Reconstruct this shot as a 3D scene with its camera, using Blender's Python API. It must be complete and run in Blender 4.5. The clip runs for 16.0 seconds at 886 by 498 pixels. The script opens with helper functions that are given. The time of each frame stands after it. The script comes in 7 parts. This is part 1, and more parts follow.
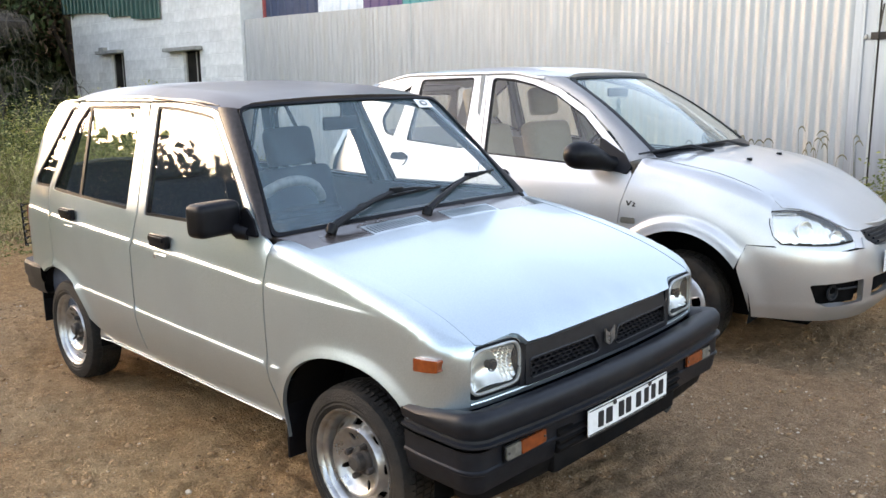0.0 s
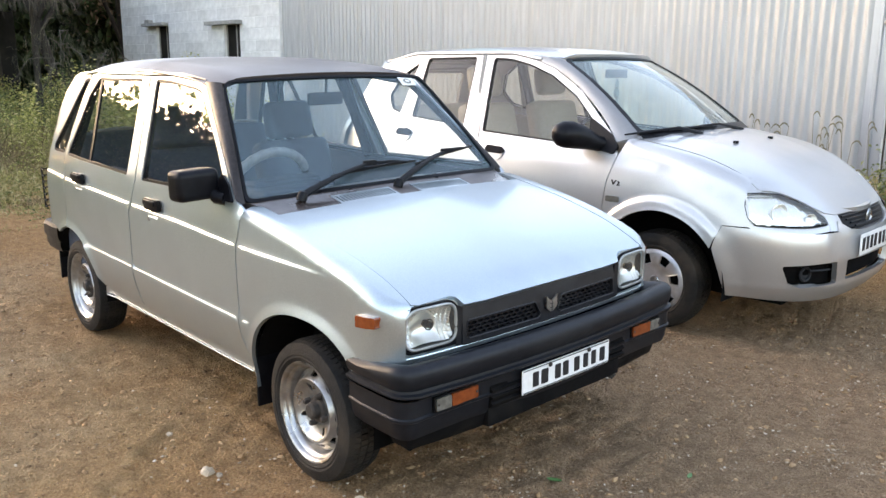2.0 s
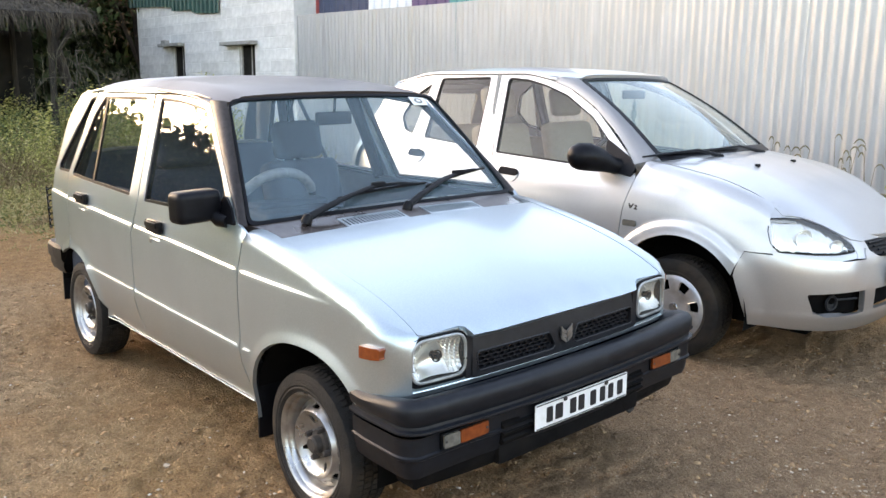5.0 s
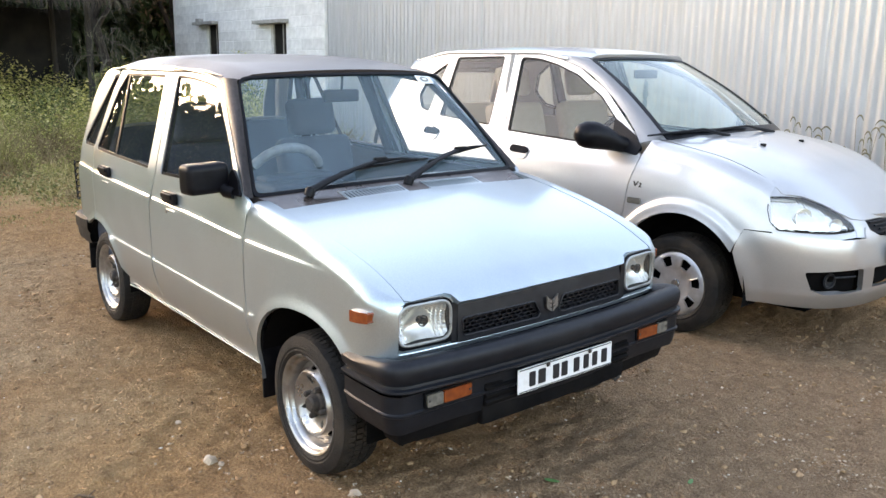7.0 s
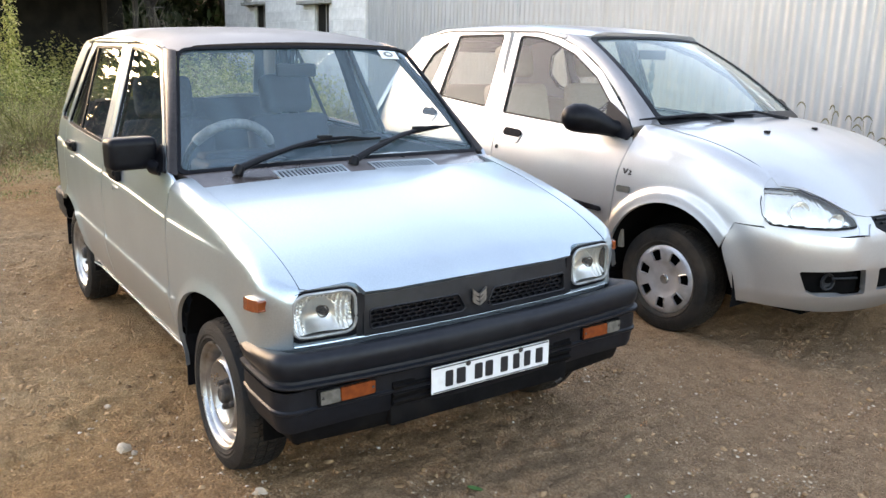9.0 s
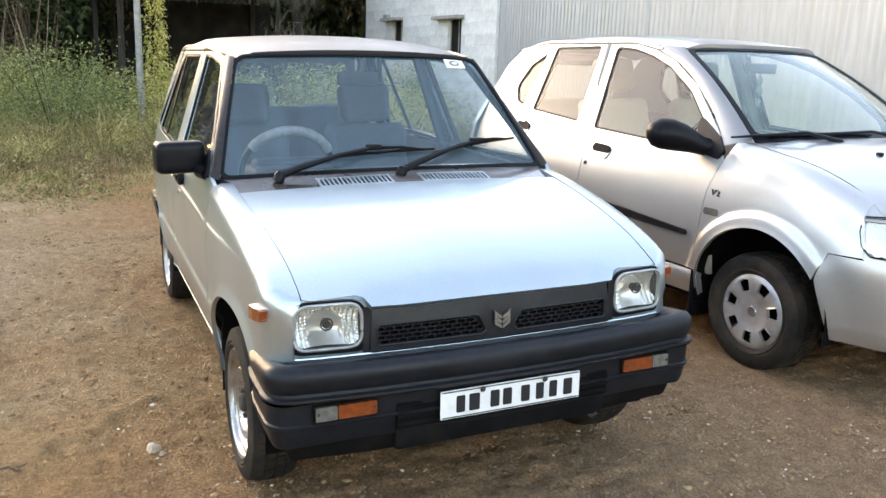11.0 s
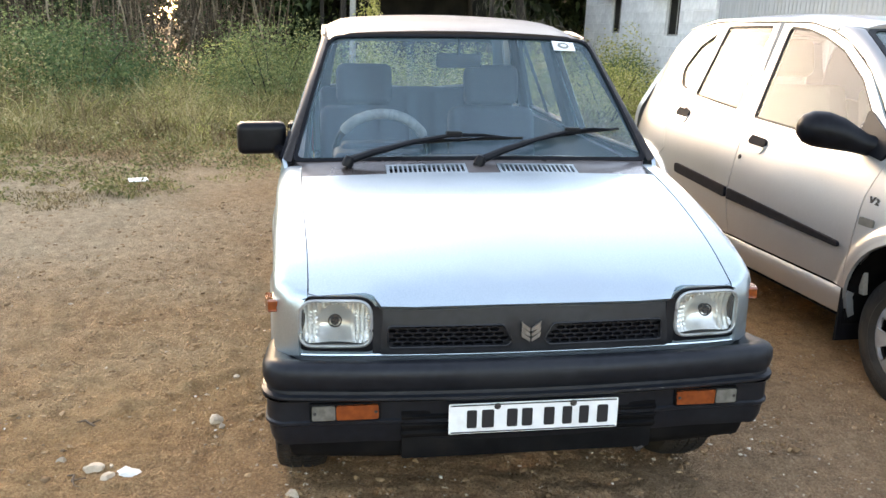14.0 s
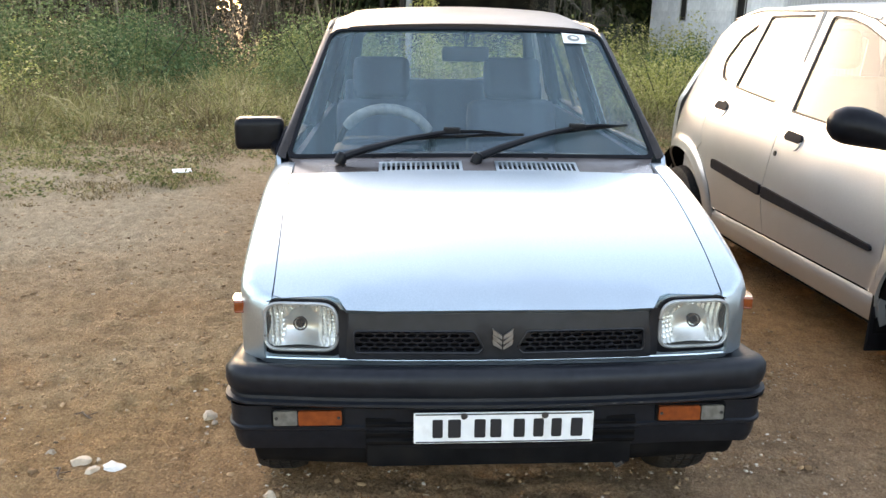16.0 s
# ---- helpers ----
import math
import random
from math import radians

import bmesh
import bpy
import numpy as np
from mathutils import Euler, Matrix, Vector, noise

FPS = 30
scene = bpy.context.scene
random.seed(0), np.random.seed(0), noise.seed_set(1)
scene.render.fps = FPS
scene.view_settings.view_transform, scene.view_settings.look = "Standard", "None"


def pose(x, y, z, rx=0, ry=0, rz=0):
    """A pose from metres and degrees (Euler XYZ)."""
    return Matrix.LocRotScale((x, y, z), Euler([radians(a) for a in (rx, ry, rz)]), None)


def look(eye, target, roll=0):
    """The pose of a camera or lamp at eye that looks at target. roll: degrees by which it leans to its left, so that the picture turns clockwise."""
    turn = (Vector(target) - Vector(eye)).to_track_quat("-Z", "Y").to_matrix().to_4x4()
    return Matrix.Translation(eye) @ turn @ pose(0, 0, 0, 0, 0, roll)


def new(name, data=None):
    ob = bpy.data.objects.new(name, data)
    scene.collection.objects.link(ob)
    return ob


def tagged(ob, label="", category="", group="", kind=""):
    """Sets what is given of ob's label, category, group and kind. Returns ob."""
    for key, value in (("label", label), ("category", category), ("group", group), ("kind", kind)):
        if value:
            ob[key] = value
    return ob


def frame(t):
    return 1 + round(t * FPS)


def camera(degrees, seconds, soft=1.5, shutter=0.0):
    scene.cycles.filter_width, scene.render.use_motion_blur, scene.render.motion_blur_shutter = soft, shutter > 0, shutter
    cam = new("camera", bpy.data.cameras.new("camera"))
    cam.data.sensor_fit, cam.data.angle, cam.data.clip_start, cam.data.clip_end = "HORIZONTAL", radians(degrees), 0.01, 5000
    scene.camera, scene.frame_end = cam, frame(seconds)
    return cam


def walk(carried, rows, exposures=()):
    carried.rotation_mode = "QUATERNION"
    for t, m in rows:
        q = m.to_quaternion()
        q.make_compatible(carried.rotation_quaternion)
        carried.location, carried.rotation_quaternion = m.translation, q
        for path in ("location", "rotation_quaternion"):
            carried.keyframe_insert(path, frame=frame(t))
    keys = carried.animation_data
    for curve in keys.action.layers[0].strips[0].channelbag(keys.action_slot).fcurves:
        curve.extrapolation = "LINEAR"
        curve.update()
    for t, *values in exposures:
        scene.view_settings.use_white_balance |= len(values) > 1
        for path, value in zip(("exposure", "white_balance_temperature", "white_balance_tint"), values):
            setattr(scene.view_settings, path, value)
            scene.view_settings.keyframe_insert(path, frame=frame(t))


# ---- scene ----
# ---------------- camera ----------------
cam = camera(56.1, 16.0)
METRES, EYE, TURN, BASE_X, BASE_Y = 3.137, 1.390, 44.7, 2.990, -2.191
ROWS = [
    (0.0, 0.0, 0.0, 0.0, -0.13, -10.89, 0.69),
    (0.5, -0.0111, -0.045, 0.006, -0.6, -10.95, 0.19),
    (1.0, 0.0034, -0.0652, 0.0057, -1.66, -12.02, -0.46),
    (1.5, 0.0635, -0.0568, 0.0042, -1.14, -12.61, -0.9),
    (2.0, 0.0996, -0.0631, 0.0033, 3.31, -12.42, -0.33),
    (2.5, 0.1044, -0.0688, 0.0009, 5.56, -11.61, -0.06),
    (3.0, 0.0947, -0.0593, -0.0012, 5.45, -11.17, 0.34),
    (3.5, 0.0678, -0.0498, 0.0, 3.3, -10.6, 0.83),
    (6.0, 0.1283, -0.0145, 0.0003, 5.81, -11.72, -1.5),
    (6.5, 0.1352, -0.0311, -0.0014, 6.75, -12.17, -1.01),
    (7.0, 0.1511, -0.0612, 0.001, 6.82, -12.43, -0.77),
    (7.5, 0.1801, -0.0783, 0.004, 9.47, -12.49, -0.78),
    (8.0, 0.2438, -0.0549, -0.0018, 11.39, -11.81, -1.59),
    (8.5, 0.2775, -0.0196, -0.0045, 11.37, -12.02, -1.35),
    (9.0, 0.2835, 0.0274, -0.0105, 11.34, -13.48, -1.45),
    (11.5, 0.3969, 0.1148, -0.0174, 25.26, -13.17, -2.21),
    (12.0, 0.4, 0.141, -0.0166, 29.28, -14.33, -2.4),
    (12.5, 0.4265, 0.1649, -0.0129, 32.76, -14.43, -2.15),
    (13.0, 0.4631, 0.1807, -0.0109, 34.63, -14.51, -2.03),
    (13.5, 0.4952, 0.1919, -0.0028, 36.49, -14.7, -1.72),
    (14.0, 0.505, 0.2378, -0.004, 37.43, -14.83, -2.12),
    (14.5, 0.513, 0.2668, 0.0051, 39.18, -15.69, -2.46),
    (15.0, 0.5298, 0.2889, 0.0047, 42.06, -16.14, -2.13),
    (15.5, 0.5482, 0.3049, 0.004, 42.57, -15.92, -1.87),
    (16.0, 0.5507, 0.3112, 0.0025, 42.28, -15.68, -1.72),
]
walk(cam, [(t, pose(BASE_X, BASE_Y, EYE, 0, 0, TURN) @ pose(METRES * x, METRES * y, METRES * z, 90 + pitch, roll, yaw)) for t, x, y, z, yaw, pitch, roll in ROWS],
     [(0.0, 2.88, 8450, 20), (1.5, 2.94, 8450, 20), (3.7, 2.95, 8450, 20), (7.0, 2.98, 8400, 20), (9.2, 2.98, 8350, 20), (11.3, 3.11, 8550, 18), (12.2, 3.16, 8600, 18), (13.2, 3.16, 8600, 18), (14.5, 3.05, 8480, 18), (16.0, 3.02, 8480, 18)])

# ---------------- daylight ----------------
SUN_AZIMUTH, SUN_ELEVATION = 197.0, 15.0     # degrees; azimuth counted from +x towards +y
world = bpy.data.worlds.new("sky")
scene.world = world
world.use_nodes = True
wn = world.node_tree.nodes
sky = wn.new("ShaderNodeTexSky")
sky.sky_type, sky.sun_disc = "NISHITA", False
sky.sun_elevation, sky.sun_rotation = radians(SUN_ELEVATION), radians(90 - SUN_AZIMUTH)
sky.air_density, sky.dust_density, sky.ozone_density = 1.0, 1.0, 1.3
wn["Background"].inputs["Strength"].default_value = 0.137
haze = wn.new("ShaderNodeMixRGB")      # an even veil of evening haze over the whole sky
haze.blend_type, haze.inputs["Fac"].default_value, haze.inputs["Color2"].default_value = "ADD", 1.0, (0.16, 0.185, 0.225, 1)
world.node_tree.links.new(sky.outputs[0], haze.inputs["Color1"])
world.node_tree.links.new(haze.outputs[0], wn["Background"].inputs["Color"])
sun = new("sun", bpy.data.lights.new("sun", "SUN"))
sun.data.energy, sun.data.angle, sun.data.color = 0.06, radians(24), (1.0, 0.92, 0.80)
_a, _e = radians(SUN_AZIMUTH), radians(SUN_ELEVATION)
sun.matrix_world = look((40 * math.cos(_a) * math.cos(_e), 40 * math.sin(_a) * math.cos(_e), 40 * math.sin(_e)), (0, 0, 0))

# ---------------- materials ----------------
def mat(name, a, b=None, scale=6.0, rough=(0.5, 0.6), metal=0.0, coat=0.0, bump=0.0, bscale=60.0, spots=None, sscale=1.5,
        slo=0.5, shi=0.7, rnd=0.0, detail=6.0, stretch=(1, 1, 1), spec=0.5):
    """A surface: colour a to b by a fine noise, a third colour in patches of a coarse noise, rough and bump by noise."""
    b = b or a
    m = bpy.data.materials.new(name)
    m.use_nodes = True
    n, k = m.node_tree.nodes, m.node_tree.links
    p = n["Principled BSDF"]
    co = n.new("ShaderNodeTexCoord")
    mp = n.new("ShaderNodeMapping")
    mp.inputs["Scale"].default_value = stretch
    k.new(co.outputs["Object"], mp.inputs["Vector"])

    def noise_at(s, d=detail):
        t = n.new("ShaderNodeTexNoise")
        t.inputs["Scale"].default_value, t.inputs["Detail"].default_value = s, d
        k.new(mp.outputs[0], t.inputs["Vector"])
        return t

    def ramp(lo, hi, c0, c1, src):
        r = n.new("ShaderNodeValToRGB")
        r.color_ramp.elements[0].position, r.color_ramp.elements[1].position = lo, hi
        r.color_ramp.elements[0].color, r.color_ramp.elements[1].color = (*c0, 1), (*c1, 1)
        k.new(src, r.inputs[0])
        return r.outputs[0]

    fine = noise_at(scale)
    col = ramp(0.35, 0.68, a, b, fine.outputs["Fac"])
    coarse = noise_at(sscale, 4.0)
    if spots:
        mx = n.new("ShaderNodeMixRGB")
        k.new(ramp(slo, shi, (0, 0, 0), (1, 1, 1), coarse.outputs["Fac"]), mx.inputs["Fac"])
        k.new(col, mx.inputs["Color1"])
        mx.inputs["Color2"].default_value = (*spots, 1)
        col = mx.outputs[0]
    if rnd:
        oi = n.new("ShaderNodeObjectInfo")
        hs = n.new("ShaderNodeHueSaturation")
        mr = n.new("ShaderNodeMapRange")
        mr.inputs["To Min"].default_value, mr.inputs["To Max"].default_value = 1 - rnd, 1 + rnd
        k.new(oi.outputs["Random"], mr.inputs["Value"])
        k.new(mr.outputs[0], hs.inputs["Value"])
        k.new(col, hs.inputs["Color"])
        col = hs.outputs[0]
    k.new(col, p.inputs["Base Color"])
    mr = n.new("ShaderNodeMapRange")
    mr.inputs["From Min"].default_value, mr.inputs["From Max"].default_value = 0.35, 0.65
    mr.inputs["To Min"].default_value, mr.inputs["To Max"].default_value = rough
    k.new(coarse.outputs["Fac"], mr.inputs["Value"])
    k.new(mr.outputs[0], p.inputs["Roughness"])
    p.inputs["Metallic"].default_value = metal
    p.inputs["Specular IOR Level"].default_value = spec
    p.inputs["Coat Weight"].default_value, p.inputs["Coat Roughness"].default_value = coat, 0.09
    if bump:
        bp = n.new("ShaderNodeBump")
        bp.inputs["Strength"].default_value, bp.inputs["Distance"].default_value = min(1.0, bump), 0.01
        k.new(noise_at(bscale).outputs["Fac"], bp.inputs["Height"])
        k.new(bp.outputs[0], p.inputs["Normal"])
    return m


def glass(name, tint, gloss=1.0, film=0.0, film_color=(0.5, 0.5, 0.5), streaks=(9, 9, 9)):
    """A clear pane: the view through it tinted, a mirror on top by Fresnel, a thin film of dust and painted sky sheen.
    """
    m = bpy.data.materials.new(name)
    m.use_nodes = True
    n, k = m.node_tree.nodes, m.node_tree.links
    n.remove(n["Principled BSDF"])
    tr, gl, df = n.new("ShaderNodeBsdfTransparent"), n.new("ShaderNodeBsdfGlossy"), n.new("ShaderNodeBsdfDiffuse")
    tr.inputs[0].default_value = (*tint, 1)
    gl.inputs["Roughness"].default_value = 0.015
    gl.inputs["Color"].default_value = (gloss, gloss, gloss, 1)
    df.inputs[0].default_value = (*film_color, 1)
    no = n.new("ShaderNodeTexNoise")
    no.inputs["Scale"].default_value, no.inputs["Detail"].default_value = 1, 5
    co, mp = n.new("ShaderNodeTexCoord"), n.new("ShaderNodeMapping")
    mp.inputs["Scale"].default_value = streaks
    k.new(co.outputs["Object"], mp.inputs["Vector"]), k.new(mp.outputs[0], no.inputs["Vector"])
    mr = n.new("ShaderNodeMapRange")
    mr.inputs["To Min"].default_value, mr.inputs["To Max"].default_value = film * 0.0, film * 2.0
    k.new(no.outputs["Fac"], mr.inputs["Value"])
    m0, m1, lw, pw, fr = n.new("ShaderNodeMixShader"), n.new("ShaderNodeMixShader"), n.new("ShaderNodeLayerWeight"), n.new("ShaderNodeMath"), n.new("ShaderNodeMath")
    pw.operation, pw.inputs[1].default_value = "POWER", 4.6
    fr.operation, fr.inputs[1].default_value, fr.inputs[2].default_value = "MULTIPLY_ADD", 0.95, 0.047
    k.new(lw.outputs["Facing"], pw.inputs[0]), k.new(pw.outputs[0], fr.inputs[0])
    k.new(mr.outputs[0], m0.inputs[0]), k.new(tr.outputs[0], m0.inputs[1]), k.new(df.outputs[0], m0.inputs[2])
    k.new(fr.outputs[0], m1.inputs[0]), k.new(m0.outputs[0], m1.inputs[1]), k.new(gl.outputs[0], m1.inputs[2])
    k.new(m1.outputs[0], n["Material Output"].inputs["Surface"])
    return m


PAINT = mat("silver paint", (0.428, 0.503, 0.535), (0.488, 0.563, 0.595), 240, (0.30, 0.37), 0.84, 0.7, 0.015, 900, (0.42, 0.47, 0.50), 2.2, 0.5, 0.8)
PAINT_I = mat("warm silver paint", (0.50, 0.495, 0.487), (0.555, 0.55, 0.541), 240, (0.30, 0.38), 0.74, 0.6, 0.015, 900, (0.46, 0.455, 0.447), 2.0, 0.5, 0.8)
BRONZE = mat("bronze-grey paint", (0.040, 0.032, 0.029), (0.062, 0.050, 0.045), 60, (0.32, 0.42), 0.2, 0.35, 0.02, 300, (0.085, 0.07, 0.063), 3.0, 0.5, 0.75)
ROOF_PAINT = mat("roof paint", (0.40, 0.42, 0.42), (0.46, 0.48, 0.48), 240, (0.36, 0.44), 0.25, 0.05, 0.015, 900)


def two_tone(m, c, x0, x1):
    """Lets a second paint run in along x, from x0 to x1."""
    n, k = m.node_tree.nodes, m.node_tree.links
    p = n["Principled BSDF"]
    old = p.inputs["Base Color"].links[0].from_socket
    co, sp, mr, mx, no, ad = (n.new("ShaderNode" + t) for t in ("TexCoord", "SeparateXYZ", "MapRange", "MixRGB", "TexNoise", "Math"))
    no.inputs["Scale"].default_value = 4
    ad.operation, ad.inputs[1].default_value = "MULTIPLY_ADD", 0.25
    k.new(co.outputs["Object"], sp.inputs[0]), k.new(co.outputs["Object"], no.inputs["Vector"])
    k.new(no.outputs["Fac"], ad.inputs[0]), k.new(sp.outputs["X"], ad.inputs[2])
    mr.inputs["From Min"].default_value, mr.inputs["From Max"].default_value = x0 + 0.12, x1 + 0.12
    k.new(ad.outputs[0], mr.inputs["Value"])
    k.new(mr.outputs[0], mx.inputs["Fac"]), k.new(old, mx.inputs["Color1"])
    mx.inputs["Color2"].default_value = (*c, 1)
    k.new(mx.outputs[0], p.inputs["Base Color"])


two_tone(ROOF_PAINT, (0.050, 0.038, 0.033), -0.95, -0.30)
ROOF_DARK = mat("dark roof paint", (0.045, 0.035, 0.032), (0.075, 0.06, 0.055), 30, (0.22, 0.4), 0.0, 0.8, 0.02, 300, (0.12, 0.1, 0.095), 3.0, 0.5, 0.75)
PLASTIC = mat("black bumper plastic", (0.006, 0.007, 0.0095), (0.0105, 0.012, 0.0155), 40, (0.36, 0.50), 0, 0, 0.06, 350, (0.020, 0.021, 0.022), 3.5, 0.5, 0.8, spec=0.24)
GRILLE = mat("dusty black grille plastic", (0.009, 0.009, 0.0105), (0.015, 0.015, 0.0175), 40, (0.30, 0.44), 0, 0, 0.05, 350, (0.030, 0.029, 0.028), 5, 0.5, 0.8, spec=0.30)
APRON = mat("dusty dark grey plastic", (0.0045, 0.0045, 0.005), (0.0075, 0.0075, 0.008), 30, (0.5, 0.68), 0, 0, 0.08, 250, (0.014, 0.012, 0.0105), 7, 0.5, 0.75, spec=0.06)
LAMP_RIM = mat("dull grey lamp rim", (0.34, 0.35, 0.35), (0.44, 0.45, 0.45), 40, (0.28, 0.40), 0.5, 0, 0.02, 200, (0.18, 0.18, 0.17), 9, 0.5, 0.75)
SIGNAL_CLEAR = mat("dusty clear lens", (0.10, 0.095, 0.08), (0.16, 0.15, 0.13), 60, (0.15, 0.25), 0, 0.4, 0.05, 300)
BLACK = mat("black trim", (0.003, 0.003, 0.004), (0.006, 0.006, 0.008), 30, (0.34, 0.50), 0, 0, 0.04, 300, spec=0.15)
TRIM = mat("matt black trim", (0.005, 0.005, 0.007), (0.010, 0.010, 0.013), 30, (0.60, 0.75), 0, 0, 0.04, 300, spec=0.10)
RUBBER = mat("tyre rubber", (0.011, 0.010, 0.0095), (0.019, 0.0172, 0.0155), 30, (0.55, 0.8), 0, 0, 0.45, 160, (0.050, 0.039, 0.029), 7, 0.46, 0.74, spec=0.22)
DUSTY = mat("dusty bumper plastic", (0.020, 0.016, 0.013), (0.040, 0.032, 0.026), 20, (0.5, 0.7), 0, 0, 0.06, 350, (0.06, 0.048, 0.038), 3.5, 0.5, 0.8, spec=0.25)
# near-black for the underbody; in openings it paints their shade
CAVITY = mat("dark underbody and opening shade", (0.004, 0.004, 0.004), (0.008, 0.007, 0.007), 12, (0.85, 0.95), spec=0.05)
STEEL = mat("silver wheel paint", (0.31, 0.31, 0.31), (0.42, 0.42, 0.41), 25, (0.26, 0.40), 0.85, 0.2, 0.05, 120, (0.22, 0.18, 0.14), 11, 0.50, 0.70)
HUBCAP = mat("grey plastic wheel trim", (0.52, 0.52, 0.53), (0.62, 0.62, 0.63), 25, (0.34, 0.46), 0.70, 0.2, 0.03, 200, (0.30, 0.28, 0.25), 8, 0.5, 0.75)
IRON = mat("rusty hub iron", (0.018, 0.015, 0.013), (0.048, 0.038, 0.031), 50, (0.6, 0.8), 0.0, 0, 0.2, 200)
CHROME = mat("lamp reflector", (0.72, 0.71, 0.67), (0.84, 0.83, 0.78), 20, (0.12, 0.22), 0.86)
LAMP_BOWL = mat("bright lamp bowl", (0.68, 0.675, 0.64), (0.84, 0.835, 0.79), 20, (0.14, 0.26), 0.68)
EMBLEM = mat("dull metal emblem", (0.28, 0.27, 0.25), (0.42, 0.40, 0.37), 40, (0.25, 0.4), 0.8)
AMBER = mat("amber lens", (0.17, 0.032, 0.007), (0.25, 0.052, 0.011), 60, (0.12, 0.2), 0, 0.6, 0.05, 300)
CLEAR = mat("cloudy clear lens", (0.085, 0.078, 0.065), (0.13, 0.12, 0.10), 40, (0.15, 0.25), 0, 0.25)
RED = mat("red lens", (0.4, 0.012, 0.012), (0.5, 0.02, 0.02), 40, (0.12, 0.2), 0, 0.6)
PLATE = mat("number plate white", (0.74, 0.74, 0.72), (0.80, 0.80, 0.78), 30, (0.35, 0.5), 0, 0, 0.02, 200, (0.6, 0.58, 0.54), 14, 0.58, 0.8)
INK = mat("plate black", (0.01, 0.01, 0.012))
SEAT_D = mat("dark blue-grey seat cloth", (0.028, 0.037, 0.056), (0.044, 0.055, 0.078), 130, (0.85, 0.95), 0, 0, 0.2, 300)
SEAT_B = mat("beige seat cloth", (0.34, 0.30, 0.25), (0.42, 0.38, 0.32), 90, (0.85, 0.95), 0, 0, 0.2, 300)
DASH_D = mat("dark grey dashboard", (0.016, 0.020, 0.026), (0.026, 0.032, 0.042), 60, (0.6, 0.75), 0, 0, 0.1, 300, spec=0.08)
DASH_B = mat("grey beige dashboard", (0.17, 0.165, 0.15), (0.22, 0.215, 0.2), 60, (0.6, 0.75), 0, 0, 0.1, 300)
LINING = mat("grey cloth lining", (0.20, 0.20, 0.19), (0.26, 0.26, 0.25), 60, (0.85, 0.95))
GRIP = mat("worn steering wheel cover", (0.10, 0.11, 0.11), (0.17, 0.18, 0.18), 50, (0.6, 0.75), 0, 0, 0.2, 200)
# the bluish film paints in the sky's reflection along with dust streaks
GLASS_W = glass("windscreen glass", (0.93, 0.965, 0.985), 1.0, 0.072, (0.40, 0.70, 0.82), (1.5, 42, 1.5))
GLASS_S = glass("tinted side glass", (0.86, 0.90, 0.89), 1.0, 0.010)
GLASS_I = glass("brown tinted side glass", (0.84, 0.80, 0.73), 0.86, 0.025, (0.55, 0.48, 0.41))
# the strong greenish film paints a sky reflection over the pane
GLASS_IW = glass("greenish windscreen glass", (0.78, 0.90, 0.86), 1.0, 0.13, (0.52, 0.74, 0.70))
# the whitish film is put in to brighten the lamps
GLASS_L = glass("lamp glass", (0.97, 0.97, 0.95), 1.0, 0.04, (0.8, 0.8, 0.74))

# ---------------- mesh tools ----------------
from mathutils.geometry import delaunay_2d_cdt


def empty(name, m=None):
    ob = new(name)
    ob.empty_display_size = 0.2
    if m is not None:
        ob.matrix_world = m
    return ob


def part(name, bm, material, parent=None, label="", sharp=38):
    """Links a bmesh as one mesh object, under a thing or a part."""
    me = bpy.data.meshes.new(name)
    bm.to_mesh(me)
    bm.free()
    me.materials.append(material)
    for p in me.polygons:
        p.use_smooth = True
    me.set_sharp_from_angle(angle=radians(sharp))
    ob = new(name, me)
    ob.parent = parent
    if label:
        ob["label"] = label
    return ob


def bm_from(verts, faces):
    bm = bmesh.new()
    vs = [bm.verts.new(v) for v in verts]
    for f in faces:
        if len(set(f)) == len(f):
            try:
                bm.faces.new([vs[i] for i in f])
            except ValueError:
                pass
    return bm


def smooth(x, a, b):
    t = min(1.0, max(0.0, (x - a) / (b - a)))
    return t * t * (3 - 2 * t)


def curve(x, *pts):
    """A soft curve through (x, value) knots, in rising x."""
    if x <= pts[0][0]:
        return pts[0][1]
    if x >= pts[-1][0]:
        return pts[-1][1]
    for i in range(len(pts) - 1):
        (x0, y0), (x1, y1) = pts[i], pts[i + 1]
        if x <= x1:
            def slope(j):
                if j == 0 or j == len(pts) - 1:
                    j0, j1 = max(0, j - 1), min(len(pts) - 1, j + 1)
                    return (pts[j1][1] - pts[j0][1]) / (pts[j1][0] - pts[j0][0])
                d0 = (pts[j][1] - pts[j - 1][1]) / (pts[j][0] - pts[j - 1][0])
                d1 = (pts[j + 1][1] - pts[j][1]) / (pts[j + 1][0] - pts[j][0])
                return 0 if d0 * d1 <= 0 else 2 * d0 * d1 / (d0 + d1)
            h, t = x1 - x0, (x - x0) / (x1 - x0)
            return ((2 * t**3 - 3 * t**2 + 1) * y0 + (t**3 - 2 * t**2 + t) * h * slope(i)
                    + (-2 * t**3 + 3 * t**2) * y1 + (t**3 - t**2) * h * slope(i + 1))


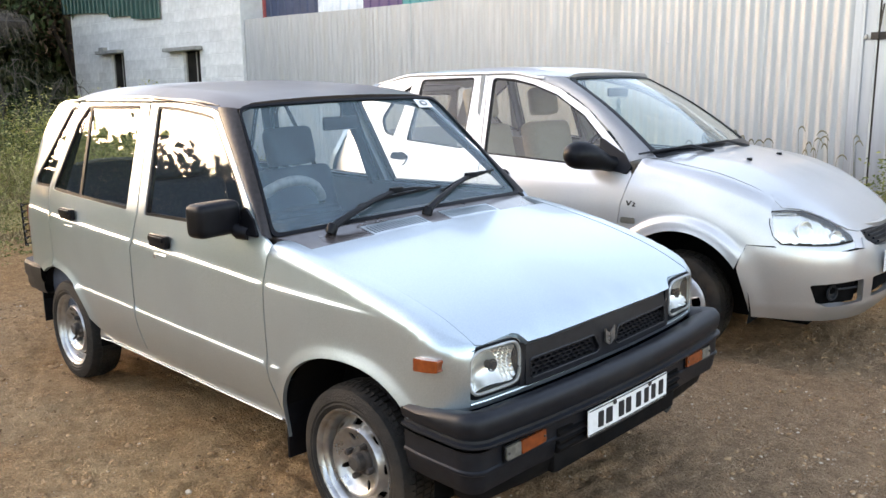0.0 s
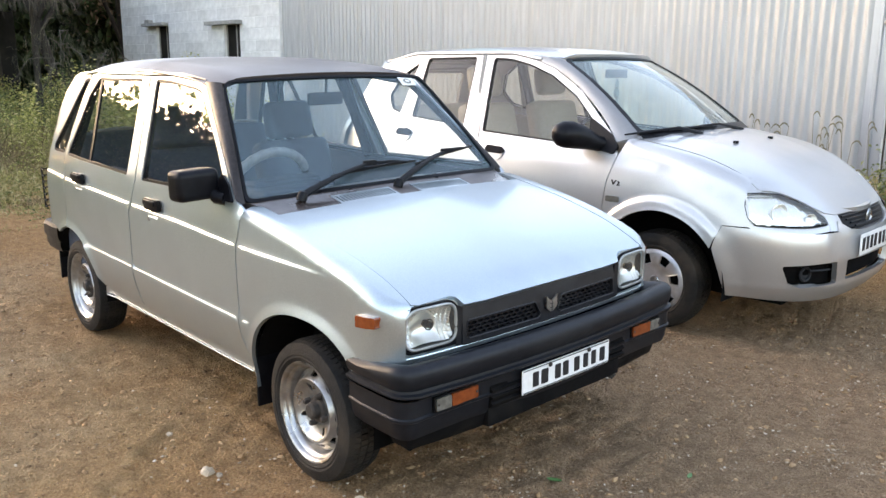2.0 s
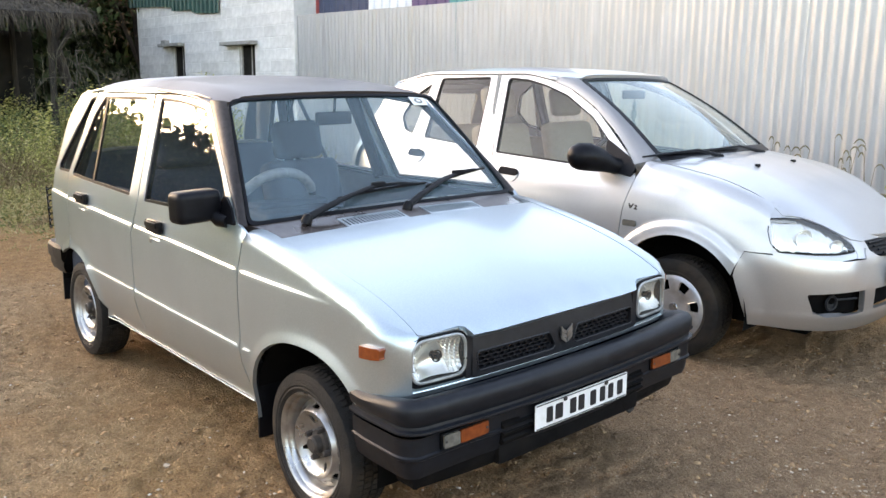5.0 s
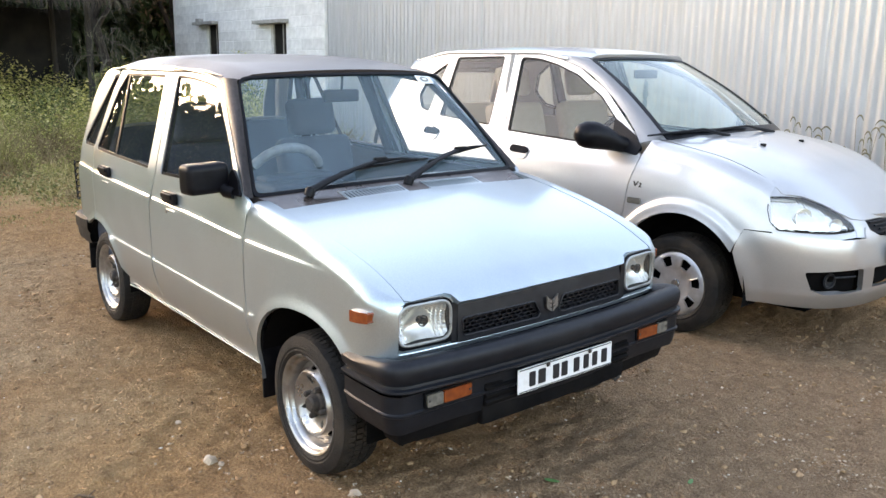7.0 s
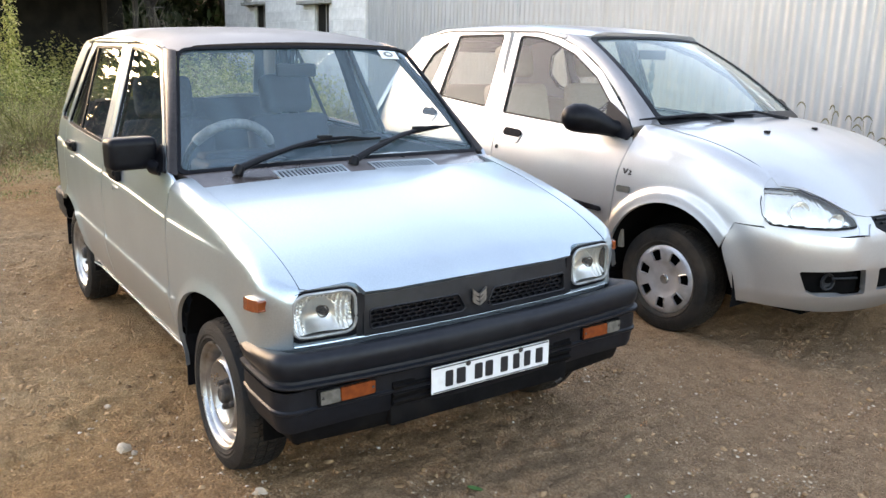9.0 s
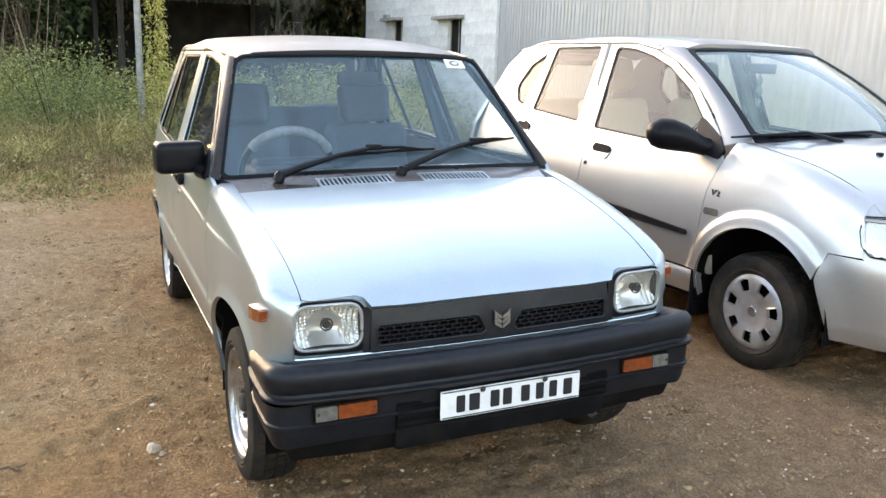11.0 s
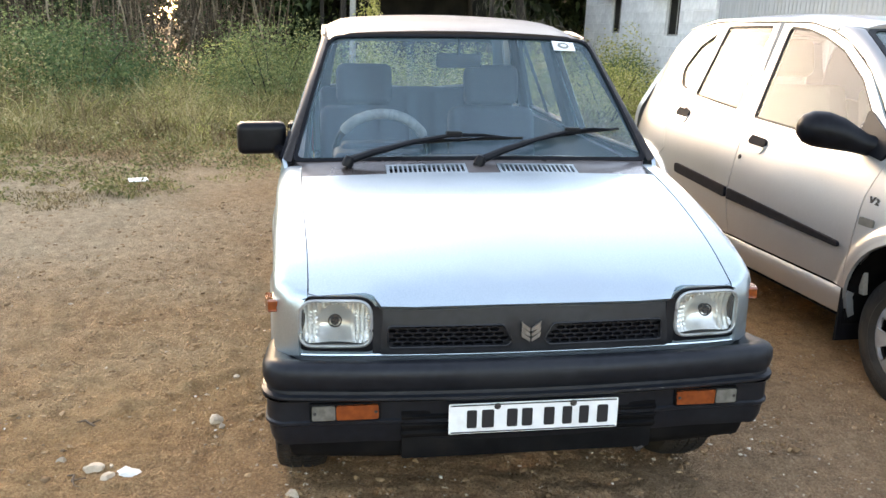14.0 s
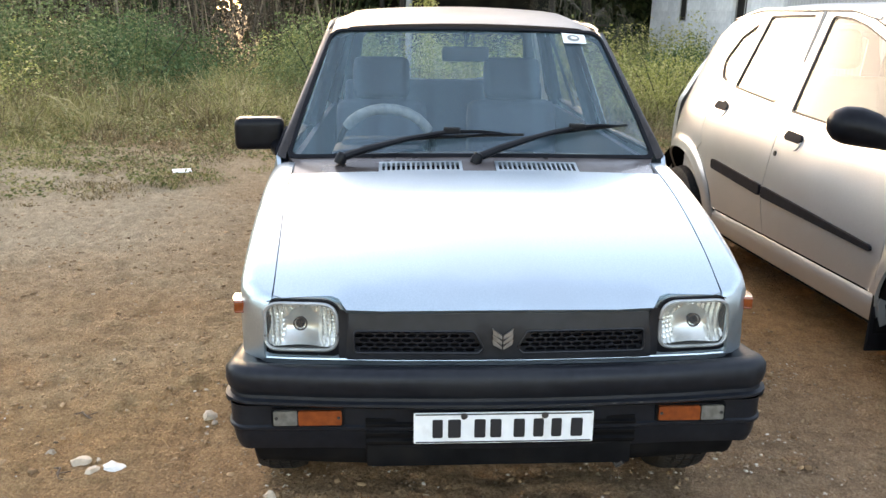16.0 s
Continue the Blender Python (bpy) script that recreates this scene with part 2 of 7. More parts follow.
def fillet(pts, n=6):
    """A closed outline from corners (u, v) or (u, v, radius)."""
    out = []
    for i, p in enumerate(pts):
        r = p[2] if len(p) > 2 else 0
        c = Vector(p[:2])
        if not r:
            out.append(tuple(c))
            continue
        a, b = Vector(pts[i - 1][:2]) - c, Vector(pts[(i + 1) % len(pts)][:2]) - c
        la, lb = a.length, b.length
        ang = a.angle(b)
        d = min(r / math.tan(ang / 2), 0.49 * la, 0.49 * lb)
        p0, p2 = c + a / la * d, c + b / lb * d
        for j in range(n + 1):
            t = j / n
            out.append(tuple((1 - t)**2 * p0 + 2 * t * (1 - t) * c + t * t * p2))
    return out


def arc(cx, cy, rx, ry, a0, a1, n=20, power=2.0):
    out = []
    for i in range(n + 1):
        a = radians(a0 + (a1 - a0) * i / n)
        c, s = math.cos(a), math.sin(a)
        out.append((cx + rx * math.copysign(abs(c) ** (2 / power), c), cy + ry * math.copysign(abs(s) ** (2 / power), s)))
    return out


def inside(p, poly):
    x, y = p
    hit = False
    for i in range(len(poly)):
        (x0, y0), (x1, y1) = poly[i - 1], poly[i]
        if (y0 > y) != (y1 > y) and x < (x1 - x0) * (y - y0) / (y1 - y0) + x0:
            hit = not hit
    return hit


def refine(poly, step, closed=True):
    out = []
    for i in range(len(poly) if closed else len(poly) - 1):
        a, b = Vector(poly[i]), Vector(poly[(i + 1) % len(poly)])
        n = max(1, math.ceil((b - a).length / step))
        out += [tuple(a.lerp(b, j / n)) for j in range(n)]
    if not closed:
        out.append(tuple(poly[-1]))
    return out


def grow(poly, d):
    """The outline moved outwards by d (inwards if negative)."""
    area = sum(poly[i - 1][0] * poly[i][1] - poly[i][0] * poly[i - 1][1] for i in range(len(poly)))
    s = 1 if area > 0 else -1
    out = []
    for i in range(len(poly)):
        a, b, c = Vector(poly[i - 1]), Vector(poly[i]), Vector(poly[(i + 1) % len(poly)])
        e0, e1 = (b - a), (c - b)
        if e0.length < 1e-7 or e1.length < 1e-7:
            out.append(tuple(b))
            continue
        n0, n1 = Vector((e0.y, -e0.x)).normalized() * s, Vector((e1.y, -e1.x)).normalized() * s
        m = n0 + n1
        m = m / max(0.5, m.length_squared) * 2 if m.length > 0.2 else n0
        out.append((b.x + m.x * d * 1.0, b.y + m.y * d * 1.0))
    return out


def sheet(outline, fn, out, holes=(), step=0.06, thick=0.014, lines=(), m=None):
    """A panel: the outline in (u, v), meshed inside, laid on the surface fn(u, v) and turned in at its edges. out: a way that faces outwards."""
    pts, edges = [], []

    def add(poly, closed=True):
        r = refine(poly, step, closed)
        i0 = len(pts)
        pts.extend(r)
        edges.extend((i0 + i, i0 + i + 1) for i in range(len(r) - 1))
        if closed:
            edges.append((len(pts) - 1, i0))
        return r
    rim = add(outline)
    hol = [add(h) for h in holes]
    us, vs = [p[0] for p in rim], [p[1] for p in rim]

    def okay(p):
        return inside(p, rim) and not any(inside(p, h) for h in hol)
    for ln in lines:
        for p in refine(ln, step, False):
            if okay(p):
                pts.append(p)
    near = np.array(pts)
    v, row = min(vs) + step / 2, 0
    while v < max(vs):
        u = min(us) + (step / 2 if row % 2 else step)
        while u < max(us):
            if okay((u, v)) and np.min((near[:, 0] - u)**2 + (near[:, 1] - v)**2) > (0.5 * step)**2:
                pts.append((u, v))
            u += step
        v, row = v + step * 0.87, row + 1
    vv, _, ff, *_ = delaunay_2d_cdt([Vector(p) for p in pts], edges, [], 0, 1e-6)
    faces = []
    for f in ff:
        c = sum((vv[i] for i in f), Vector((0, 0))) / len(f)
        if okay(c):
            faces.append(f)
    bm = bm_from([fn(*p) for p in vv], faces)
    bmesh.ops.delete(bm, geom=[x for x in bm.verts if not x.link_faces], context="VERTS")
    bm.normal_update()
    if sum((f.normal * f.calc_area() for f in bm.faces), Vector()).dot(Vector(out)) < 0:
        bmesh.ops.reverse_faces(bm, faces=bm.faces[:])
        bm.normal_update()
    if thick:
        nor = {x: x.normal.copy() for x in bm.verts}
        be = [e for e in bm.edges if e.is_boundary]
        ends = {x for e in be for x in e.verts}
        at = {tuple(round(c, 6) for c in x.co): nor[x] for x in ends}
        r = bmesh.ops.extrude_edge_only(bm, edges=be)
        for x in r["geom"]:
            if isinstance(x, bmesh.types.BMVert):
                x.co -= at[tuple(round(c, 6) for c in x.co)] * thick
        bm.normal_update()
    if m is not None:
        bm.transform(m)
    return bm


def mirror_y(bm):
    for v in bm.verts:
        v.co.y = -v.co.y
    bmesh.ops.reverse_faces(bm, faces=bm.faces[:])
    return bm


def sweep(path, profile, closed_profile=False, ends=True):
    """A profile of (out, up) pairs along a path of (x, y, z, nx, ny)."""
    at = profile if callable(profile) else (lambda x, y: profile)
    verts, faces, k = [], [], len(at(0, 0))
    for x, y, z, nx, ny in path:
        verts += [(x + nx * o, y + ny * o, z + u) for o, u in at(x, y)]
    for i in range(len(path) - 1):
        for j in range(k if closed_profile else k - 1):
            a, b = i * k + j, i * k + (j + 1) % k
            faces.append((a, b, b + k, a + k))
    if ends and closed_profile:
        faces += [tuple(range(k))[::-1], tuple(range((len(path) - 1) * k, len(path) * k))]
    bm = bm_from(verts, faces)
    bmesh.ops.recalc_face_normals(bm, faces=bm.faces[:])
    return bm


def tube(points, radius, n=8, caps=True):
    """A round bar through points; radius one number or one a point."""
    bm = bmesh.new()
    pts = [Vector(p) for p in points]
    rings = []
    for i, p in enumerate(pts):
        d = (pts[min(i + 1, len(pts) - 1)] - pts[max(i - 1, 0)]).normalized()
        q = d.to_track_quat("Z", "Y")
        r = radius[i] if isinstance(radius, (list, tuple)) else radius
        rings.append([bm.verts.new(p + q @ Vector((r * math.cos(2 * math.pi * j / n), r * math.sin(2 * math.pi * j / n), 0))) for j in range(n)])
    for a, b in zip(rings, rings[1:]):
        for j in range(n):
            bm.faces.new((a[j], a[(j + 1) % n], b[(j + 1) % n], b[j]))
    if caps:
        bm.faces.new(rings[0][::-1])
        bm.faces.new(rings[-1])
    return bm


def lathe(profile, n=40, axis="y"):
    """A turned body about the y axis from (radius, along) pairs."""
    verts, faces, k = [], [], len(profile)
    for i in range(n):
        a = 2 * math.pi * i / n
        verts += [(r * math.cos(a), h, r * math.sin(a)) for r, h in profile]
    for i in range(n):
        for j in range(k - 1):
            a, b = i * k + j, ((i + 1) % n) * k + j
            faces.append((a, a + 1, b + 1, b))
    bm = bm_from(verts, faces)
    bmesh.ops.remove_doubles(bm, verts=bm.verts[:], dist=1e-6)
    bmesh.ops.recalc_face_normals(bm, faces=bm.faces[:])
    return bm


def box(x0, x1, y0, y1, z0, z1, bevel=0.0, seg=2):
    bm = bmesh.new()
    bmesh.ops.create_cube(bm, size=1)
    for v in bm.verts:
        v.co = ((x0 + x1) / 2 + v.co.x * (x1 - x0), (y0 + y1) / 2 + v.co.y * (y1 - y0), (z0 + z1) / 2 + v.co.z * (z1 - z0))
    if bevel:
        bmesh.ops.bevel(bm, geom=bm.edges[:], offset=bevel, segments=seg, affect="EDGES", profile=0.6)
    return bm


def join(*bms):
    """Several bmeshes of one part made one."""
    me = bpy.data.meshes.new("joined")
    out = bmesh.new()
    for b in bms:
        b.to_mesh(me)
        out.from_mesh(me)
        b.free()
    bpy.data.meshes.remove(me)
    return out


def moved(bm, m):
    bm.transform(m)
    return bm


def prism(outline, depth, bevel=0.0):
    """An outline in (x, z) given a depth along y, from -depth to 0."""
    bm = bmesh.new()
    f = bm.faces.new([bm.verts.new((u, 0, v)) for u, v in outline])
    r = bmesh.ops.extrude_face_region(bm, geom=[f])
    for v in r["geom"]:
        if isinstance(v, bmesh.types.BMVert):
            v.co.y -= depth
    bmesh.ops.recalc_face_normals(bm, faces=bm.faces[:])
    if bevel:
        es = [e for e in bm.edges if len(e.link_faces) == 2 and e.calc_face_angle() > 0.9 and abs(e.verts[0].co.y - e.verts[1].co.y) < 1e-6]
        bmesh.ops.bevel(bm, geom=es, offset=bevel, segments=2, affect="EDGES", profile=0.6)
    return bm

# ---------------- the small boxy hatchback ----------------
LEAN = Matrix.Translation((0, 0, 0.25)) @ pose(0, 0, 0, 1.1) @ Matrix.Translation((0, 0, -0.25))   # it sags to its right


def a_crease(x):
    return curve(x, (-1.55, 0.815), (-0.9, 0.797), (-0.25, 0.777), (0.15, 0.768), (0.69, 0.747), (1.0, 0.741), (1.35, 0.730), (1.53, 0.722))


def a_crease2(x):
    return 0.484 - 0.017 * x


def a_width(x, z):
    """Half the width of the body."""
    if z < 0.905:
        w = curve(z, (0.27, 0.668), (0.36, 0.690), (0.50, 0.703), (0.74, 0.702), (0.80, 0.697), (0.905, 0.680))
    else:
        w = 0.680 - (z - 0.905) * 0.35
    w -= 0.028 * smooth(x, 0.75, 1.5) + 0.03 * smooth(-x, 0.9, 1.6)
    if x > 1.43:
        w -= 0.10 - math.sqrt(max(0, 0.01 - (x - 1.43)**2))
    if x < -1.46:
        w -= 0.14 - math.sqrt(max(0, 0.0196 - (x + 1.46)**2))
    w += 0.0065 * (1 - smooth(x, 0.95, 1.34)) * (1 - smooth(z, a_crease(x) - 0.002, a_crease(x) + 0.010)) - 0.003 * (1 - smooth(x, 0.95, 1.34))
    if -0.86 < x < 0.85:
        w += 0.0065 * (1 - smooth(z, a_crease2(x) - 0.002, a_crease2(x) + 0.011)) * smooth(z, 0.30, 0.46) * (1 - smooth(x, 0.745, 0.765))
    for cx, rx, rz in ((1.0875, 0.338, 0.322), (-1.0875, 0.335, 0.300)):
        if z < 0.66:
            d = (abs((x - cx) / rx)**2.2 + abs((z - 0.25) / rz)**2.2)**(1 / 2.2)
            w += 0.012 * (1 - smooth(d, 1.0, 1.14))
    return w


def a_hood(x, y=0.0):
    return curve(x, (0.74, 0.897), (0.80, 0.889), (1.1, 0.836), (1.35, 0.772), (1.47, 0.723), (1.535, 0.686), (1.566, 0.647)) - 0.014 * (y / 0.6)**2


def a_side(x, s):
    """The right side: s is the height, bent over at the fender's top."""
    top, r = 3.0, 0.045
    if x > 0.70:
        top = a_hood(min(x, 1.535), 0.6) + 0.002
    if s <= top - r:
        return Vector((x, -a_width(x, s), s))
    w = a_width(x, top - r)
    p = (s - top + r) / r
    if p < math.pi / 2:
        return Vector((x, -w + r * (1 - math.cos(p)), top - r + r * math.sin(p)))
    return Vector((x, -w + r + (s - top + r - r * math.pi / 2), top))


def a_edge(x):
    """Half the bonnet's width."""
    return 0.607 - 0.030 * smooth(x, 0.80, 1.55)


def a_top(x):
    top = a_hood(min(x, 1.535), 0.6) + 0.002
    return top - 0.045 + 0.045 * math.pi / 2 + a_width(x, top - 0.045) - 0.045 - a_edge(x) - 0.0015


def crease_lines():
    out = []
    for f in (a_crease, a_crease2):
        for d in (-0.016, -0.002, 0.002, 0.006, 0.010, 0.024):
            out.append([(-1.5 + 0.06 * i, f(-1.5 + 0.06 * i) + d) for i in range(51)])
    for j in range(7):
        out.append([(0.71 + 0.8 * i / 18, a_hood(0.71 + 0.8 * i / 18, 0.6) - 0.046 + 0.045 * math.pi / 2 * j / 6) for i in range(19)])
    for cx, rx, rz in ((1.0875, 0.338, 0.322), (-1.0875, 0.335, 0.300)):
        for g in (1.05, 1.10, 1.15):
            out.append(arc(cx, 0.25, rx * g, rz * g, 0, 180, 30, 2.2))
    return out


A_LINES = crease_lines()
ARCH_F = [p for p in arc(1.0875, 0.25, 0.338, 0.322, 184, 38, 22, 2.2)]
ARCH_R = [p for p in arc(-1.0875, 0.25, 0.335, 0.300, 12, 150, 22, 2.2)]
CUT_F = [(0.735, 0.31), (0.695, 0.42), (0.690, 0.60), (0.692, 0.75), (0.712, 0.885)]
CUT_B = [(-0.250, 0.31), (-0.272, 0.42), (-0.283, 0.55), (-0.277, 0.75), (-0.235, 0.895), (-0.30, 1.20), (-0.325, 1.345)]
WIN_F = fillet([(-0.170, 0.893, 0.01), (-0.262, 1.318, 0.02), (-0.10, 1.313), (0.11, 1.294), (0.196, 1.280, 0.05), (0.45, 1.060), (0.600, 0.908, 0.02)])
WIN_R = fillet([(-1.150, 0.922, 0.02), (-1.020, 1.235), (-0.935, 1.314, 0.05), (-0.405, 1.318, 0.02), (-0.330, 0.900, 0.01)])
WIN_Q = fillet([(-1.432, 0.955, 0.05), (-1.405, 0.926, 0.03), (-1.205, 0.928, 0.02), (-1.108, 1.225), (-1.055, 1.318, 0.03), (-1.150, 1.300, 0.04)])


def hatchback():
    car = tagged(empty("hatchback_car", pose(0, 0, 0.03)), "small silver boxy hatchback car with black plastic bumpers", "car")
    R = (0, -1, 0)

    def side(name, outline, holes=(), material=PAINT, fn=a_side, step=0.05, thick=0.014, lines=A_LINES, parent=car, label="", both=True):
        made = None
        for s in (0, 1):
            bm = sheet(outline, fn, R, holes, step, thick, lines)
            if s:
                mirror_y(bm)
            ob = part(name, moved(bm, LEAN), material, parent, label)
            made = made or ob
            if not both:
                break
        return made

    # fenders, doors, quarters
    xs = [0.70 + 0.72 * i / 16 for i in range(17)] + [1.42 + 0.106 * i / 16 for i in range(1, 17)]
    fender = ([(0.741, 0.30)] + ARCH_F + [(1.36, 0.485), (1.44, 0.492), (1.526, 0.515)] + [(x, a_top(x)) for x in xs[::-1]] + [(x, z) for x, z in CUT_F[::-1][:-1]])
    fender = [p for i, p in enumerate(fender) if i == 0 or (Vector(p) - Vector(fender[i - 1])).length > 0.004]
    side("front_fender", grow(fender, -0.001))
    frame_f = [(0.640, 0.925), (0.475, 1.068), (0.215, 1.302), (0.11, 1.326), (-0.10, 1.338)]
    door = [(-0.250, 0.31), (0.735, 0.31)] + CUT_F[1:] + frame_f + CUT_B[:0:-1]
    side("front_door", grow(door, -0.0045), [WIN_F])
    back = [(-1.145, 0.553), (-1.150, 0.75), (-1.195, 0.925), (-1.075, 1.235), (-0.985, 1.335), (-0.90, 1.346)]
    door = [(-0.715, 0.31), (-0.250, 0.31)] + CUT_B[1:] + back[::-1] + [p for p in ARCH_R[::-1] if p[0] > -1.13 and p[1] > 0.33]
    side("rear_door", grow(door, -0.0045), [WIN_R])
    quarter = ([(-1.36, 0.505), (-1.45, 0.512), (-1.575, 0.530), (-1.580, 0.70), (-1.575, 0.84), (-1.535, 1.06), (-1.430, 1.245), (-1.345, 1.318), (-1.25, 1.340)]
               + back[::-1][1:] + [p for p in ARCH_R if p[0] < -1.15 and p[1] > 0.49])
    side("rear_quarter", grow(quarter, -0.002), [WIN_Q])
    sill = [(-0.755, 0.265), (0.715, 0.265), (0.715, 0.305), (-0.735, 0.305)]
    side("sill", sill, fn=lambda x, z: Vector((x, -a_width(x, z) + 0.012, z)), lines=())
    for s in (-1, 1):
        part("sill_edge", moved(tube([(x, s * (a_width(x, 0.27) - 0.008), 0.262) for x in [-0.74 + 0.0955 * i for i in range(16)]], 0.0034, 6), LEAN), PAINT, car)
    # glass
    for nm, win in (("front_side_window", WIN_F), ("rear_side_window", WIN_R), ("quarter_window", WIN_Q)):
        fr = side("window_seal", grow(win, 0.004), [grow(win, -0.011)], BLACK, lambda x, z: Vector((x, -a_width(x, z) + 0.004, z)), 0.08, 0.02, ())
        side(nm, grow(win, -0.009), (), GLASS_S, lambda x, z: Vector((x, -a_width(x, z) + 0.010, z)), 0.1, 0.004, ())
    side("window_bar", [(-0.800, 0.905), (-0.900, 1.318), (-0.925, 1.318), (-0.825, 0.905)], (), BLACK, lambda x, z: Vector((x, -a_width(x, z) + 0.006, z)), 0.1, 0.01, ())
    # bonnet
    n = 16
    ys = [-0.578 + 1.156 * i / n for i in range(n + 1)]
    front = []
    for y in [0.555, 0.52, 0.47, 0.432, 0.412, 0.400, 0.392, 0.30, 0.15, 0, -0.15, -0.30, -0.392, -0.400, -0.412, -0.432, -0.47, -0.52, -0.555]:
        d = smooth(abs(y), 0.385, 0.425)
        front.append((1.560 - 0.003 * (y / 0.4)**2 * (1 - d) - 0.034 * d, y))
    sides_r = [(0.836 + 0.682 * i / 14, -a_edge(0.836 + 0.682 * i / 14)) for i in range(15)]
    rear = [(0.836 + 0.010 * (1 - (y / 0.60)**2), y) for y in [-0.5 + 0.1 * i for i in range(11)]]
    hood = [(x, -y) for x, y in sides_r] + front + sides_r[::-1] + rear
    part("bonnet", moved(sheet(hood, lambda x, y: Vector((x, y, a_hood(x, y))), (0, 0, 1), (), 0.05, 0.018), LEAN), PAINT, car)
    # cowl with its two slotted vents
    def cowl(x, y):
        return Vector((x, y, 0.871 + 0.24 * (0.84 - x) - 0.016 * (y / 0.6)**2))
    vents = [[(0.742, -0.325), (0.742, -0.045), (0.826, -0.045), (0.826, -0.325)], [(0.742, 0.065), (0.742, 0.345), (0.826, 0.345), (0.826, 0.065)]]
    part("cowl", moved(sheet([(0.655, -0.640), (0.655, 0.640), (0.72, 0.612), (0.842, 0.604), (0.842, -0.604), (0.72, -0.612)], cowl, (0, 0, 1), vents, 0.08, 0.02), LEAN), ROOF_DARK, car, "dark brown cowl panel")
    for v in vents:
        y0 = v[0][1]
        slots = [[(0.755, y0 + 0.012 + 0.0165 * i), (0.812, y0 + 0.012 + 0.0165 * i), (0.812, y0 + 0.0215 + 0.0165 * i), (0.755, y0 + 0.0215 + 0.0165 * i)] for i in range(16)]
        part("vent", moved(sheet(grow(v, -0.001), lambda x, y: cowl(x, y) + Vector((0, 0, 0.003)), (0, 0, 1), slots, 0.1, 0.012), LEAN), PAINT, car, "slotted silver air vent")
    # roof and gutters
    def roof(x, y):
        zr = curve(x, (-1.40, 1.318), (-1.15, 1.385), (-0.8, 1.410), (-0.4, 1.409), (0.0, 1.388), (0.27, 1.348), (0.33, 1.33))
        return Vector((x, y, zr - 0.028 * (y / 0.53)**2 - 0.030 * smooth(abs(y), 0.42, 0.54)))
    outline = [(0.272 + 0.022 * (1 - (y / 0.5)**2), y) for y in [0.48 - 0.096 * i for i in range(11)]] + [(0.235, -0.518), (0.15, -0.528)]
    outline += [(x, -0.528) for x in (-0.2, -0.6, -1.0)] + [(-1.2, -0.515), (-1.30, -0.49)] + [(-1.335 - 0.02 * (1 - (y / 0.48)**2), y) for y in [-0.46 + 0.092 * i for i in range(11)]]
    outline += [(-1.30, 0.49), (-1.2, 0.515)] + [(x, 0.528) for x in (-1.0, -0.6, -0.2, 0.15)] + [(0.235, 0.518)]
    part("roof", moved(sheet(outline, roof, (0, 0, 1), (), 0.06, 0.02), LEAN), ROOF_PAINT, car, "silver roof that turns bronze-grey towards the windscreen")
    for s in (-1, 1):
        rail = []
        for i in range(25):
            x = 0.22 - 1.50 * i / 24
            p = roof(x, (0.528 - 0.03 * smooth(-x, 1.05, 1.3)) * s)
            rail.append((p.x, p.y + s * 0.003, p.z - 0.001))
        part("roof_gutter", moved(tube(rail[8:], [0.007] * 13 + [0.006, 0.0045, 0.003, 0.001], 6), LEAN), PAINT, car, "silver rain gutter")
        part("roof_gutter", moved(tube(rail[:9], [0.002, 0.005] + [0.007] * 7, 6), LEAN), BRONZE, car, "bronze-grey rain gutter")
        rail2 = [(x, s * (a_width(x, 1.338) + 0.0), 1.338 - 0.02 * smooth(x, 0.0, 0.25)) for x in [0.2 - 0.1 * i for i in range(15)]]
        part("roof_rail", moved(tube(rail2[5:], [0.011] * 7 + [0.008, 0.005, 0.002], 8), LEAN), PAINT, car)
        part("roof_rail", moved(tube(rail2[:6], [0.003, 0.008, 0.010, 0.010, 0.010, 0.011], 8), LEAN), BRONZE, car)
    # windscreen, pillars
    def screen(u, v):
        return Vector((0.672 - 0.385 * v + 0.030 * (1 - u * u) * (1 - 0.3 * v), u * (0.645 - 0.140 * v), 0.898 + 0.425 * v - 0.01 * u * u + 0.012 * math.sin(v * math.pi)))
    ol = fillet([(-1, 0, 0.05), (1, 0, 0.05), (1, 1, 0.09), (-1, 1, 0.09)])
    part("windscreen", moved(sheet([(u * 0.985, 0.015 + v * 0.97) for u, v in ol], screen, (1, 0, 1), (), 0.1, 0.004), LEAN), GLASS_W, car)
    part("windscreen_seal", moved(sheet(ol, lambda u, v: screen(u, v) + Vector((0.006, 0, 0.006)), (1, 0, 1), [[(u * 0.982, 0.024 + v * 0.955) for u, v in ol]], 0.08, 0.012), LEAN), BLACK, car)
    for s in (-1, 1):
        verts, faces, k = [], [], 7
        for i in range(15):
            t = i / 14
            z = 0.905 + 0.408 * t
            x0 = curve(z, (0.90, 0.665), (0.925, 0.642), (1.068, 0.477), (1.302, 0.217), (1.33, 0.19))
            p0 = Vector((x0, -a_width(x0, z), z))
            p1 = screen(-1, 0.985 * t) + Vector((0.004, -0.002, 0.004))
            pm = (p0 + p1) / 2 + Vector((0.014, -0.014, 0.004))
            for j in range(k):
                q = j / (k - 1)
                p = (1 - q)**2 * p0 + 2 * q * (1 - q) * pm + q * q * p1
                verts.append((p.x, p.y * -s, p.z))
        for i in range(14):
            for j in range(k - 1):
                a = i * k + j
                faces.append((a, a + 1, a + k + 1, a + k))
        bm = bm_from(verts, faces)
        bmesh.ops.solidify(bm, geom=bm.faces[:], thickness=0.01)
        bmesh.ops.recalc_face_normals(bm, faces=bm.faces[:])
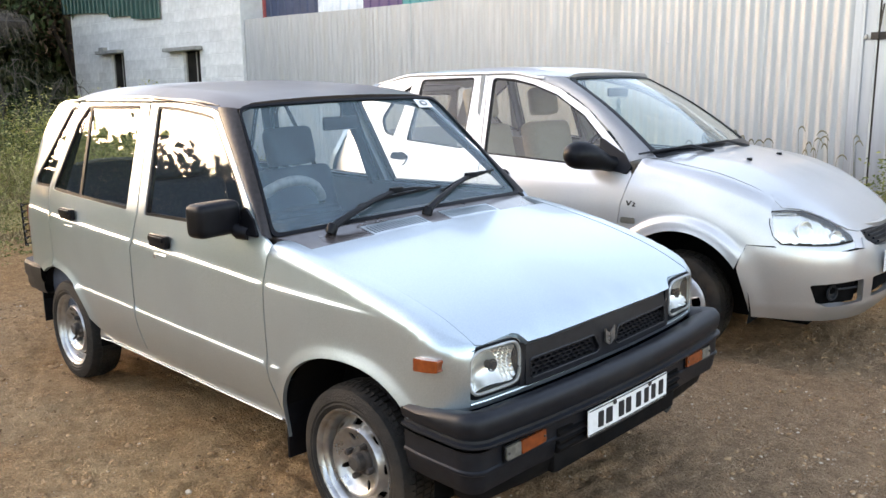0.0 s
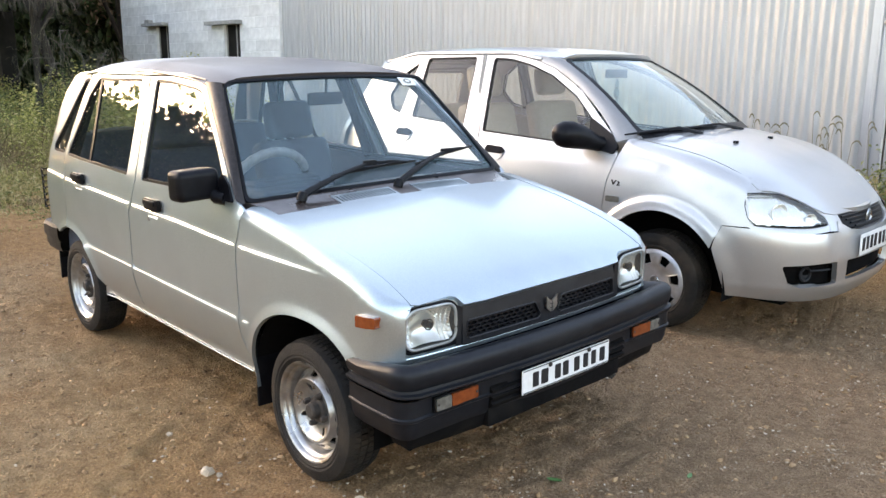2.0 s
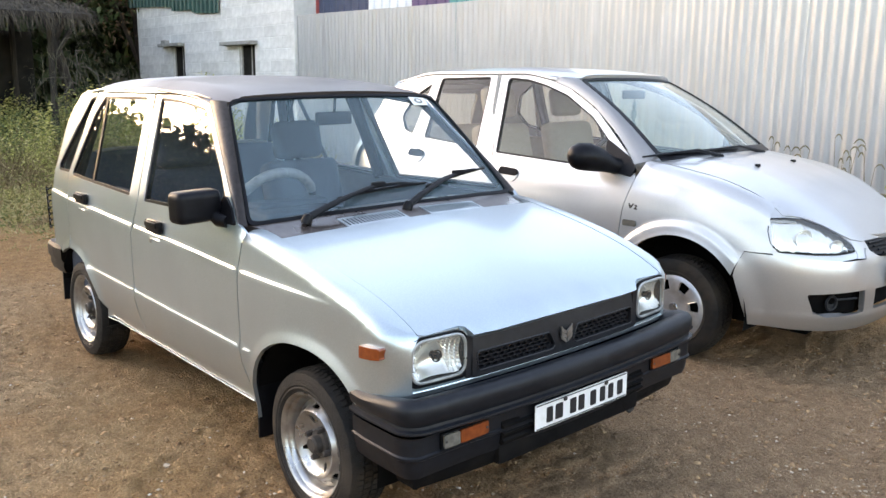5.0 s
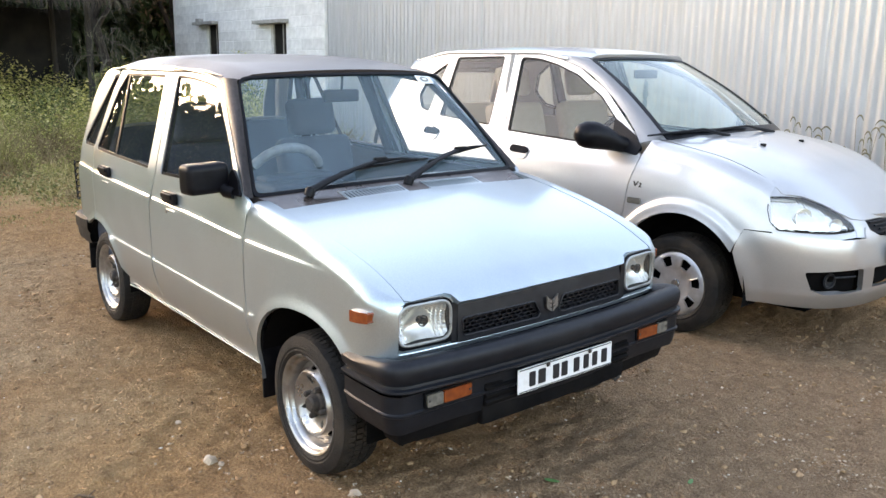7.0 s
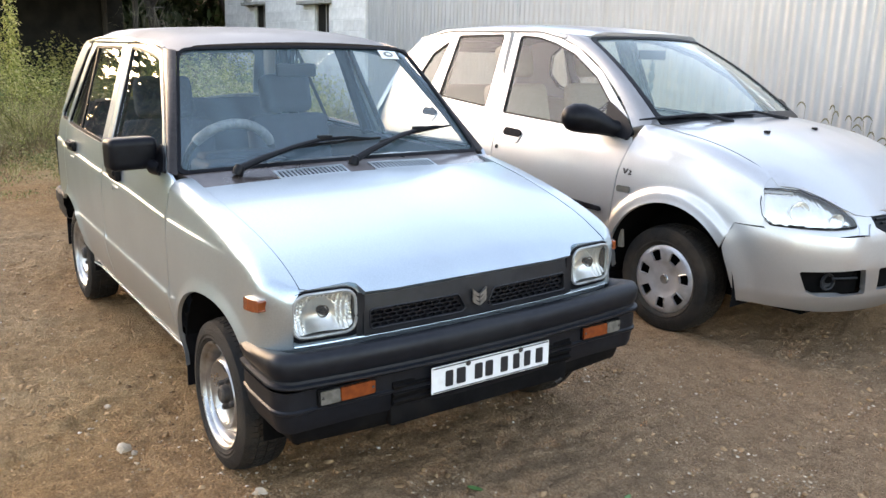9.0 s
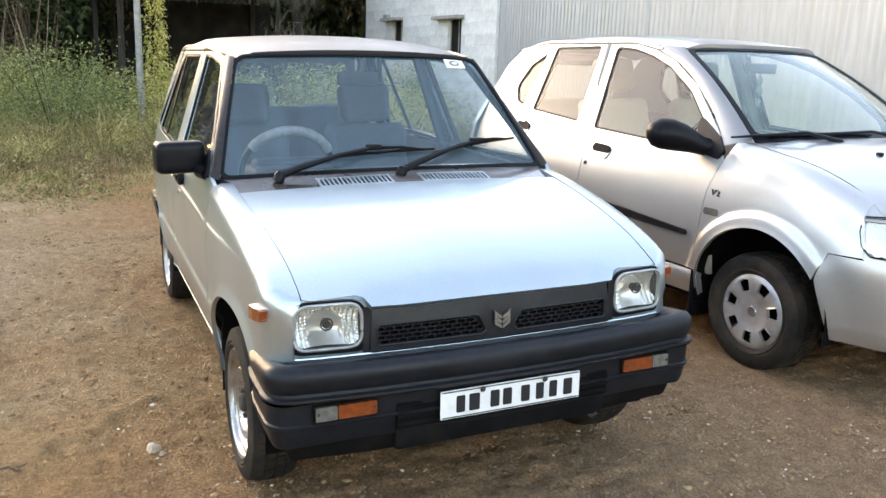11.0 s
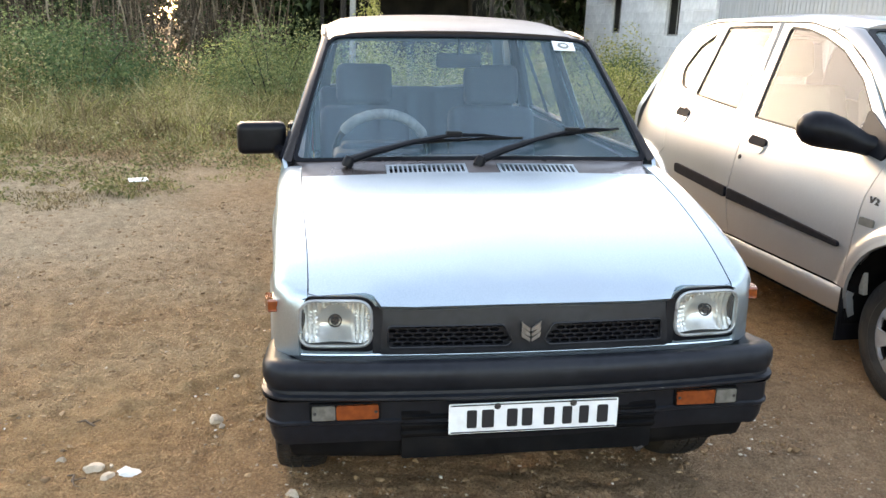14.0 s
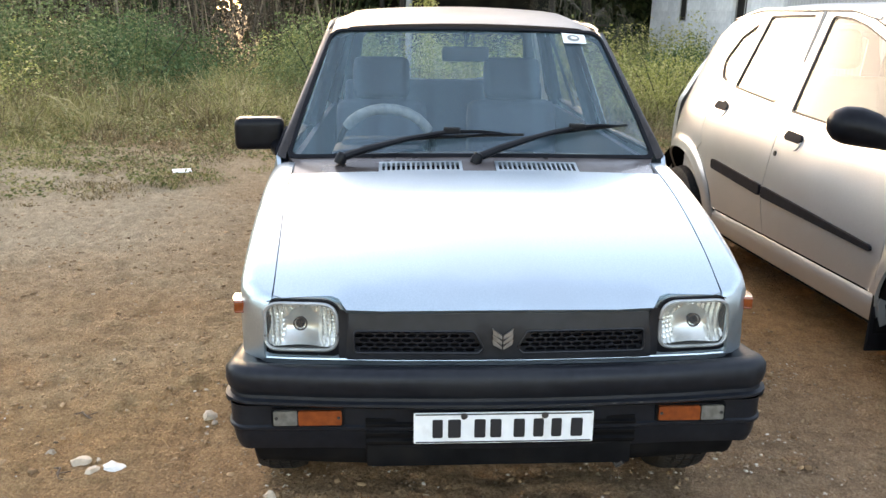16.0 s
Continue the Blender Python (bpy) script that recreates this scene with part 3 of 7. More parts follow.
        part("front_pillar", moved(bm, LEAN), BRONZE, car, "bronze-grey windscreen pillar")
    # tailgate
    def tail(y, z):
        x = curve(z, (0.45, -1.60), (0.70, -1.605), (0.90, -1.595), (1.06, -1.545), (1.30, -1.36), (1.34, -1.33))
        return Vector((x + 0.06 * (y / 0.6)**4, y, z))
    win = fillet([(-0.52, 0.935, 0.05), (0.52, 0.935, 0.05), (0.455, 1.290, 0.05), (-0.455, 1.290, 0.05)])
    ol = [(-0.60, 0.46), (0.60, 0.46), (0.60, 0.86), (0.57, 1.08), (0.49, 1.325), (-0.49, 1.325), (-0.57, 1.08), (-0.60, 0.86)]
    part("tailgate", moved(sheet(ol, tail, (-1, 0, 0), [win], 0.08, 0.03), LEAN), PAINT, car)
    part("rear_window", moved(sheet(grow(win, -0.003), lambda y, z: tail(y, z) + Vector((0.006, 0, 0)), (-1, 0, 0), (), 0.1, 0.004), LEAN), GLASS_W, car)
    # front panel with openings for lamps and grille
    def face(y, z):
        return Vector((1.548 - 0.030 * (y / 0.6)**2 - 0.06 * smooth(abs(y), 0.58, 0.70), y, z))
    lamp = [fillet([(s * 0.402, 0.525, 0.03), (s * 0.619, 0.528, 0.04), (s * 0.614, 0.678, 0.05), (s * 0.402, 0.678, 0.055)]) for s in (-1, 1)]
    opening = fillet([(-0.398, 0.519, 0.01), (0.398, 0.519, 0.01), (0.390, 0.648, 0.01), (-0.390, 0.648, 0.01)])
    ol = [(-0.66, 0.500), (0.66, 0.500), (0.655, 0.60), (0.645, 0.655), (0.62, 0.6815), (0.445, 0.6815), (0.412, 0.667), (0.395, 0.648), (-0.395, 0.648), (-0.412, 0.667), (-0.445, 0.6815), (-0.62, 0.6815), (-0.645, 0.655), (-0.655, 0.60)]
    part("front_panel", moved(sheet(ol, face, (1, 0, 0), lamp + [opening], 0.06, 0.03), LEAN), PAINT, car)
    part("panel_lip", moved(tube([face(y, 0.517) + Vector((0.004, 0, 0)) for y in [-0.60 + 0.06 * i for i in range(21)]], 0.0052, 8), LEAN), PAINT, car, "bright rolled edge under the grille")
    for s in (-1, 1):
        q = lamp[0 if s < 0 else 1]
        lens = fillet([(s * 0.413, 0.539, 0.042), (s * 0.609, 0.539, 0.042), (s * 0.604, 0.672, 0.046), (s * 0.413, 0.672, 0.048)])
        head = part("headlamp", moved(sheet(grow(q, -0.001), lambda y, z: face(y, z) + Vector((0.006, 0, 0)), (1, 0, 0), [grow(lens, -0.001)], 0.05, 0.03), LEAN), BLACK, car)
        ring = [face(y, z) + Vector((0.009, 0, 0)) for y, z in refine(grow(lens, -0.0040), 0.012)]
        part("lamp_rim", moved(tube(ring + ring[:2], 0.0046, 10, False), LEAN), LAMP_RIM, head, "dull grey lamp rim")
        cy, cz = s * 0.511, 0.606

        def bowl(y, z, cy=cy, cz=cz):
            d2 = ((y - cy) / 0.105)**2 + ((z - cz) / 0.075)**2
            arch = abs(y - cy) > 0.046 or z > cz + 0.040 - 14 * (y - cy)**2
            flute = 0.0030 * math.sin((y - cy) * 520) if arch else 0.0035 * math.sin((z - cz) * 60)
            return face(y, z) + Vector((-0.052 + 0.045 * min(1.2, d2) + flute, 0, 0))
        part("reflector", moved(sheet(grow(lens, -0.0065), bowl, (1, 0, 0), (), 0.006, 0), LEAN), LAMP_BOWL, head)
        part("lamp_glass", moved(sheet(grow(lens, -0.0065), lambda y, z, cy=cy, cz=cz: face(y, z) + Vector((0.014 + 0.012 * (1 - ((y - cy) / 0.1)**2 * 0.6 - ((z - cz) / 0.07)**2 * 0.4), 0, 0)), (1, 0, 0), (), 0.03, 0.003), LEAN), GLASS_L, head)
        p = face(cy, cz)
        part("bulb_shield", moved(lathe([(0, 0.008), (0.010, 0.008), (0.012, 0.004), (0.012, -0.02)], 20), LEAN @ pose(p.x - 0.006, cy, cz + 0.004, 0, 0, -90)), BLACK, head)
        part("shield_ring", moved(lathe([(0.0145, 0.004), (0.0185, 0.004), (0.0185, 0.0), (0.0145, 0.0)], 24), LEAN @ pose(p.x - 0.006, cy, cz + 0.004, 0, 0, -90)), BLACK, head)
    # grille
    meshes = [fillet([(k * 0.374, 0.540, 0.012), (k * 0.058, 0.540, 0.012), (k * 0.043, 0.552, 0.01), (k * 0.068, 0.598, 0.015), (k * 0.374, 0.598, 0.012)]) for k in (-1, 1)]
    for k in (-1, 1):
        q = fillet([(k * 0.388, 0.522, 0.004), (k * 0.414, 0.522, 0.004), (k * 0.414, 0.655, 0.02), (k * 0.388, 0.648, 0.004)])
        part("lamp_surround", moved(sheet(q, lambda y, z: face(y, z) + Vector((0.008, 0, 0)), (1, 0, 0), (), 0.03, 0.012), LEAN), GRILLE, car)
    grille = part("grille", moved(sheet(grow(opening, -0.002), lambda y, z: face(y, z) + Vector((0.010 + 0.004 * (0.6 - z) / 0.06 - 0.006 * smooth(z, 0.625, 0.645), 0, 0)), (1, 0, 0), meshes, 0.06, 0.022), LEAN), GRILLE, car, "black plastic grille")
    for q in meshes:
        hexes = []
        k = 1 if q[0][0] > 0 else -1
        for r in range(5):
            for c in range(13):
                cy, cz = k * (0.050 + 0.0272 * c + (0.0136 if r % 2 else 0)), 0.5445 + 0.0124 * r
                h = [(cy + 0.0132 * a, cz + 0.0057 * b) for a, b in ((-1, 0), (-0.62, -0.85), (0.62, -0.85), (1, 0), (0.62, 0.85), (-0.62, 0.85))]
                if all(inside(p, grow(q, 0.003)) for p in h):
                    hexes.append(h)
        part("grille_mesh", moved(sheet(grow(q, 0.006), lambda y, z: face(y, z) + Vector((0.001, 0, 0)), (1, 0, 0), hexes, 0.2, 0.012), LEAN), GRILLE, grille)
        # black sheet behind the mesh stands for the shade in its cells
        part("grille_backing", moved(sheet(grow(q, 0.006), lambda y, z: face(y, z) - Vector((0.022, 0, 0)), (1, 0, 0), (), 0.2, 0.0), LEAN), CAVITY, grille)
        loop = [face(y, z) + Vector((0.011 + 0.004 * (0.6 - z) / 0.06, 0, 0)) for y, z in q + q[:1]]
        part("grille_lip", moved(tube(loop, 0.0028, 6, False), LEAN), GRILLE, grille)
    bits = []
    for k in (-1, 1):
        for i in range(3):
            o = 0.0145 * i
            ol = [(k * 0.002, -0.024 + o), (k * 0.002, -0.015 + o), (k * 0.019, 0.000 + o * 0.9), (k * 0.027, 0.004 + o * 0.9 + (0.004 if i == 2 else 0)), (k * 0.024, -0.010 + o * 0.9)]
            bits.append(moved(prism(ol, 0.006), pose(face(0, 0).x + 0.018, 0.004, 0.576, 0, 0, 90)))
    part("emblem", moved(join(*bits), LEAN), EMBLEM, car, "small dull metal emblem of slanted bars")
    # bumpers
    def bumper_path(front):
        pts = []
        if front:
            plan = [(1.335, -0.690), (1.40, -0.698), (1.48, -0.699)] + arc(1.545, -0.600, 0.085, 0.099, -90, -15, 9, 2.3) + [(1.648 + 0.018 * (1 - (y / 0.45)**2), y) for y in [-0.45 + 0.09 * i for i in range(11)]]
            plan += [(x, -y) for x, y in plan[:13]][::-1]
        else:
            plan = [(-1.365, 0.690), (-1.45, 0.697), (-1.52, 0.690)] + [(-1.0 * x, y) for x, y in arc(1.58, 0.57, 0.10, 0.12, 90, 20, 6)] + [(-1.695, y) for y in (0.4, 0.2, 0, -0.2, -0.4)]
            plan += [(x, -y) for x, y in plan[:10]][::-1]
        for i, p in enumerate(plan):
            a, b = Vector(plan[max(0, i - 1)]), Vector(plan[min(len(plan) - 1, i + 1)])
            d = (b - a).normalized()
            pts.append((p[0], p[1], 0, d.y, -d.x) if front else (p[0], p[1], 0, d.y, -d.x))
        return pts
    prof = [(-0.095, 0.504), (-0.062, 0.523), (-0.030, 0.532), (-0.011, 0.527), (0.0, 0.513), (0.001, 0.490), (-0.003, 0.470), (-0.010, 0.458), (-0.008, 0.450), (0.003, 0.446), (0.004, 0.440), (-0.004, 0.433), (-0.026, 0.429)]

    def bumper_at(x, y, prof=prof):
        """The upper moulding, a little lower along the sides than in front."""
        d = 0.024 * (1 - smooth(x, 1.40, 1.60))
        return [(o, u - d * smooth(u, 0.45, 0.53)) for o, u in prof]
    bump = part("front_bumper", moved(sweep(bumper_path(True), bumper_at), LEAN), PLASTIC, car, "scuffed black plastic bumper")
    band = [(-0.024, 0.431), (-0.034, 0.424), (-0.034, 0.372), (-0.029, 0.368), (-0.029, 0.361), (-0.036, 0.356), (-0.042, 0.318), (-0.050, 0.298), (-0.080, 0.290)]

    def band_at(x, y):
        """The band stands back under the lip in front and runs flush along the sides."""
        d = 0.026 * smooth(abs(y), 0.55, 0.675)
        return [(o + d, u) for o, u in band]
    part("bumper_band", moved(sweep(bumper_path(True), band_at), LEAN), PLASTIC, bump)
    prof = [(-0.050, 0.320), (-0.054, 0.300), (-0.062, 0.268), (-0.070, 0.246), (-0.085, 0.236), (-0.13, 0.250)]
    part("apron", moved(sweep([p for p in bumper_path(True) if p[0] > 1.41], prof), LEAN), APRON, bump, "dusty dark grey apron")
    part("apron_step", moved(box(1.52, 1.614, -0.345, 0.345, 0.246, 0.314, 0.012), LEAN), APRON, bump)
    prof = [(-0.09, 0.50), (-0.06, 0.522), (-0.012, 0.520), (0.0, 0.505), (0.0, 0.45), (-0.01, 0.43), (-0.01, 0.40), (-0.02, 0.37), (-0.09, 0.36)]
    part("rear_bumper", moved(sweep(bumper_path(False), prof), LEAN), DUSTY, car, "dusty black rear bumper")
    rng = random.Random(5)
    for i in range(13):
        y = 0.02 + 0.036 * i + rng.uniform(-0.008, 0.008)
        x = 1.648 + 0.018 * (1 - (min(y, 0.45) / 0.45)**2) - 0.25 * max(0, y - 0.45)**1.4
        part("scuff", moved(box(x - 0.006, x + 0.0032, y - rng.uniform(0.003, 0.014), y + rng.uniform(0.003, 0.014), 0.4412, 0.4428 + rng.uniform(0, 0.002), 0.0006, 1), LEAN), CLEAR, bump)
    # black block paints the shade of the bumper opening
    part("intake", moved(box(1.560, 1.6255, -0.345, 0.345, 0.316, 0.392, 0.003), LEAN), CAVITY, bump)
    for i in range(3):
        part("intake_slat", moved(box(-0.012, 0.012, -0.345, 0.345, -0.005, 0.005, 0.002), LEAN @ pose(1.622, 0, 0.332 + 0.0235 * i, 0, 22, 0)), APRON, bump)
    for s in (-1, 1):
        def lens_of(y0, y1, z0, z1, x, material, parent, name):
            c = fillet([(s * y0, z0, 0.005), (s * y1, z0, 0.005), (s * y1, z1, 0.005), (s * y0, z1, 0.005)])
            return part(name, moved(sheet(c, lambda y, z: Vector((x - 0.02 * max(0, abs(y) - 0.53), y, z)), (1, 0, 0), (), 0.03, 0.02), LEAN), material, parent)
        base = lens_of(0.398, 0.580, 0.372, 0.421, 1.6225, APRON, car, "turn_signal")
        lens_of(0.404, 0.512, 0.377, 0.416, 1.6295, AMBER, base, "amber_lens")
        lens_of(0.515, 0.574, 0.377, 0.416, 1.6290, SIGNAL_CLEAR, base, "clear_lens")
        for y in (0.411, 0.567):
            part("lens_screw", moved(lathe([(0, -0.003), (0.0035, -0.002), (0.0045, 0.0)], 8), LEAN @ pose(1.630 - 0.02 * max(0, y - 0.53), s * y, 0.397, 0, 0, 90)), IRON, base)
        # side repeater
        mark = fillet([(1.395, 0.614, 0.006), (1.478, 0.622, 0.006), (1.478, 0.656, 0.006), (1.397, 0.652, 0.006)])
        bm = sheet(mark, lambda x, z: Vector((x, -a_width(min(x, 1.47), 0.64) + 0.05 * max(0, x - 1.44) - 0.020, z)), R, (), 0.03, 0.035)
        part("side_marker", moved(mirror_y(bm) if s > 0 else bm, LEAN), AMBER, car, "amber side marker lamp")
    # number plate with plain bars for its characters
    px = 1.656

    def plate_at(y, z):
        return Vector((px - 0.008 * (y / 0.22)**2, y, z + 0.004 * (1 - (y / 0.22)**2)))

    def plate_patch(name, y0, y1, z0, z1, lift, material, parent, label=""):
        c = fillet([(y0, z0, 0.004), (y1, z0, 0.004), (y1, z1, 0.004), (y0, z1, 0.004)], 2)
        return part(name, moved(sheet(c, lambda y, z: plate_at(y, z) + Vector((lift, 0, 0)), (1, 0, 0), (), 0.05, 0.003), LEAN), material, parent, label)
    plate = plate_patch("number_plate", -0.224, 0.231, 0.332, 0.416, 0.0, PLATE, car, "white number plate with black bars")
    for z in (0.3345, 0.4105):
        plate_patch("plate_edge", -0.219, 0.226, z, z + 0.0028, 0.002, INK, plate)
    for y, w in ((-0.164, 0.026), (-0.122, 0.032), (-0.058, 0.028), (-0.018, 0.028), (0.041, 0.028), (0.090, 0.026), (0.136, 0.026), (0.188, 0.030)):
        plate_patch("plate_bar", y - w / 2, y + w / 2, 0.348, 0.398, 0.0022, INK, plate)
    for y in (-0.16, 0.16):
        part("plate_bracket", moved(box(1.60, px - 0.010, y - 0.012, y + 0.012, 0.36, 0.40, 0.003), LEAN), IRON, plate)
    # door handles, keyholes, mirror, wipers
    for hx, hz in ((-0.015, 0.812), (-0.905, 0.833)):
        for s in (-1, 1):
            w = a_width(hx, hz)
            h = part("door_handle", moved(box(hx - 0.068, hx + 0.068, s * (w + 0.012) - 0.012, s * (w + 0.012) + 0.012, hz - 0.028, hz + 0.024, 0.010), LEAN), BLACK, car, "black door handle")
            part("handle_grip", moved(box(hx - 0.055, hx + 0.055, s * (w + 0.026) - 0.006, s * (w + 0.026) + 0.006, hz - 0.004, hz + 0.018, 0.005), LEAN), BLACK, h)
            part("handle_pocket", moved(box(-0.050, 0.046, -0.007, 0.007, -0.021, 0.021, 0.006), LEAN @ pose(hx, s * (w + 0.001), hz - 0.046, s * 32, 0, 0)), PAINT, h, "silver lip under the handle")
            if hx > -0.5:
                part("keyhole", moved(lathe([(0, -0.004), (0.009, -0.004), (0.011, 0.004)], 16), LEAN @ pose(hx - 0.045, s * (a_width(hx, 0.75) - 0.0), 0.745, 0, 0, 0 if s < 0 else 180)), STEEL, car)
    at = LEAN @ pose(0.505, -0.757, 0.957, 0, 0, 8)
    mir = part("door_mirror", moved(box(-0.045, 0.045, -0.087, 0.087, -0.057, 0.057, 0.028, 4), at), BLACK, car, "black plastic door mirror")
    part("mirror_glass", moved(box(-0.049, -0.046, -0.072, 0.072, -0.043, 0.043, 0.001), at), CHROME, mir)
    part("mirror_arm", moved(tube([(0.52, -0.700, 0.925), (0.545, -0.690, 0.905), (0.585, -0.675, 0.902)], [0.022, 0.024, 0.022], 10), LEAN), BLACK, mir)
    part("mirror_foot", moved(sheet(fillet([(0.50, 0.900, 0.005), (0.655, 0.898, 0.01), (0.60, 0.955, 0.02), (0.53, 0.995, 0.02)]), lambda x, z: Vector((x, -a_width(x, z) - 0.010, z)), R, (), 0.03, 0.018), LEAN), BLACK, mir)
    def on_screen(y, z, out):
        v = (z - 0.898) / 0.425
        return screen(y / (0.645 - 0.140 * v), v) + Vector((0.8, 0, 0.6)) * out
    for py, ky, kz, ay, az, by, bz in ((-0.450, -0.075, 0.964, -0.262, 0.944, 0.178, 0.962), (0.008, 0.365, 0.978, 0.170, 0.950, 0.556, 0.995)):
        pivot = Vector((0.748, py, 0.908))
        knuckle, tip0, tip1 = on_screen(ky, kz, 0.030), on_screen(ay, az, 0.012), on_screen(by, bz, 0.012)
        mid = on_screen((ay + by) / 2, (az + bz) / 2 + 0.004, 0.012)
        wp = part("wiper", moved(tube([pivot, pivot.lerp(knuckle, 0.22) + Vector((0, 0, 0.008)), pivot.lerp(knuckle, 0.6) + Vector((0, 0, 0.010)), knuckle], [0.015, 0.013, 0.009, 0.007], 8), LEAN), BLACK, car, "black wiper arm and blade")
        part("wiper_blade", moved(tube([tip0, mid, tip1], [0.005, 0.006, 0.005], 6), LEAN), RUBBER, wp)
        q0, q1 = tip0.lerp(mid, 0.15), mid.lerp(tip1, 0.85)
        lift = Vector((0.012, 0, 0.011))
        part("wiper_bow", moved(tube([q0, q0.lerp(knuckle, 0.5) + lift * 0.5, knuckle - lift * 0.2, q1.lerp(knuckle, 0.5) + lift * 0.5, q1], [0.003, 0.0055, 0.008, 0.0055, 0.003], 6), LEAN), BLACK, wp)
        for a, b in ((0.10, 0.55), (0.45, 0.95)):
            p, q = tip0.lerp(tip1, a), tip0.lerp(tip1, b)
            part("wiper_claw", moved(tube([p, p.lerp(q, 0.5) + lift, q], [0.0025, 0.0045, 0.0025], 6), LEAN), BLACK, wp)
        part("wiper_clip", moved(box(-0.012, 0.012, -0.028, 0.028, -0.010, 0.012, 0.004), LEAN @ pose(knuckle.x, knuckle.y, knuckle.z)), BLACK, wp)
        part("wiper_pivot", moved(lathe([(0, 0.018), (0.014, 0.016), (0.020, 0.0), (0.020, -0.02)], 16), LEAN @ pose(pivot.x, pivot.y, pivot.z, 70, 0, 0)), BLACK, wp)
    # permit sticker on the windscreen
    part("sticker", moved(sheet([(0.69, 0.875), (0.86, 0.875), (0.87, 0.955), (0.70, 0.965)], lambda u, v: screen(u, v) + Vector((0.006, 0, 0.007)), (1, 0, 1), (), 0.1, 0.001), LEAN), PLATE, car, "white paper sticker")
    part("sticker_mark", moved(sheet(arc(0.775, 0.918, 0.045, 0.028, 0, 340, 17), lambda u, v: screen(u, v) + Vector((0.008, 0, 0.009)), (1, 0, 1), [arc(0.78, 0.921, 0.026, 0.014, 0, 330, 11)], 0.1, 0.001), LEAN), LINING, car, "grey ring mark on the sticker")
    # mud flaps, tail lamp guard
    for x, z0 in ((0.735, 0.125), (-1.425, 0.20)):
        for s in (-1, 1):
            part("mud_flap", box(x - 0.006, x + 0.006, s * 0.60 - 0.075, s * 0.60 + 0.075, z0, 0.40, 0.004), BLACK, car, "black rubber mud flap")
    for s in (-1, 1):
        t = part("tail_lamp", moved(box(-1.625, -1.56, s * 0.585 - 0.05, s * 0.585 + 0.05, 0.60, 0.80, 0.012), LEAN), RED, car)
        for i in range(7):
            part("guard_bar", moved(tube([(-1.60, s * 0.655, 0.59 + 0.035 * i), (-1.655, s * 0.648, 0.59 + 0.035 * i), (-1.66, s * 0.52, 0.59 + 0.035 * i)], 0.004, 6), LEAN), BLACK, t)
        part("guard_post", moved(tube([(-1.655, s * 0.648, 0.58), (-1.655, s * 0.648, 0.81)], 0.005, 6), LEAN), BLACK, t)
    # underbody and arches
    part("underbody", join(box(-1.50, 0.73, -0.52, 0.52, 0.150, 0.36), box(-0.70, 0.70, -0.63, 0.63, 0.245, 0.35), box(0.70, 1.42, -0.44, 0.44, 0.165, 0.60), box(1.36, 1.50, -0.58, 0.58, 0.215, 0.52), box(1.40, 1.50, -0.39, 0.39, 0.45, 0.64), box(-1.56, -1.40, -0.6, 0.6, 0.3, 0.6)), CAVITY, car)
    for cx, r in ((1.0875, 0.355), (-1.0875, 0.34)):
        for s in (-1, 1):
            verts, faces = [], []
            for i in range(19):
                a = radians(-8 + 196 * i / 18)
                for y in (0.40, 0.672):
                    verts.append((cx + r * math.cos(a), s * y, 0.25 + r * 0.955 * math.sin(a)))
            for i in range(18):
                faces.append((2 * i, 2 * i + 1, 2 * i + 3, 2 * i + 2))
            faces.append(tuple(range(0, 38, 2)))
            part("wheel_housing", bm_from(verts, faces), CAVITY, car)
    side("door_trim", [(-1.40, 0.30), (0.70, 0.30), (0.66, 0.885), (-1.40, 0.90)], (), SEAT_D, lambda x, z: Vector((x, -a_width(min(x, 1.3), min(z, 0.9)) + 0.05, z)), 0.2, 0.02, ())
    part("roof_lining", moved(sheet([(0.22, -0.50), (0.22, 0.50), (-1.25, 0.50), (-1.25, -0.50)], lambda x, y: roof(x, y) - Vector((0, 0, 0.03)), (0, 0, -1), (), 0.15, 0.0), LEAN), LINING, car)
    for s in (-1, 1):
        part("middle_pillar", moved(tube([(-0.30, s * 0.645, 0.88), (-0.33, s * 0.50, 1.33)], 0.03, 8), LEAN), DASH_D, car)
        part("rear_pillar", moved(tube([(-1.18, s * 0.62, 0.90), (-1.05, s * 0.50, 1.33)], 0.028, 8), LEAN), DASH_D, car)
    # cabin
    part("dashboard", moved(join(box(0.36, 0.70, -0.60, 0.60, 0.62, 0.86, 0.05, 3), box(0.34, 0.56, -0.50, -0.16, 0.80, 0.905, 0.03, 3)), LEAN), DASH_D, car)
    for y in (-0.338, 0.287):
        seat = part("front_seat", moved(box(-0.42, 0.10, y - 0.23, y + 0.23, 0.42, 0.58, 0.05, 3), LEAN), SEAT_D, car)
        part("seat_back", moved(box(-0.07, 0.07, -0.215, 0.215, -0.04, 0.43, 0.06, 3), LEAN @ pose(-0.42, y, 0.56, 0, -14, 0)), SEAT_D, seat)
        part("headrest", moved(box(-0.050, 0.050, -0.135, 0.135, 0.435, 0.630, 0.048, 4), LEAN @ pose(-0.42, y, 0.56, 0, -12, 0)), SEAT_D, seat)
    bench = part("rear_seat", moved(box(-1.15, -0.68, -0.56, 0.56, 0.42, 0.58, 0.05, 3), LEAN), SEAT_D, car)
    part("seat_back", moved(box(-0.06, 0.06, -0.56, 0.56, -0.02, 0.475, 0.05, 3), LEAN @ pose(-1.16, 0, 0.56, 0, -16, 0)), SEAT_D, bench)
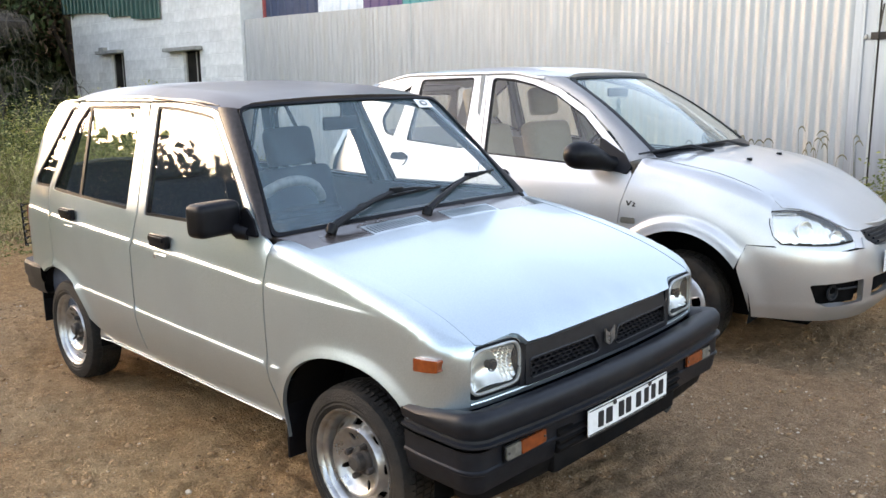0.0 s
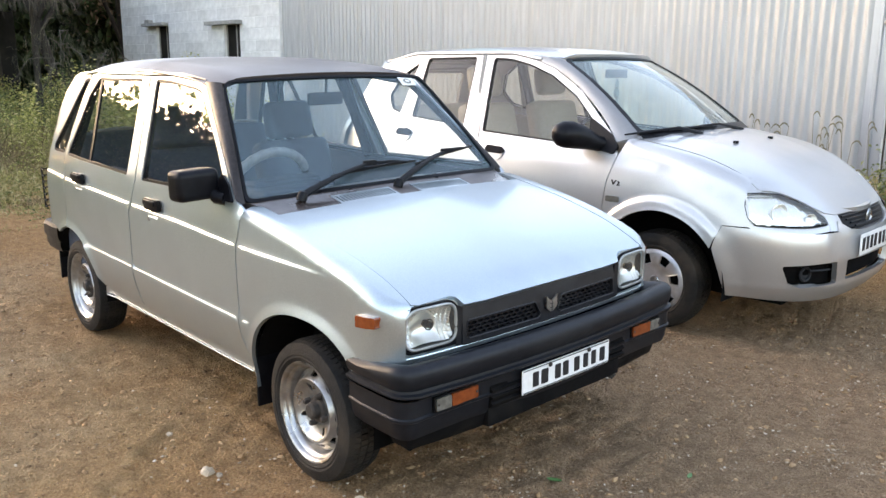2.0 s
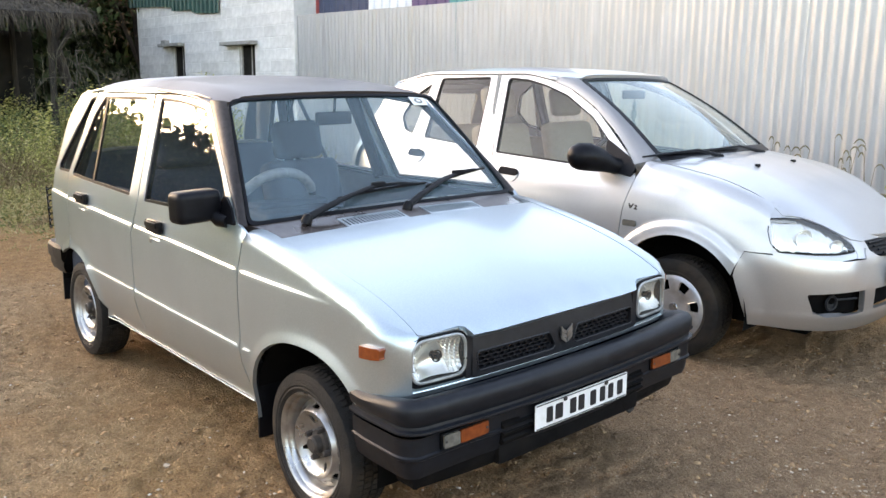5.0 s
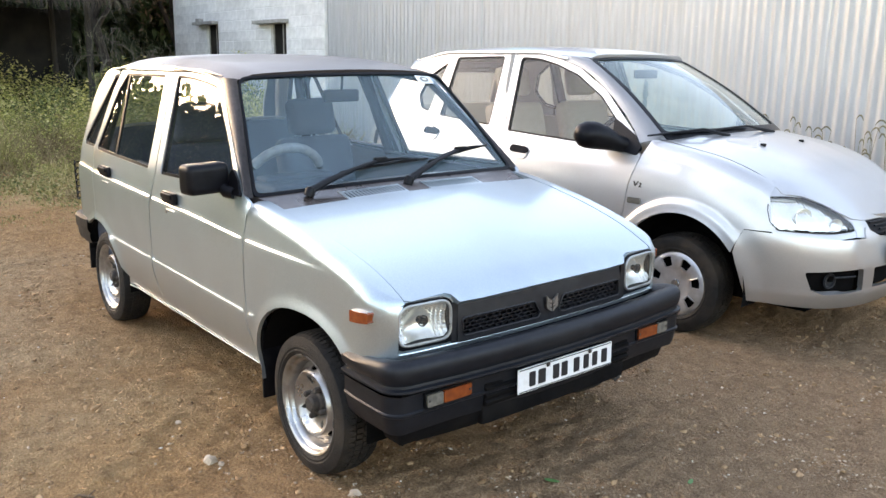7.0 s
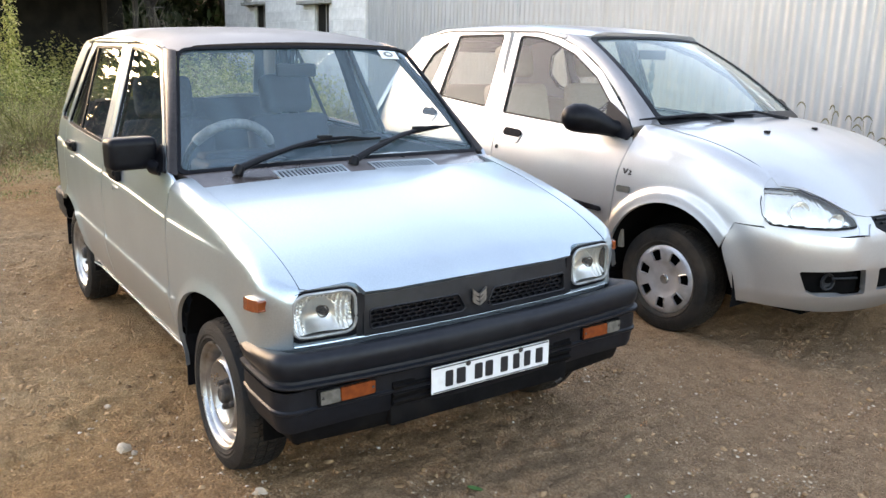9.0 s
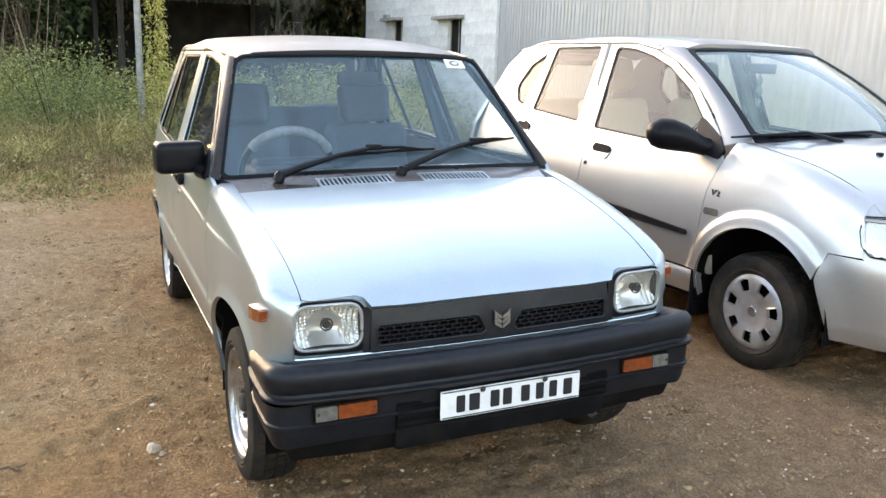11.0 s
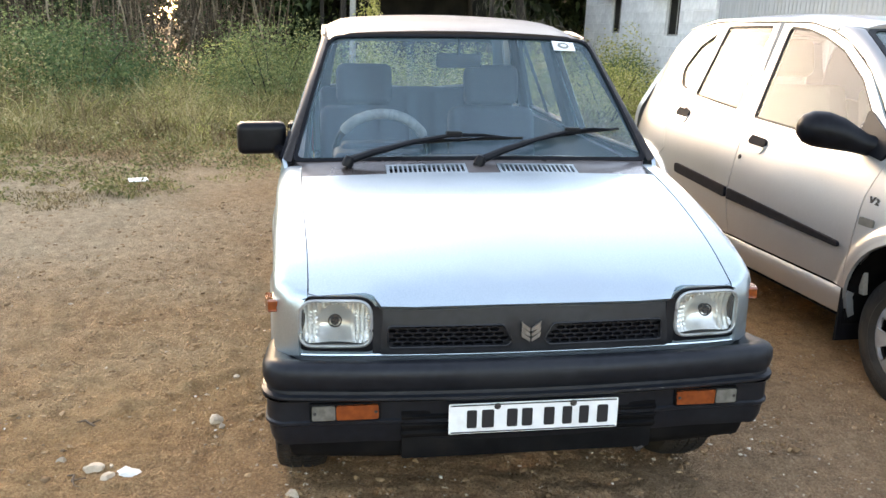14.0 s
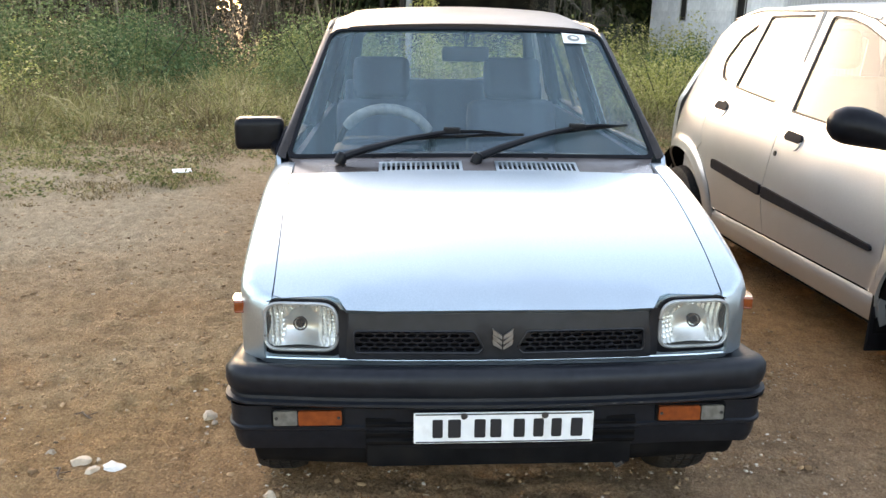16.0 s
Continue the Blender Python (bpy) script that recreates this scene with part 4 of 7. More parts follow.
    part("parcel_shelf", moved(tube([(-1.235 - 0.02 * (1 - (y / 0.5)**2), y, 1.022 - 0.012 * math.cos(9 * y)) for y in [-0.5 + 0.1 * i for i in range(11)]], 0.009, 6), LEAN), LINING, car, "pale edge of the parcel shelf")
    tilt = pose(0.245, -0.305, 0.862, 0, -62, 0)
    def rim_arc(a0, a1, n):
        return [Vector((0.185 * math.cos(radians(a0 + (a1 - a0) * i / n)), 0.185 * math.sin(radians(a0 + (a1 - a0) * i / n)), 0)) for i in range(n + 1)]
    wheel = part("steering_wheel", moved(tube(rim_arc(0, 360, 36), 0.014, 10, False), LEAN @ tilt), BLACK, car, "black steering wheel with a worn grey cover")
    part("grip_cover", moved(tube(rim_arc(-55, 62, 16), [0.0195 + 0.0018 * (i % 2) for i in range(17)], 10), LEAN @ tilt), GRIP, wheel, "worn pale grey grip cover")
    part("steering_hub", moved(lathe([(0, 0.02), (0.055, 0.015), (0.06, -0.02)], 20), LEAN @ tilt @ pose(0, 0, -0.02, 90)), BLACK, wheel)
    for a in (95, 265, 180):
        part("spoke", moved(tube([(0, 0, -0.01), (0.17 * math.cos(radians(a)), 0.17 * math.sin(radians(a)), 0)], 0.014, 6), LEAN @ tilt), BLACK, wheel)
    part("rear_view_mirror", moved(join(box(0.245, 0.265, -0.090, 0.090, 1.200, 1.256, 0.012), tube([(0.26, 0.0, 1.25), (0.27, 0.0, 1.315)], 0.006, 6)), LEAN), BLACK, car)
    part("instrument_hood", moved(box(0.32, 0.44, -0.47, -0.15, 0.84, 0.925, 0.025, 3), LEAN), DASH_D, car)
    part("tow_hook", moved(tube([(1.56, 0.30, 0.300), (1.585, 0.30, 0.250), (1.605, 0.312, 0.236), (1.61, 0.325, 0.250)], 0.007, 8), LEAN), IRON, car, "rusty iron tow hook")
    for y in (-0.098, 0.105):
        part("plate_screw", moved(lathe([(0, -0.004), (0.007, -0.003), (0.009, 0.0)], 12), LEAN @ pose(px + 0.002, y, 0.411, 0, 0, 90)), IRON, plate)
    # wheels
    for x, y in ((1.0875, -1), (1.0875, 1), (-1.0875, -1), (-1.0875, 1)):
        steel_wheel(car, pose(x, y * (0.612 if x > 0 else 0.602), 0.219, 0, 0 if not (x > 0 and y < 0) else 18, 0 if y < 0 else 180))
    return car


def tread(r, width, blocks, depth=0.006):
    """Rows of tread blocks round a tyre."""
    out = []
    row = [(-0.46, -0.22), (-0.19, -0.02), (0.02, 0.19), (0.22, 0.46)]
    verts, faces = [], []
    for k, (a, b) in enumerate(row):
        for i in range(blocks):
            t0 = 2 * math.pi * (i + 0.10 + 0.25 * k) / blocks
            t1 = t0 + 2 * math.pi * 0.74 / blocks
            base = len(verts)
            for t in (t0, t1):
                for w in (a, b):
                    drop = 0.010 * max(0, abs(w) - 0.25) / 0.2
                    for rr in (r - depth - 0.004, r - drop):
                        verts.append((rr * math.cos(t), w * width, rr * math.sin(t)))
            q = [base + j for j in range(8)]
            faces += [(q[1], q[3], q[7], q[5]), (q[0], q[1], q[5], q[4]), (q[2], q[6], q[7], q[3]), (q[0], q[2], q[3], q[1]), (q[4], q[5], q[7], q[6])]
    bm = bm_from(verts, faces)
    bmesh.ops.recalc_face_normals(bm, faces=bm.faces[:])
    return bm


def tyre(parent, m, r, width, rim_r, name="tyre"):
    h = width / 2
    prof = [(rim_r - 0.012, h * 0.55), (rim_r, h * 0.80), (rim_r + 0.006, h * 0.93), (rim_r + 0.02, h * 1.0), (rim_r + 0.4 * (r - rim_r), h * 1.06), (r - 0.028, h * 1.02), (r - 0.012, h * 0.94), (r - 0.0065, h * 0.80),
            (r - 0.006, 0), (r - 0.0065, -h * 0.80), (r - 0.012, -h * 0.94), (r - 0.028, -h * 1.02), (rim_r + 0.4 * (r - rim_r), -h * 1.06), (rim_r + 0.026, -h * 1.02), (rim_r + 0.020, -h * 1.045), (rim_r + 0.014, -h * 1.0), (rim_r + 0.006, -h * 0.93), (rim_r, -h * 0.80), (rim_r - 0.012, -h * 0.55)]
    ob = part(name, moved(lathe(prof, 56), m), RUBBER, parent, "worn black tyre with dusty sidewall", 30)
    part("tread", moved(tread(r, width, 72), m), RUBBER, ob)
    return ob


def steel_wheel(car, m):
    """A tyre on a pressed steel rim; its outer face looks to -y."""
    w = part("wheel", moved(lathe([(0.030, 0.02), (0.150, 0.03), (0.160, 0.06), (0.170, 0.06), (0.165, 0.0)], 40), m), CAVITY, car)
    tyre(w, m, 0.250, 0.150, 0.170)
    part("rim", moved(lathe([(0.143, 0.012), (0.146, -0.020), (0.150, -0.044), (0.156, -0.054), (0.163, -0.058), (0.166, -0.066), (0.171, -0.072), (0.176, -0.074), (0.177, -0.070), (0.172, -0.064)], 56), m), STEEL, w, "silver painted steel rim")
    notch = []
    for i in range(8):
        a = radians(22.5 + 45 * i)
        notch.append([(p * math.cos(a) - q * math.sin(a), p * math.sin(a) + q * math.cos(a)) for p, q in ((0.121, -0.016), (0.121, 0.016), (0.1345, 0.019), (0.1345, -0.019))])
    for i in range(4):
        a = radians(45 + 90 * i)
        notch.append([(p * math.cos(a) - q * math.sin(a), p * math.sin(a) + q * math.cos(a)) for p, q in arc(0.080, 0, 0.015, 0.0085, 0, 340, 17)])

    def disc(u, v):
        r = math.hypot(u, v)
        return Vector((u, -curve(r, (0, 0.026), (0.050, 0.026), (0.066, 0.030), (0.090, 0.040), (0.104, 0.056), (0.112, 0.058), (0.118, 0.050), (0.128, 0.028), (0.145, 0.022)), v))
    part("wheel_disc", moved(sheet(arc(0, 0, 0.145, 0.145, 0, 352.5, 47), disc, (0, -1, 0), notch, 0.010, 0.006, [arc(0, 0, q, q, 0, 360, 48) for q in (0.05, 0.066, 0.092, 0.104, 0.112, 0.118)]), m), STEEL, w)
    part("hub_cap", moved(lathe([(0, -0.066), (0.022, -0.066), (0.029, -0.060), (0.032, -0.040), (0.044, -0.036), (0.048, -0.026)], 24), m), IRON, w, "dark rusty hub centre")
    for i in range(4):
        a = radians(90 * i)
        part("wheel_nut", moved(lathe([(0, -0.054), (0.008, -0.053), (0.0105, -0.048), (0.0105, -0.026)], 6), m @ pose(0.054 * math.cos(a), 0, 0.054 * math.sin(a))), IRON, w)
    return w


hatchback()

# ---------------- the rounder hatchback beside the fence ----------------
NOSE = 3.0


def i_base(z):
    if z < 0.97:
        return curve(z, (0.20, 0.735), (0.27, 0.765), (0.40, 0.790), (0.56, 0.803), (0.70, 0.797), (0.85, 0.765), (0.97, 0.712))
    return 0.712 - (z - 0.97) * 0.41


def i_front(z):
    return curve(z, (0.20, 0.83), (0.28, 0.895), (0.45, 0.915), (0.55, 0.905), (0.60, 0.870), (0.645, 0.840), (0.70, 0.785), (0.76, 0.72), (0.84, 0.63), (0.95, 0.52), (1.3, 0.10))


def i_width(x, z):
    b = i_base(z)
    if x > 1.15:
        b *= max(0.0, 1 - ((x - 1.15) / i_front(z))**NOSE)**(1 / NOSE)
    if x < -1.0:
        b *= max(0.0, 1 - ((-x - 1.0) / 0.70)**3.0)**(1 / 3.0)
    return b


def i_flare(x, z):
    """How far the wheel arches stand proud."""
    out = 0.0
    for cx, rx, rz in ((1.232, 0.360, 0.366), (-1.165, 0.425, 0.366)):
        d = math.hypot((x - cx) / rx, (z - 0.27) / rz)
        if z < 0.80:
            out = max(out, 0.017 * (1 - smooth(d, 1.10, 1.23)) + 0.005 * (1 - smooth(d, 1.0, 1.06)))
    return out


def i_hood(x, y=0.0):
    return curve(x, (0.95, 1.035), (1.10, 1.010), (1.36, 0.965), (1.6, 0.885), (1.8, 0.785), (1.92, 0.705), (1.985, 0.650)) - 0.034 * abs(y / 0.62)**2.2


def i_cap(x, y):
    """The height at which the nose closes over a place in the plan."""
    lo, hi = 0.45, 1.3
    for _ in range(18):
        z = (lo + hi) / 2
        if (max(0, x - 1.15) / i_front(z))**NOSE + (abs(y) / i_base(z))**NOSE > 1:
            hi = z
        else:
            lo = z
    return (lo + hi) / 2


def i_skin(x, y=0.0):
    """The bonnet's height, bent down to meet the nose."""
    a, b, k = i_hood(x, y), i_cap(x, y), 0.035
    h = min(1.0, max(0.0, 0.5 + 0.5 * (b - a) / k))
    return b + (a - b) * h - k * h * (1 - h)


def i_ux(x, z):
    """The wrapped place of a point of the nose at x."""
    return 0.0135 * math.degrees(math.acos(min(1, ((x - 1.15) / i_front(z))**(NOSE / 2))))


def i_side(x, s):
    top, r = 3.0, 0.08
    if x > 0.98:
        top = i_skin(x, 0.63) - 0.004
    if s <= top - r:
        return Vector((x, -i_width(x, s) - i_flare(x, s), s))
    w = i_width(x, top - r)
    p = (s - top + r) / r
    if p < math.pi / 2:
        return Vector((x, -w + r * (1 - math.cos(p)), top - r + r * math.sin(p)))
    return Vector((x, -w + r + (s - top + r - r * math.pi / 2), top))


def i_edge(x):
    """Half the bonnet's width."""
    return curve(x, (0.95, 0.645), (1.3, 0.645), (1.66, 0.640))


def i_top(x):
    top = i_skin(x, 0.63) - 0.004
    return top - 0.08 + 0.08 * math.pi / 2 + max(0, i_width(x, top - 0.08) - 0.08 - i_edge(x) - 0.004)


def i_nose(u, z):
    """The nose, wrapped: u runs round it, 0 in the middle."""
    th = abs(u) / 0.0135
    a, b = i_front(z), i_base(z)
    c, s = math.cos(radians(min(90, th))), math.sin(radians(min(90, th)))
    x, y = 1.15 + a * max(0, c)**(2 / NOSE), b * s**(2 / NOSE)
    return Vector((x, math.copysign(y + i_flare(x, z), u), z))


def i_u(y, z):
    """The wrapped place of a point of the nose y off the middle."""
    return math.copysign(0.0135 * math.degrees(math.asin(min(1, (abs(y) / i_base(z))**(NOSE / 2)))), y)


I_ARCH_F = arc(1.232, 0.27, 0.360, 0.366, 172, 34, 22)
I_ARCH_R = arc(-1.165, 0.27, 0.425, 0.366, -4, 165, 24)
I_CUT_F = [(0.885, 0.365), (0.872, 0.44), (0.876, 0.55), (0.896, 0.757), (0.935, 0.90)]
I_CUT_B = [(-0.068, 0.365), (-0.100, 0.50), (-0.104, 0.62), (-0.092, 0.74), (-0.105, 0.90), (-0.140, 1.05), (-0.212, 1.455)]
I_CUT_R = [(-0.835, 1.455), (-0.895, 1.08), (-0.930, 0.95), (-0.925, 0.80), (-0.885, 0.70)]
I_WIN_F = fillet([(-0.098, 0.968, 0.02), (-0.168, 1.428, 0.03), (0.0, 1.416), (0.15, 1.384), (0.335, 1.324), (0.555, 1.206), (0.80, 1.005), (0.885, 0.918, 0.02), (0.70, 0.930)])
I_WIN_R = fillet([(-0.270, 0.990, 0.02), (-0.312, 1.432, 0.03), (-0.765, 1.424, 0.03), (-0.775, 1.028, 0.02)])
I_WIN_Q = fillet([(-0.790, 1.420, 0.02), (-0.985, 1.305, 0.06), (-1.060, 1.165, 0.06), (-0.990, 1.070, 0.08), (-0.798, 1.028, 0.02)])


def i_lines():
    out = []
    for cx, rx, rz in ((1.232, 0.360, 0.366), (-1.165, 0.425, 0.366)):
        for g in (1.03, 1.07, 1.11, 1.14, 1.16, 1.18, 1.20, 1.22, 1.25):
            out.append(arc(cx, 0.27, rx * g, rz * g, -8, 188, 36))
    for j in range(7):
        xs = [1.0 + 0.7 * i / 16 for i in range(17)]
        out.append([(x, i_skin(x, 0.63) - 0.084 + 0.08 * math.pi / 2 * j / 6) for x in xs])
    return out


I_LINES = i_lines()


def round_hatchback():
    car = tagged(empty("compact_car", pose(-0.373, 2.341, 0.03, 0, 0, 3.5)), "silver rounded compact car with black side strips beside a metal fence", "car")
    R = (0, -1, 0)

    def skin(d):
        return lambda x, z: Vector((x, -i_width(x, z) - i_flare(x, z) + d, z))

    def side(name, outline, holes=(), material=PAINT_I, fn=i_side, step=0.05, thick=0.014, lines=I_LINES, parent=car, label=""):
        first = None
        for s in (0, 1):
            bm = sheet(outline, fn, R, holes, step, thick, lines)
            if s:
                mirror_y(bm)
            ob = part(name, bm, material, parent, label)
            first = first or ob
        return first

    xs = [1.0 + 0.655 * i / 14 for i in range(15)]
    fender = ([(0.878, 0.35)] + I_ARCH_F + [(1.575, 0.598), (1.700, 0.598), (1.690, 0.66), (1.660, 0.756)] + [(x, i_top(x)) for x in xs[::-1]] + [(0.97, 0.985)] + I_CUT_F[::-1][:-1])
    fender = [p for i, p in enumerate(fender) if i == 0 or (Vector(p) - Vector(fender[i - 1])).length > 0.004]
    side("front_fender", grow(fender, -0.0015), step=0.045)
    door = [(-0.068, 0.365)] + I_CUT_F + [(0.865, 1.005), (0.575, 1.240), (0.345, 1.360), (0.155, 1.418), (0.0, 1.446), (-0.10, 1.455)] + I_CUT_B[:0:-1]
    side("front_door", grow(door, -0.003), [I_WIN_F])
    outer = [p for p in arc(-1.165, 0.27, 0.425 * 1.2, 0.366 * 1.2, 20, 62, 8)]
    door = [(-0.675, 0.365), (-0.068, 0.365)] + I_CUT_B[1:] + [(-0.5, 1.460)] + I_CUT_R + outer[::-1]
    side("rear_door", grow(door, -0.003), [I_WIN_R])
    quarter = ([(-0.66, 0.33)] + outer[1:] + I_CUT_R[::-1] + [(-1.0, 1.440), (-1.18, 1.385), (-1.30, 1.300), (-1.40, 1.15), (-1.47, 1.00), (-1.55, 0.86), (-1.58, 0.60), (-1.57, 0.35)] + I_ARCH_R[::-1][2:])
    side("rear_quarter", grow(quarter, -0.002), [I_WIN_Q])
    side("side_skirt", [(-0.70, 0.235), (0.875, 0.235), (0.880, 0.300), (0.875, 0.352), (-0.66, 0.352), (-0.72, 0.30)], (), PAINT_I, lambda x, z: Vector((x, -i_width(x, z) - 0.004 + 0.016 * smooth(z, 0.325, 0.350), z)), 0.03, 0.03, ())
    for nm, win in (("front_side_window", I_WIN_F), ("rear_side_window", I_WIN_R), ("quarter_window", I_WIN_Q)):
        side("window_seal", grow(win, 0.005), [grow(win, -0.010)], BLACK, skin(0.004), 0.08, 0.02, ())
        side(nm, grow(win, -0.008), (), GLASS_I, skin(0.010), 0.1, 0.004, ())
    side("window_divider", [(-0.774, 1.032), (-0.766, 1.418), (-0.790, 1.415), (-0.797, 1.034)], (), BLACK, skin(0.002), 0.08, 0.010, ())
    side("rub_strip", fillet([(-0.695, 0.645, 0.02), (-0.115, 0.608, 0.008), (-0.115, 0.553, 0.008), (-0.680, 0.592, 0.02)]), (), TRIM, skin(-0.014), 0.06, 0.018, (), label="black plastic rub strip")
    side("rub_strip", fillet([(-0.088, 0.606, 0.008), (0.805, 0.549, 0.02), (0.812, 0.526, 0.01), (-0.088, 0.551, 0.008)]), (), TRIM, skin(-0.014), 0.06, 0.018, (), label="black plastic rub strip")
    # handles
    for hx, hz in ((0.055, 0.868), (-0.795, 0.926)):
        h = side("door_handle", fillet([(hx - 0.078, hz - 0.006, 0.02), (hx - 0.066, hz + 0.027, 0.02), (hx + 0.055, hz + 0.020, 0.02), (hx + 0.080, hz + 0.000, 0.02), (hx + 0.066, hz - 0.022, 0.02), (hx - 0.055, hz - 0.018, 0.02)]), (), TRIM, skin(-0.012), 0.03, 0.016, (), label="black flap door handle")
        side("handle_pocket", fillet([(hx - 0.084, hz - 0.005, 0.02), (hx + 0.084, hz - 0.010, 0.02), (hx + 0.055, hz - 0.056, 0.03), (hx - 0.055, hz - 0.054, 0.03)]), (), PAINT_I, skin(-0.007), 0.02, 0.010, (), label="silver handle pocket")
    side("keyhole", arc(-0.055, 0.775, 0.012, 0.012, 0, 330, 11), (), BLACK, skin(-0.004), 0.03, 0.006, ())
    side("side_marker", fillet([(0.905, 0.648, 0.01), (0.988, 0.648, 0.01), (0.988, 0.680, 0.01), (0.905, 0.680, 0.01)]), (), CLEAR, skin(-0.008), 0.03, 0.012, ())
    side("badge", fillet([(0.938, 0.742, 0.002), (0.946, 0.742, 0.002), (0.962, 0.768, 0.002), (0.953, 0.768, 0.002), (0.943, 0.752, 0.002), (0.934, 0.768, 0.002), (0.926, 0.768, 0.002)]), (), IRON, skin(-0.003), 0.03, 0.005, ())
    side("badge", fillet([(0.962, 0.738, 0.003), (0.984, 0.738, 0.003), (0.984, 0.744, 0.003), (0.974, 0.744, 0.003), (0.984, 0.758, 0.006), (0.972, 0.764, 0.004), (0.962, 0.758, 0.003), (0.975, 0.757, 0.003)]), (), IRON, skin(-0.003), 0.03, 0.005, ())
    # bonnet
    e = [(0.98 + 0.66 * i / 14, i_edge(0.98 + 0.66 * i / 14)) for i in range(15)]
    for y, z in ((0.640, 0.771), (0.573, 0.766), (0.508, 0.733), (0.452, 0.690), (0.405, 0.662), (0.340, 0.652), (0.25, 0.655), (0.12, 0.655)):
        p = i_nose(i_u(y, z), z)
        e.append((p.x - 0.002, p.y))
    hood = e + [(1.15 + i_front(0.655) - 0.002, 0.0)] + [(x, -y) for x, y in e[::-1]] + [(0.985 + 0.115 * (1 - (y / 0.63)**2), y) for y in [-0.54 + 0.12 * i for i in range(10)]]
    part("bonnet", sheet(hood, lambda x, y: Vector((x, y, i_skin(x, y) + 0.003 * math.exp(-((abs(y) - 0.42 + 0.12 * (x - 1)) / 0.05)**2) * (1 - smooth(x, 1.5, 1.75)))), (0, 0, 1), (), 0.05, 0.02), PAINT_I, car)
    for y in (-0.225, 0.225):
        part("washer_jet", box(1.345, 1.37, y - 0.012, y + 0.012, i_skin(1.357, y) - 0.004, i_skin(1.357, y) + 0.012, 0.004), BLACK, car)
    part("bonnet_lip", sheet([(0.30, 0.0), (-0.30, 0.0), (-0.30, 0.022), (0.30, 0.022)], lambda y, v: Vector((1.990 - 0.08 * (abs(y) / 0.3)**2.2, y, 0.640 + v + 0.012 * (abs(y) / 0.3)**2)), (1, 0, 0), (), 0.05, 0.03), PAINT_I, car, "bright lip over the grille")
    # lamps
    for s in (-1, 1):
        ol = [(i_u(-y, z), z) for y, z in ((0.726, 0.645), (0.716, 0.700), (0.690, 0.760), (0.640, 0.763), (0.576, 0.757), (0.512, 0.724), (0.458, 0.680), (0.428, 0.640), (0.426, 0.610), (0.53, 0.603), (0.62, 0.604), (0.714, 0.608))]
        ol = fillet([(u, z, 0.015) for u, z in ol], 3)
        fl = (lambda bm: mirror_y(bm)) if s > 0 else (lambda bm: bm)
        head = part("headlamp", fl(sheet(grow(ol, 0.002), lambda u, z: i_nose(u, z) - Vector((0.030, -0.012, 0.0)) + Vector((0.004 * math.sin(u * 260), 0, 0)), (1, -1, 0), (), 0.012, -0.022)), CHROME, car, "clear wraparound headlamp")
        part("lamp_seal", fl(sheet(grow(ol, 0.002), i_nose, (1, -1, 0), [grow(ol, -0.003)], 0.05, 0.03)), BLACK, head)
        part("lamp_flange", fl(sheet(grow(ol, 0.030), lambda u, z: i_nose(u, z) + Vector((-0.009, 0.004, -0.002)), (1, -1, 0), [grow(ol, 0.001)], 0.04, 0.004)), PAINT_I, head)
        part("lamp_glass", fl(sheet(grow(ol, -0.005), lambda u, z: i_nose(u, z) + Vector((0.004, -0.004, 0.003)), (1, -1, 0), (), 0.04, 0.004)), GLASS_L, head)
        for y, z, r in ((0.620, 0.668, 0.046), (0.500, 0.630, 0.034)):
            p = i_nose(i_u(-y, z), z)
            bm = lathe([(r * 0.18, 0.045), (r * 0.6, 0.03), (r * 0.95, 0.0), (r, -0.006), (r * 1.02, 0.0)], 24)
            bm.transform(pose(p.x - 0.026, p.y + 0.013, p.z, 0, 0, 62))
            part("lamp_bowl", fl(bm), LAMP_BOWL, head)
    # inner wing above the lamps, closing the seam between bonnet, wing and lamp
    for s in (-1, 1):
        q = [(i_u(-0.60, 0.752), 0.750), (i_u(-0.69, 0.75), 0.752), (-i_ux(1.56, 0.74), 0.735), (-i_ux(1.54, 0.82), 0.825), (i_u(-0.60, 0.80), 0.825)]
        bm = sheet(q, lambda u, z: i_nose(u, z) + Vector((-0.008, 0.006, -0.010)), (1, -1, 0), (), 0.03, 0.004)
        part("inner_wing", mirror_y(bm) if s > 0 else bm, PAINT_I, car)
        bm = sheet([(1.625, -0.61), (1.625, -0.69), (1.648, -0.688), (1.703, -0.640), (1.703, -0.61)], lambda x, y: Vector((x, y, i_skin(x, y) - 0.0035)), (0, 0, 1), (), 0.02, 0.004)
        part("wing_corner", mirror_y(bm) if s > 0 else bm, PAINT_I, car)
        q = [(i_u(-0.31, 0.575), 0.575), (i_u(-0.43, 0.580), 0.580), (i_u(-0.412, 0.60), 0.60), (i_u(-0.414, 0.645), 0.645), (i_u(-0.442, 0.682), 0.682), (i_u(-0.31, 0.658), 0.658)]
        bm = sheet(q, lambda u, z: i_nose(u, z) + Vector((-0.007, 0.0, -0.002)), (1, 0, 0), (), 0.03, 0.004)
        part("nose_panel", mirror_y(bm) if s > 0 else bm, PAINT_I, car)
    # grille
    gr = [(i_u(y, 0.61), z) for y, z in ((-0.33, 0.625), (-0.26, 0.582), (-0.12, 0.570), (0.12, 0.570), (0.26, 0.582), (0.33, 0.625), (0.31, 0.648), (-0.31, 0.648))]
    grille = part("grille", sheet(gr, lambda u, z: i_nose(u, z) - Vector((0.015, 0, 0)), (1, 0, 0), (), 0.05, 0.02), BLACK, car, "black slatted grille")
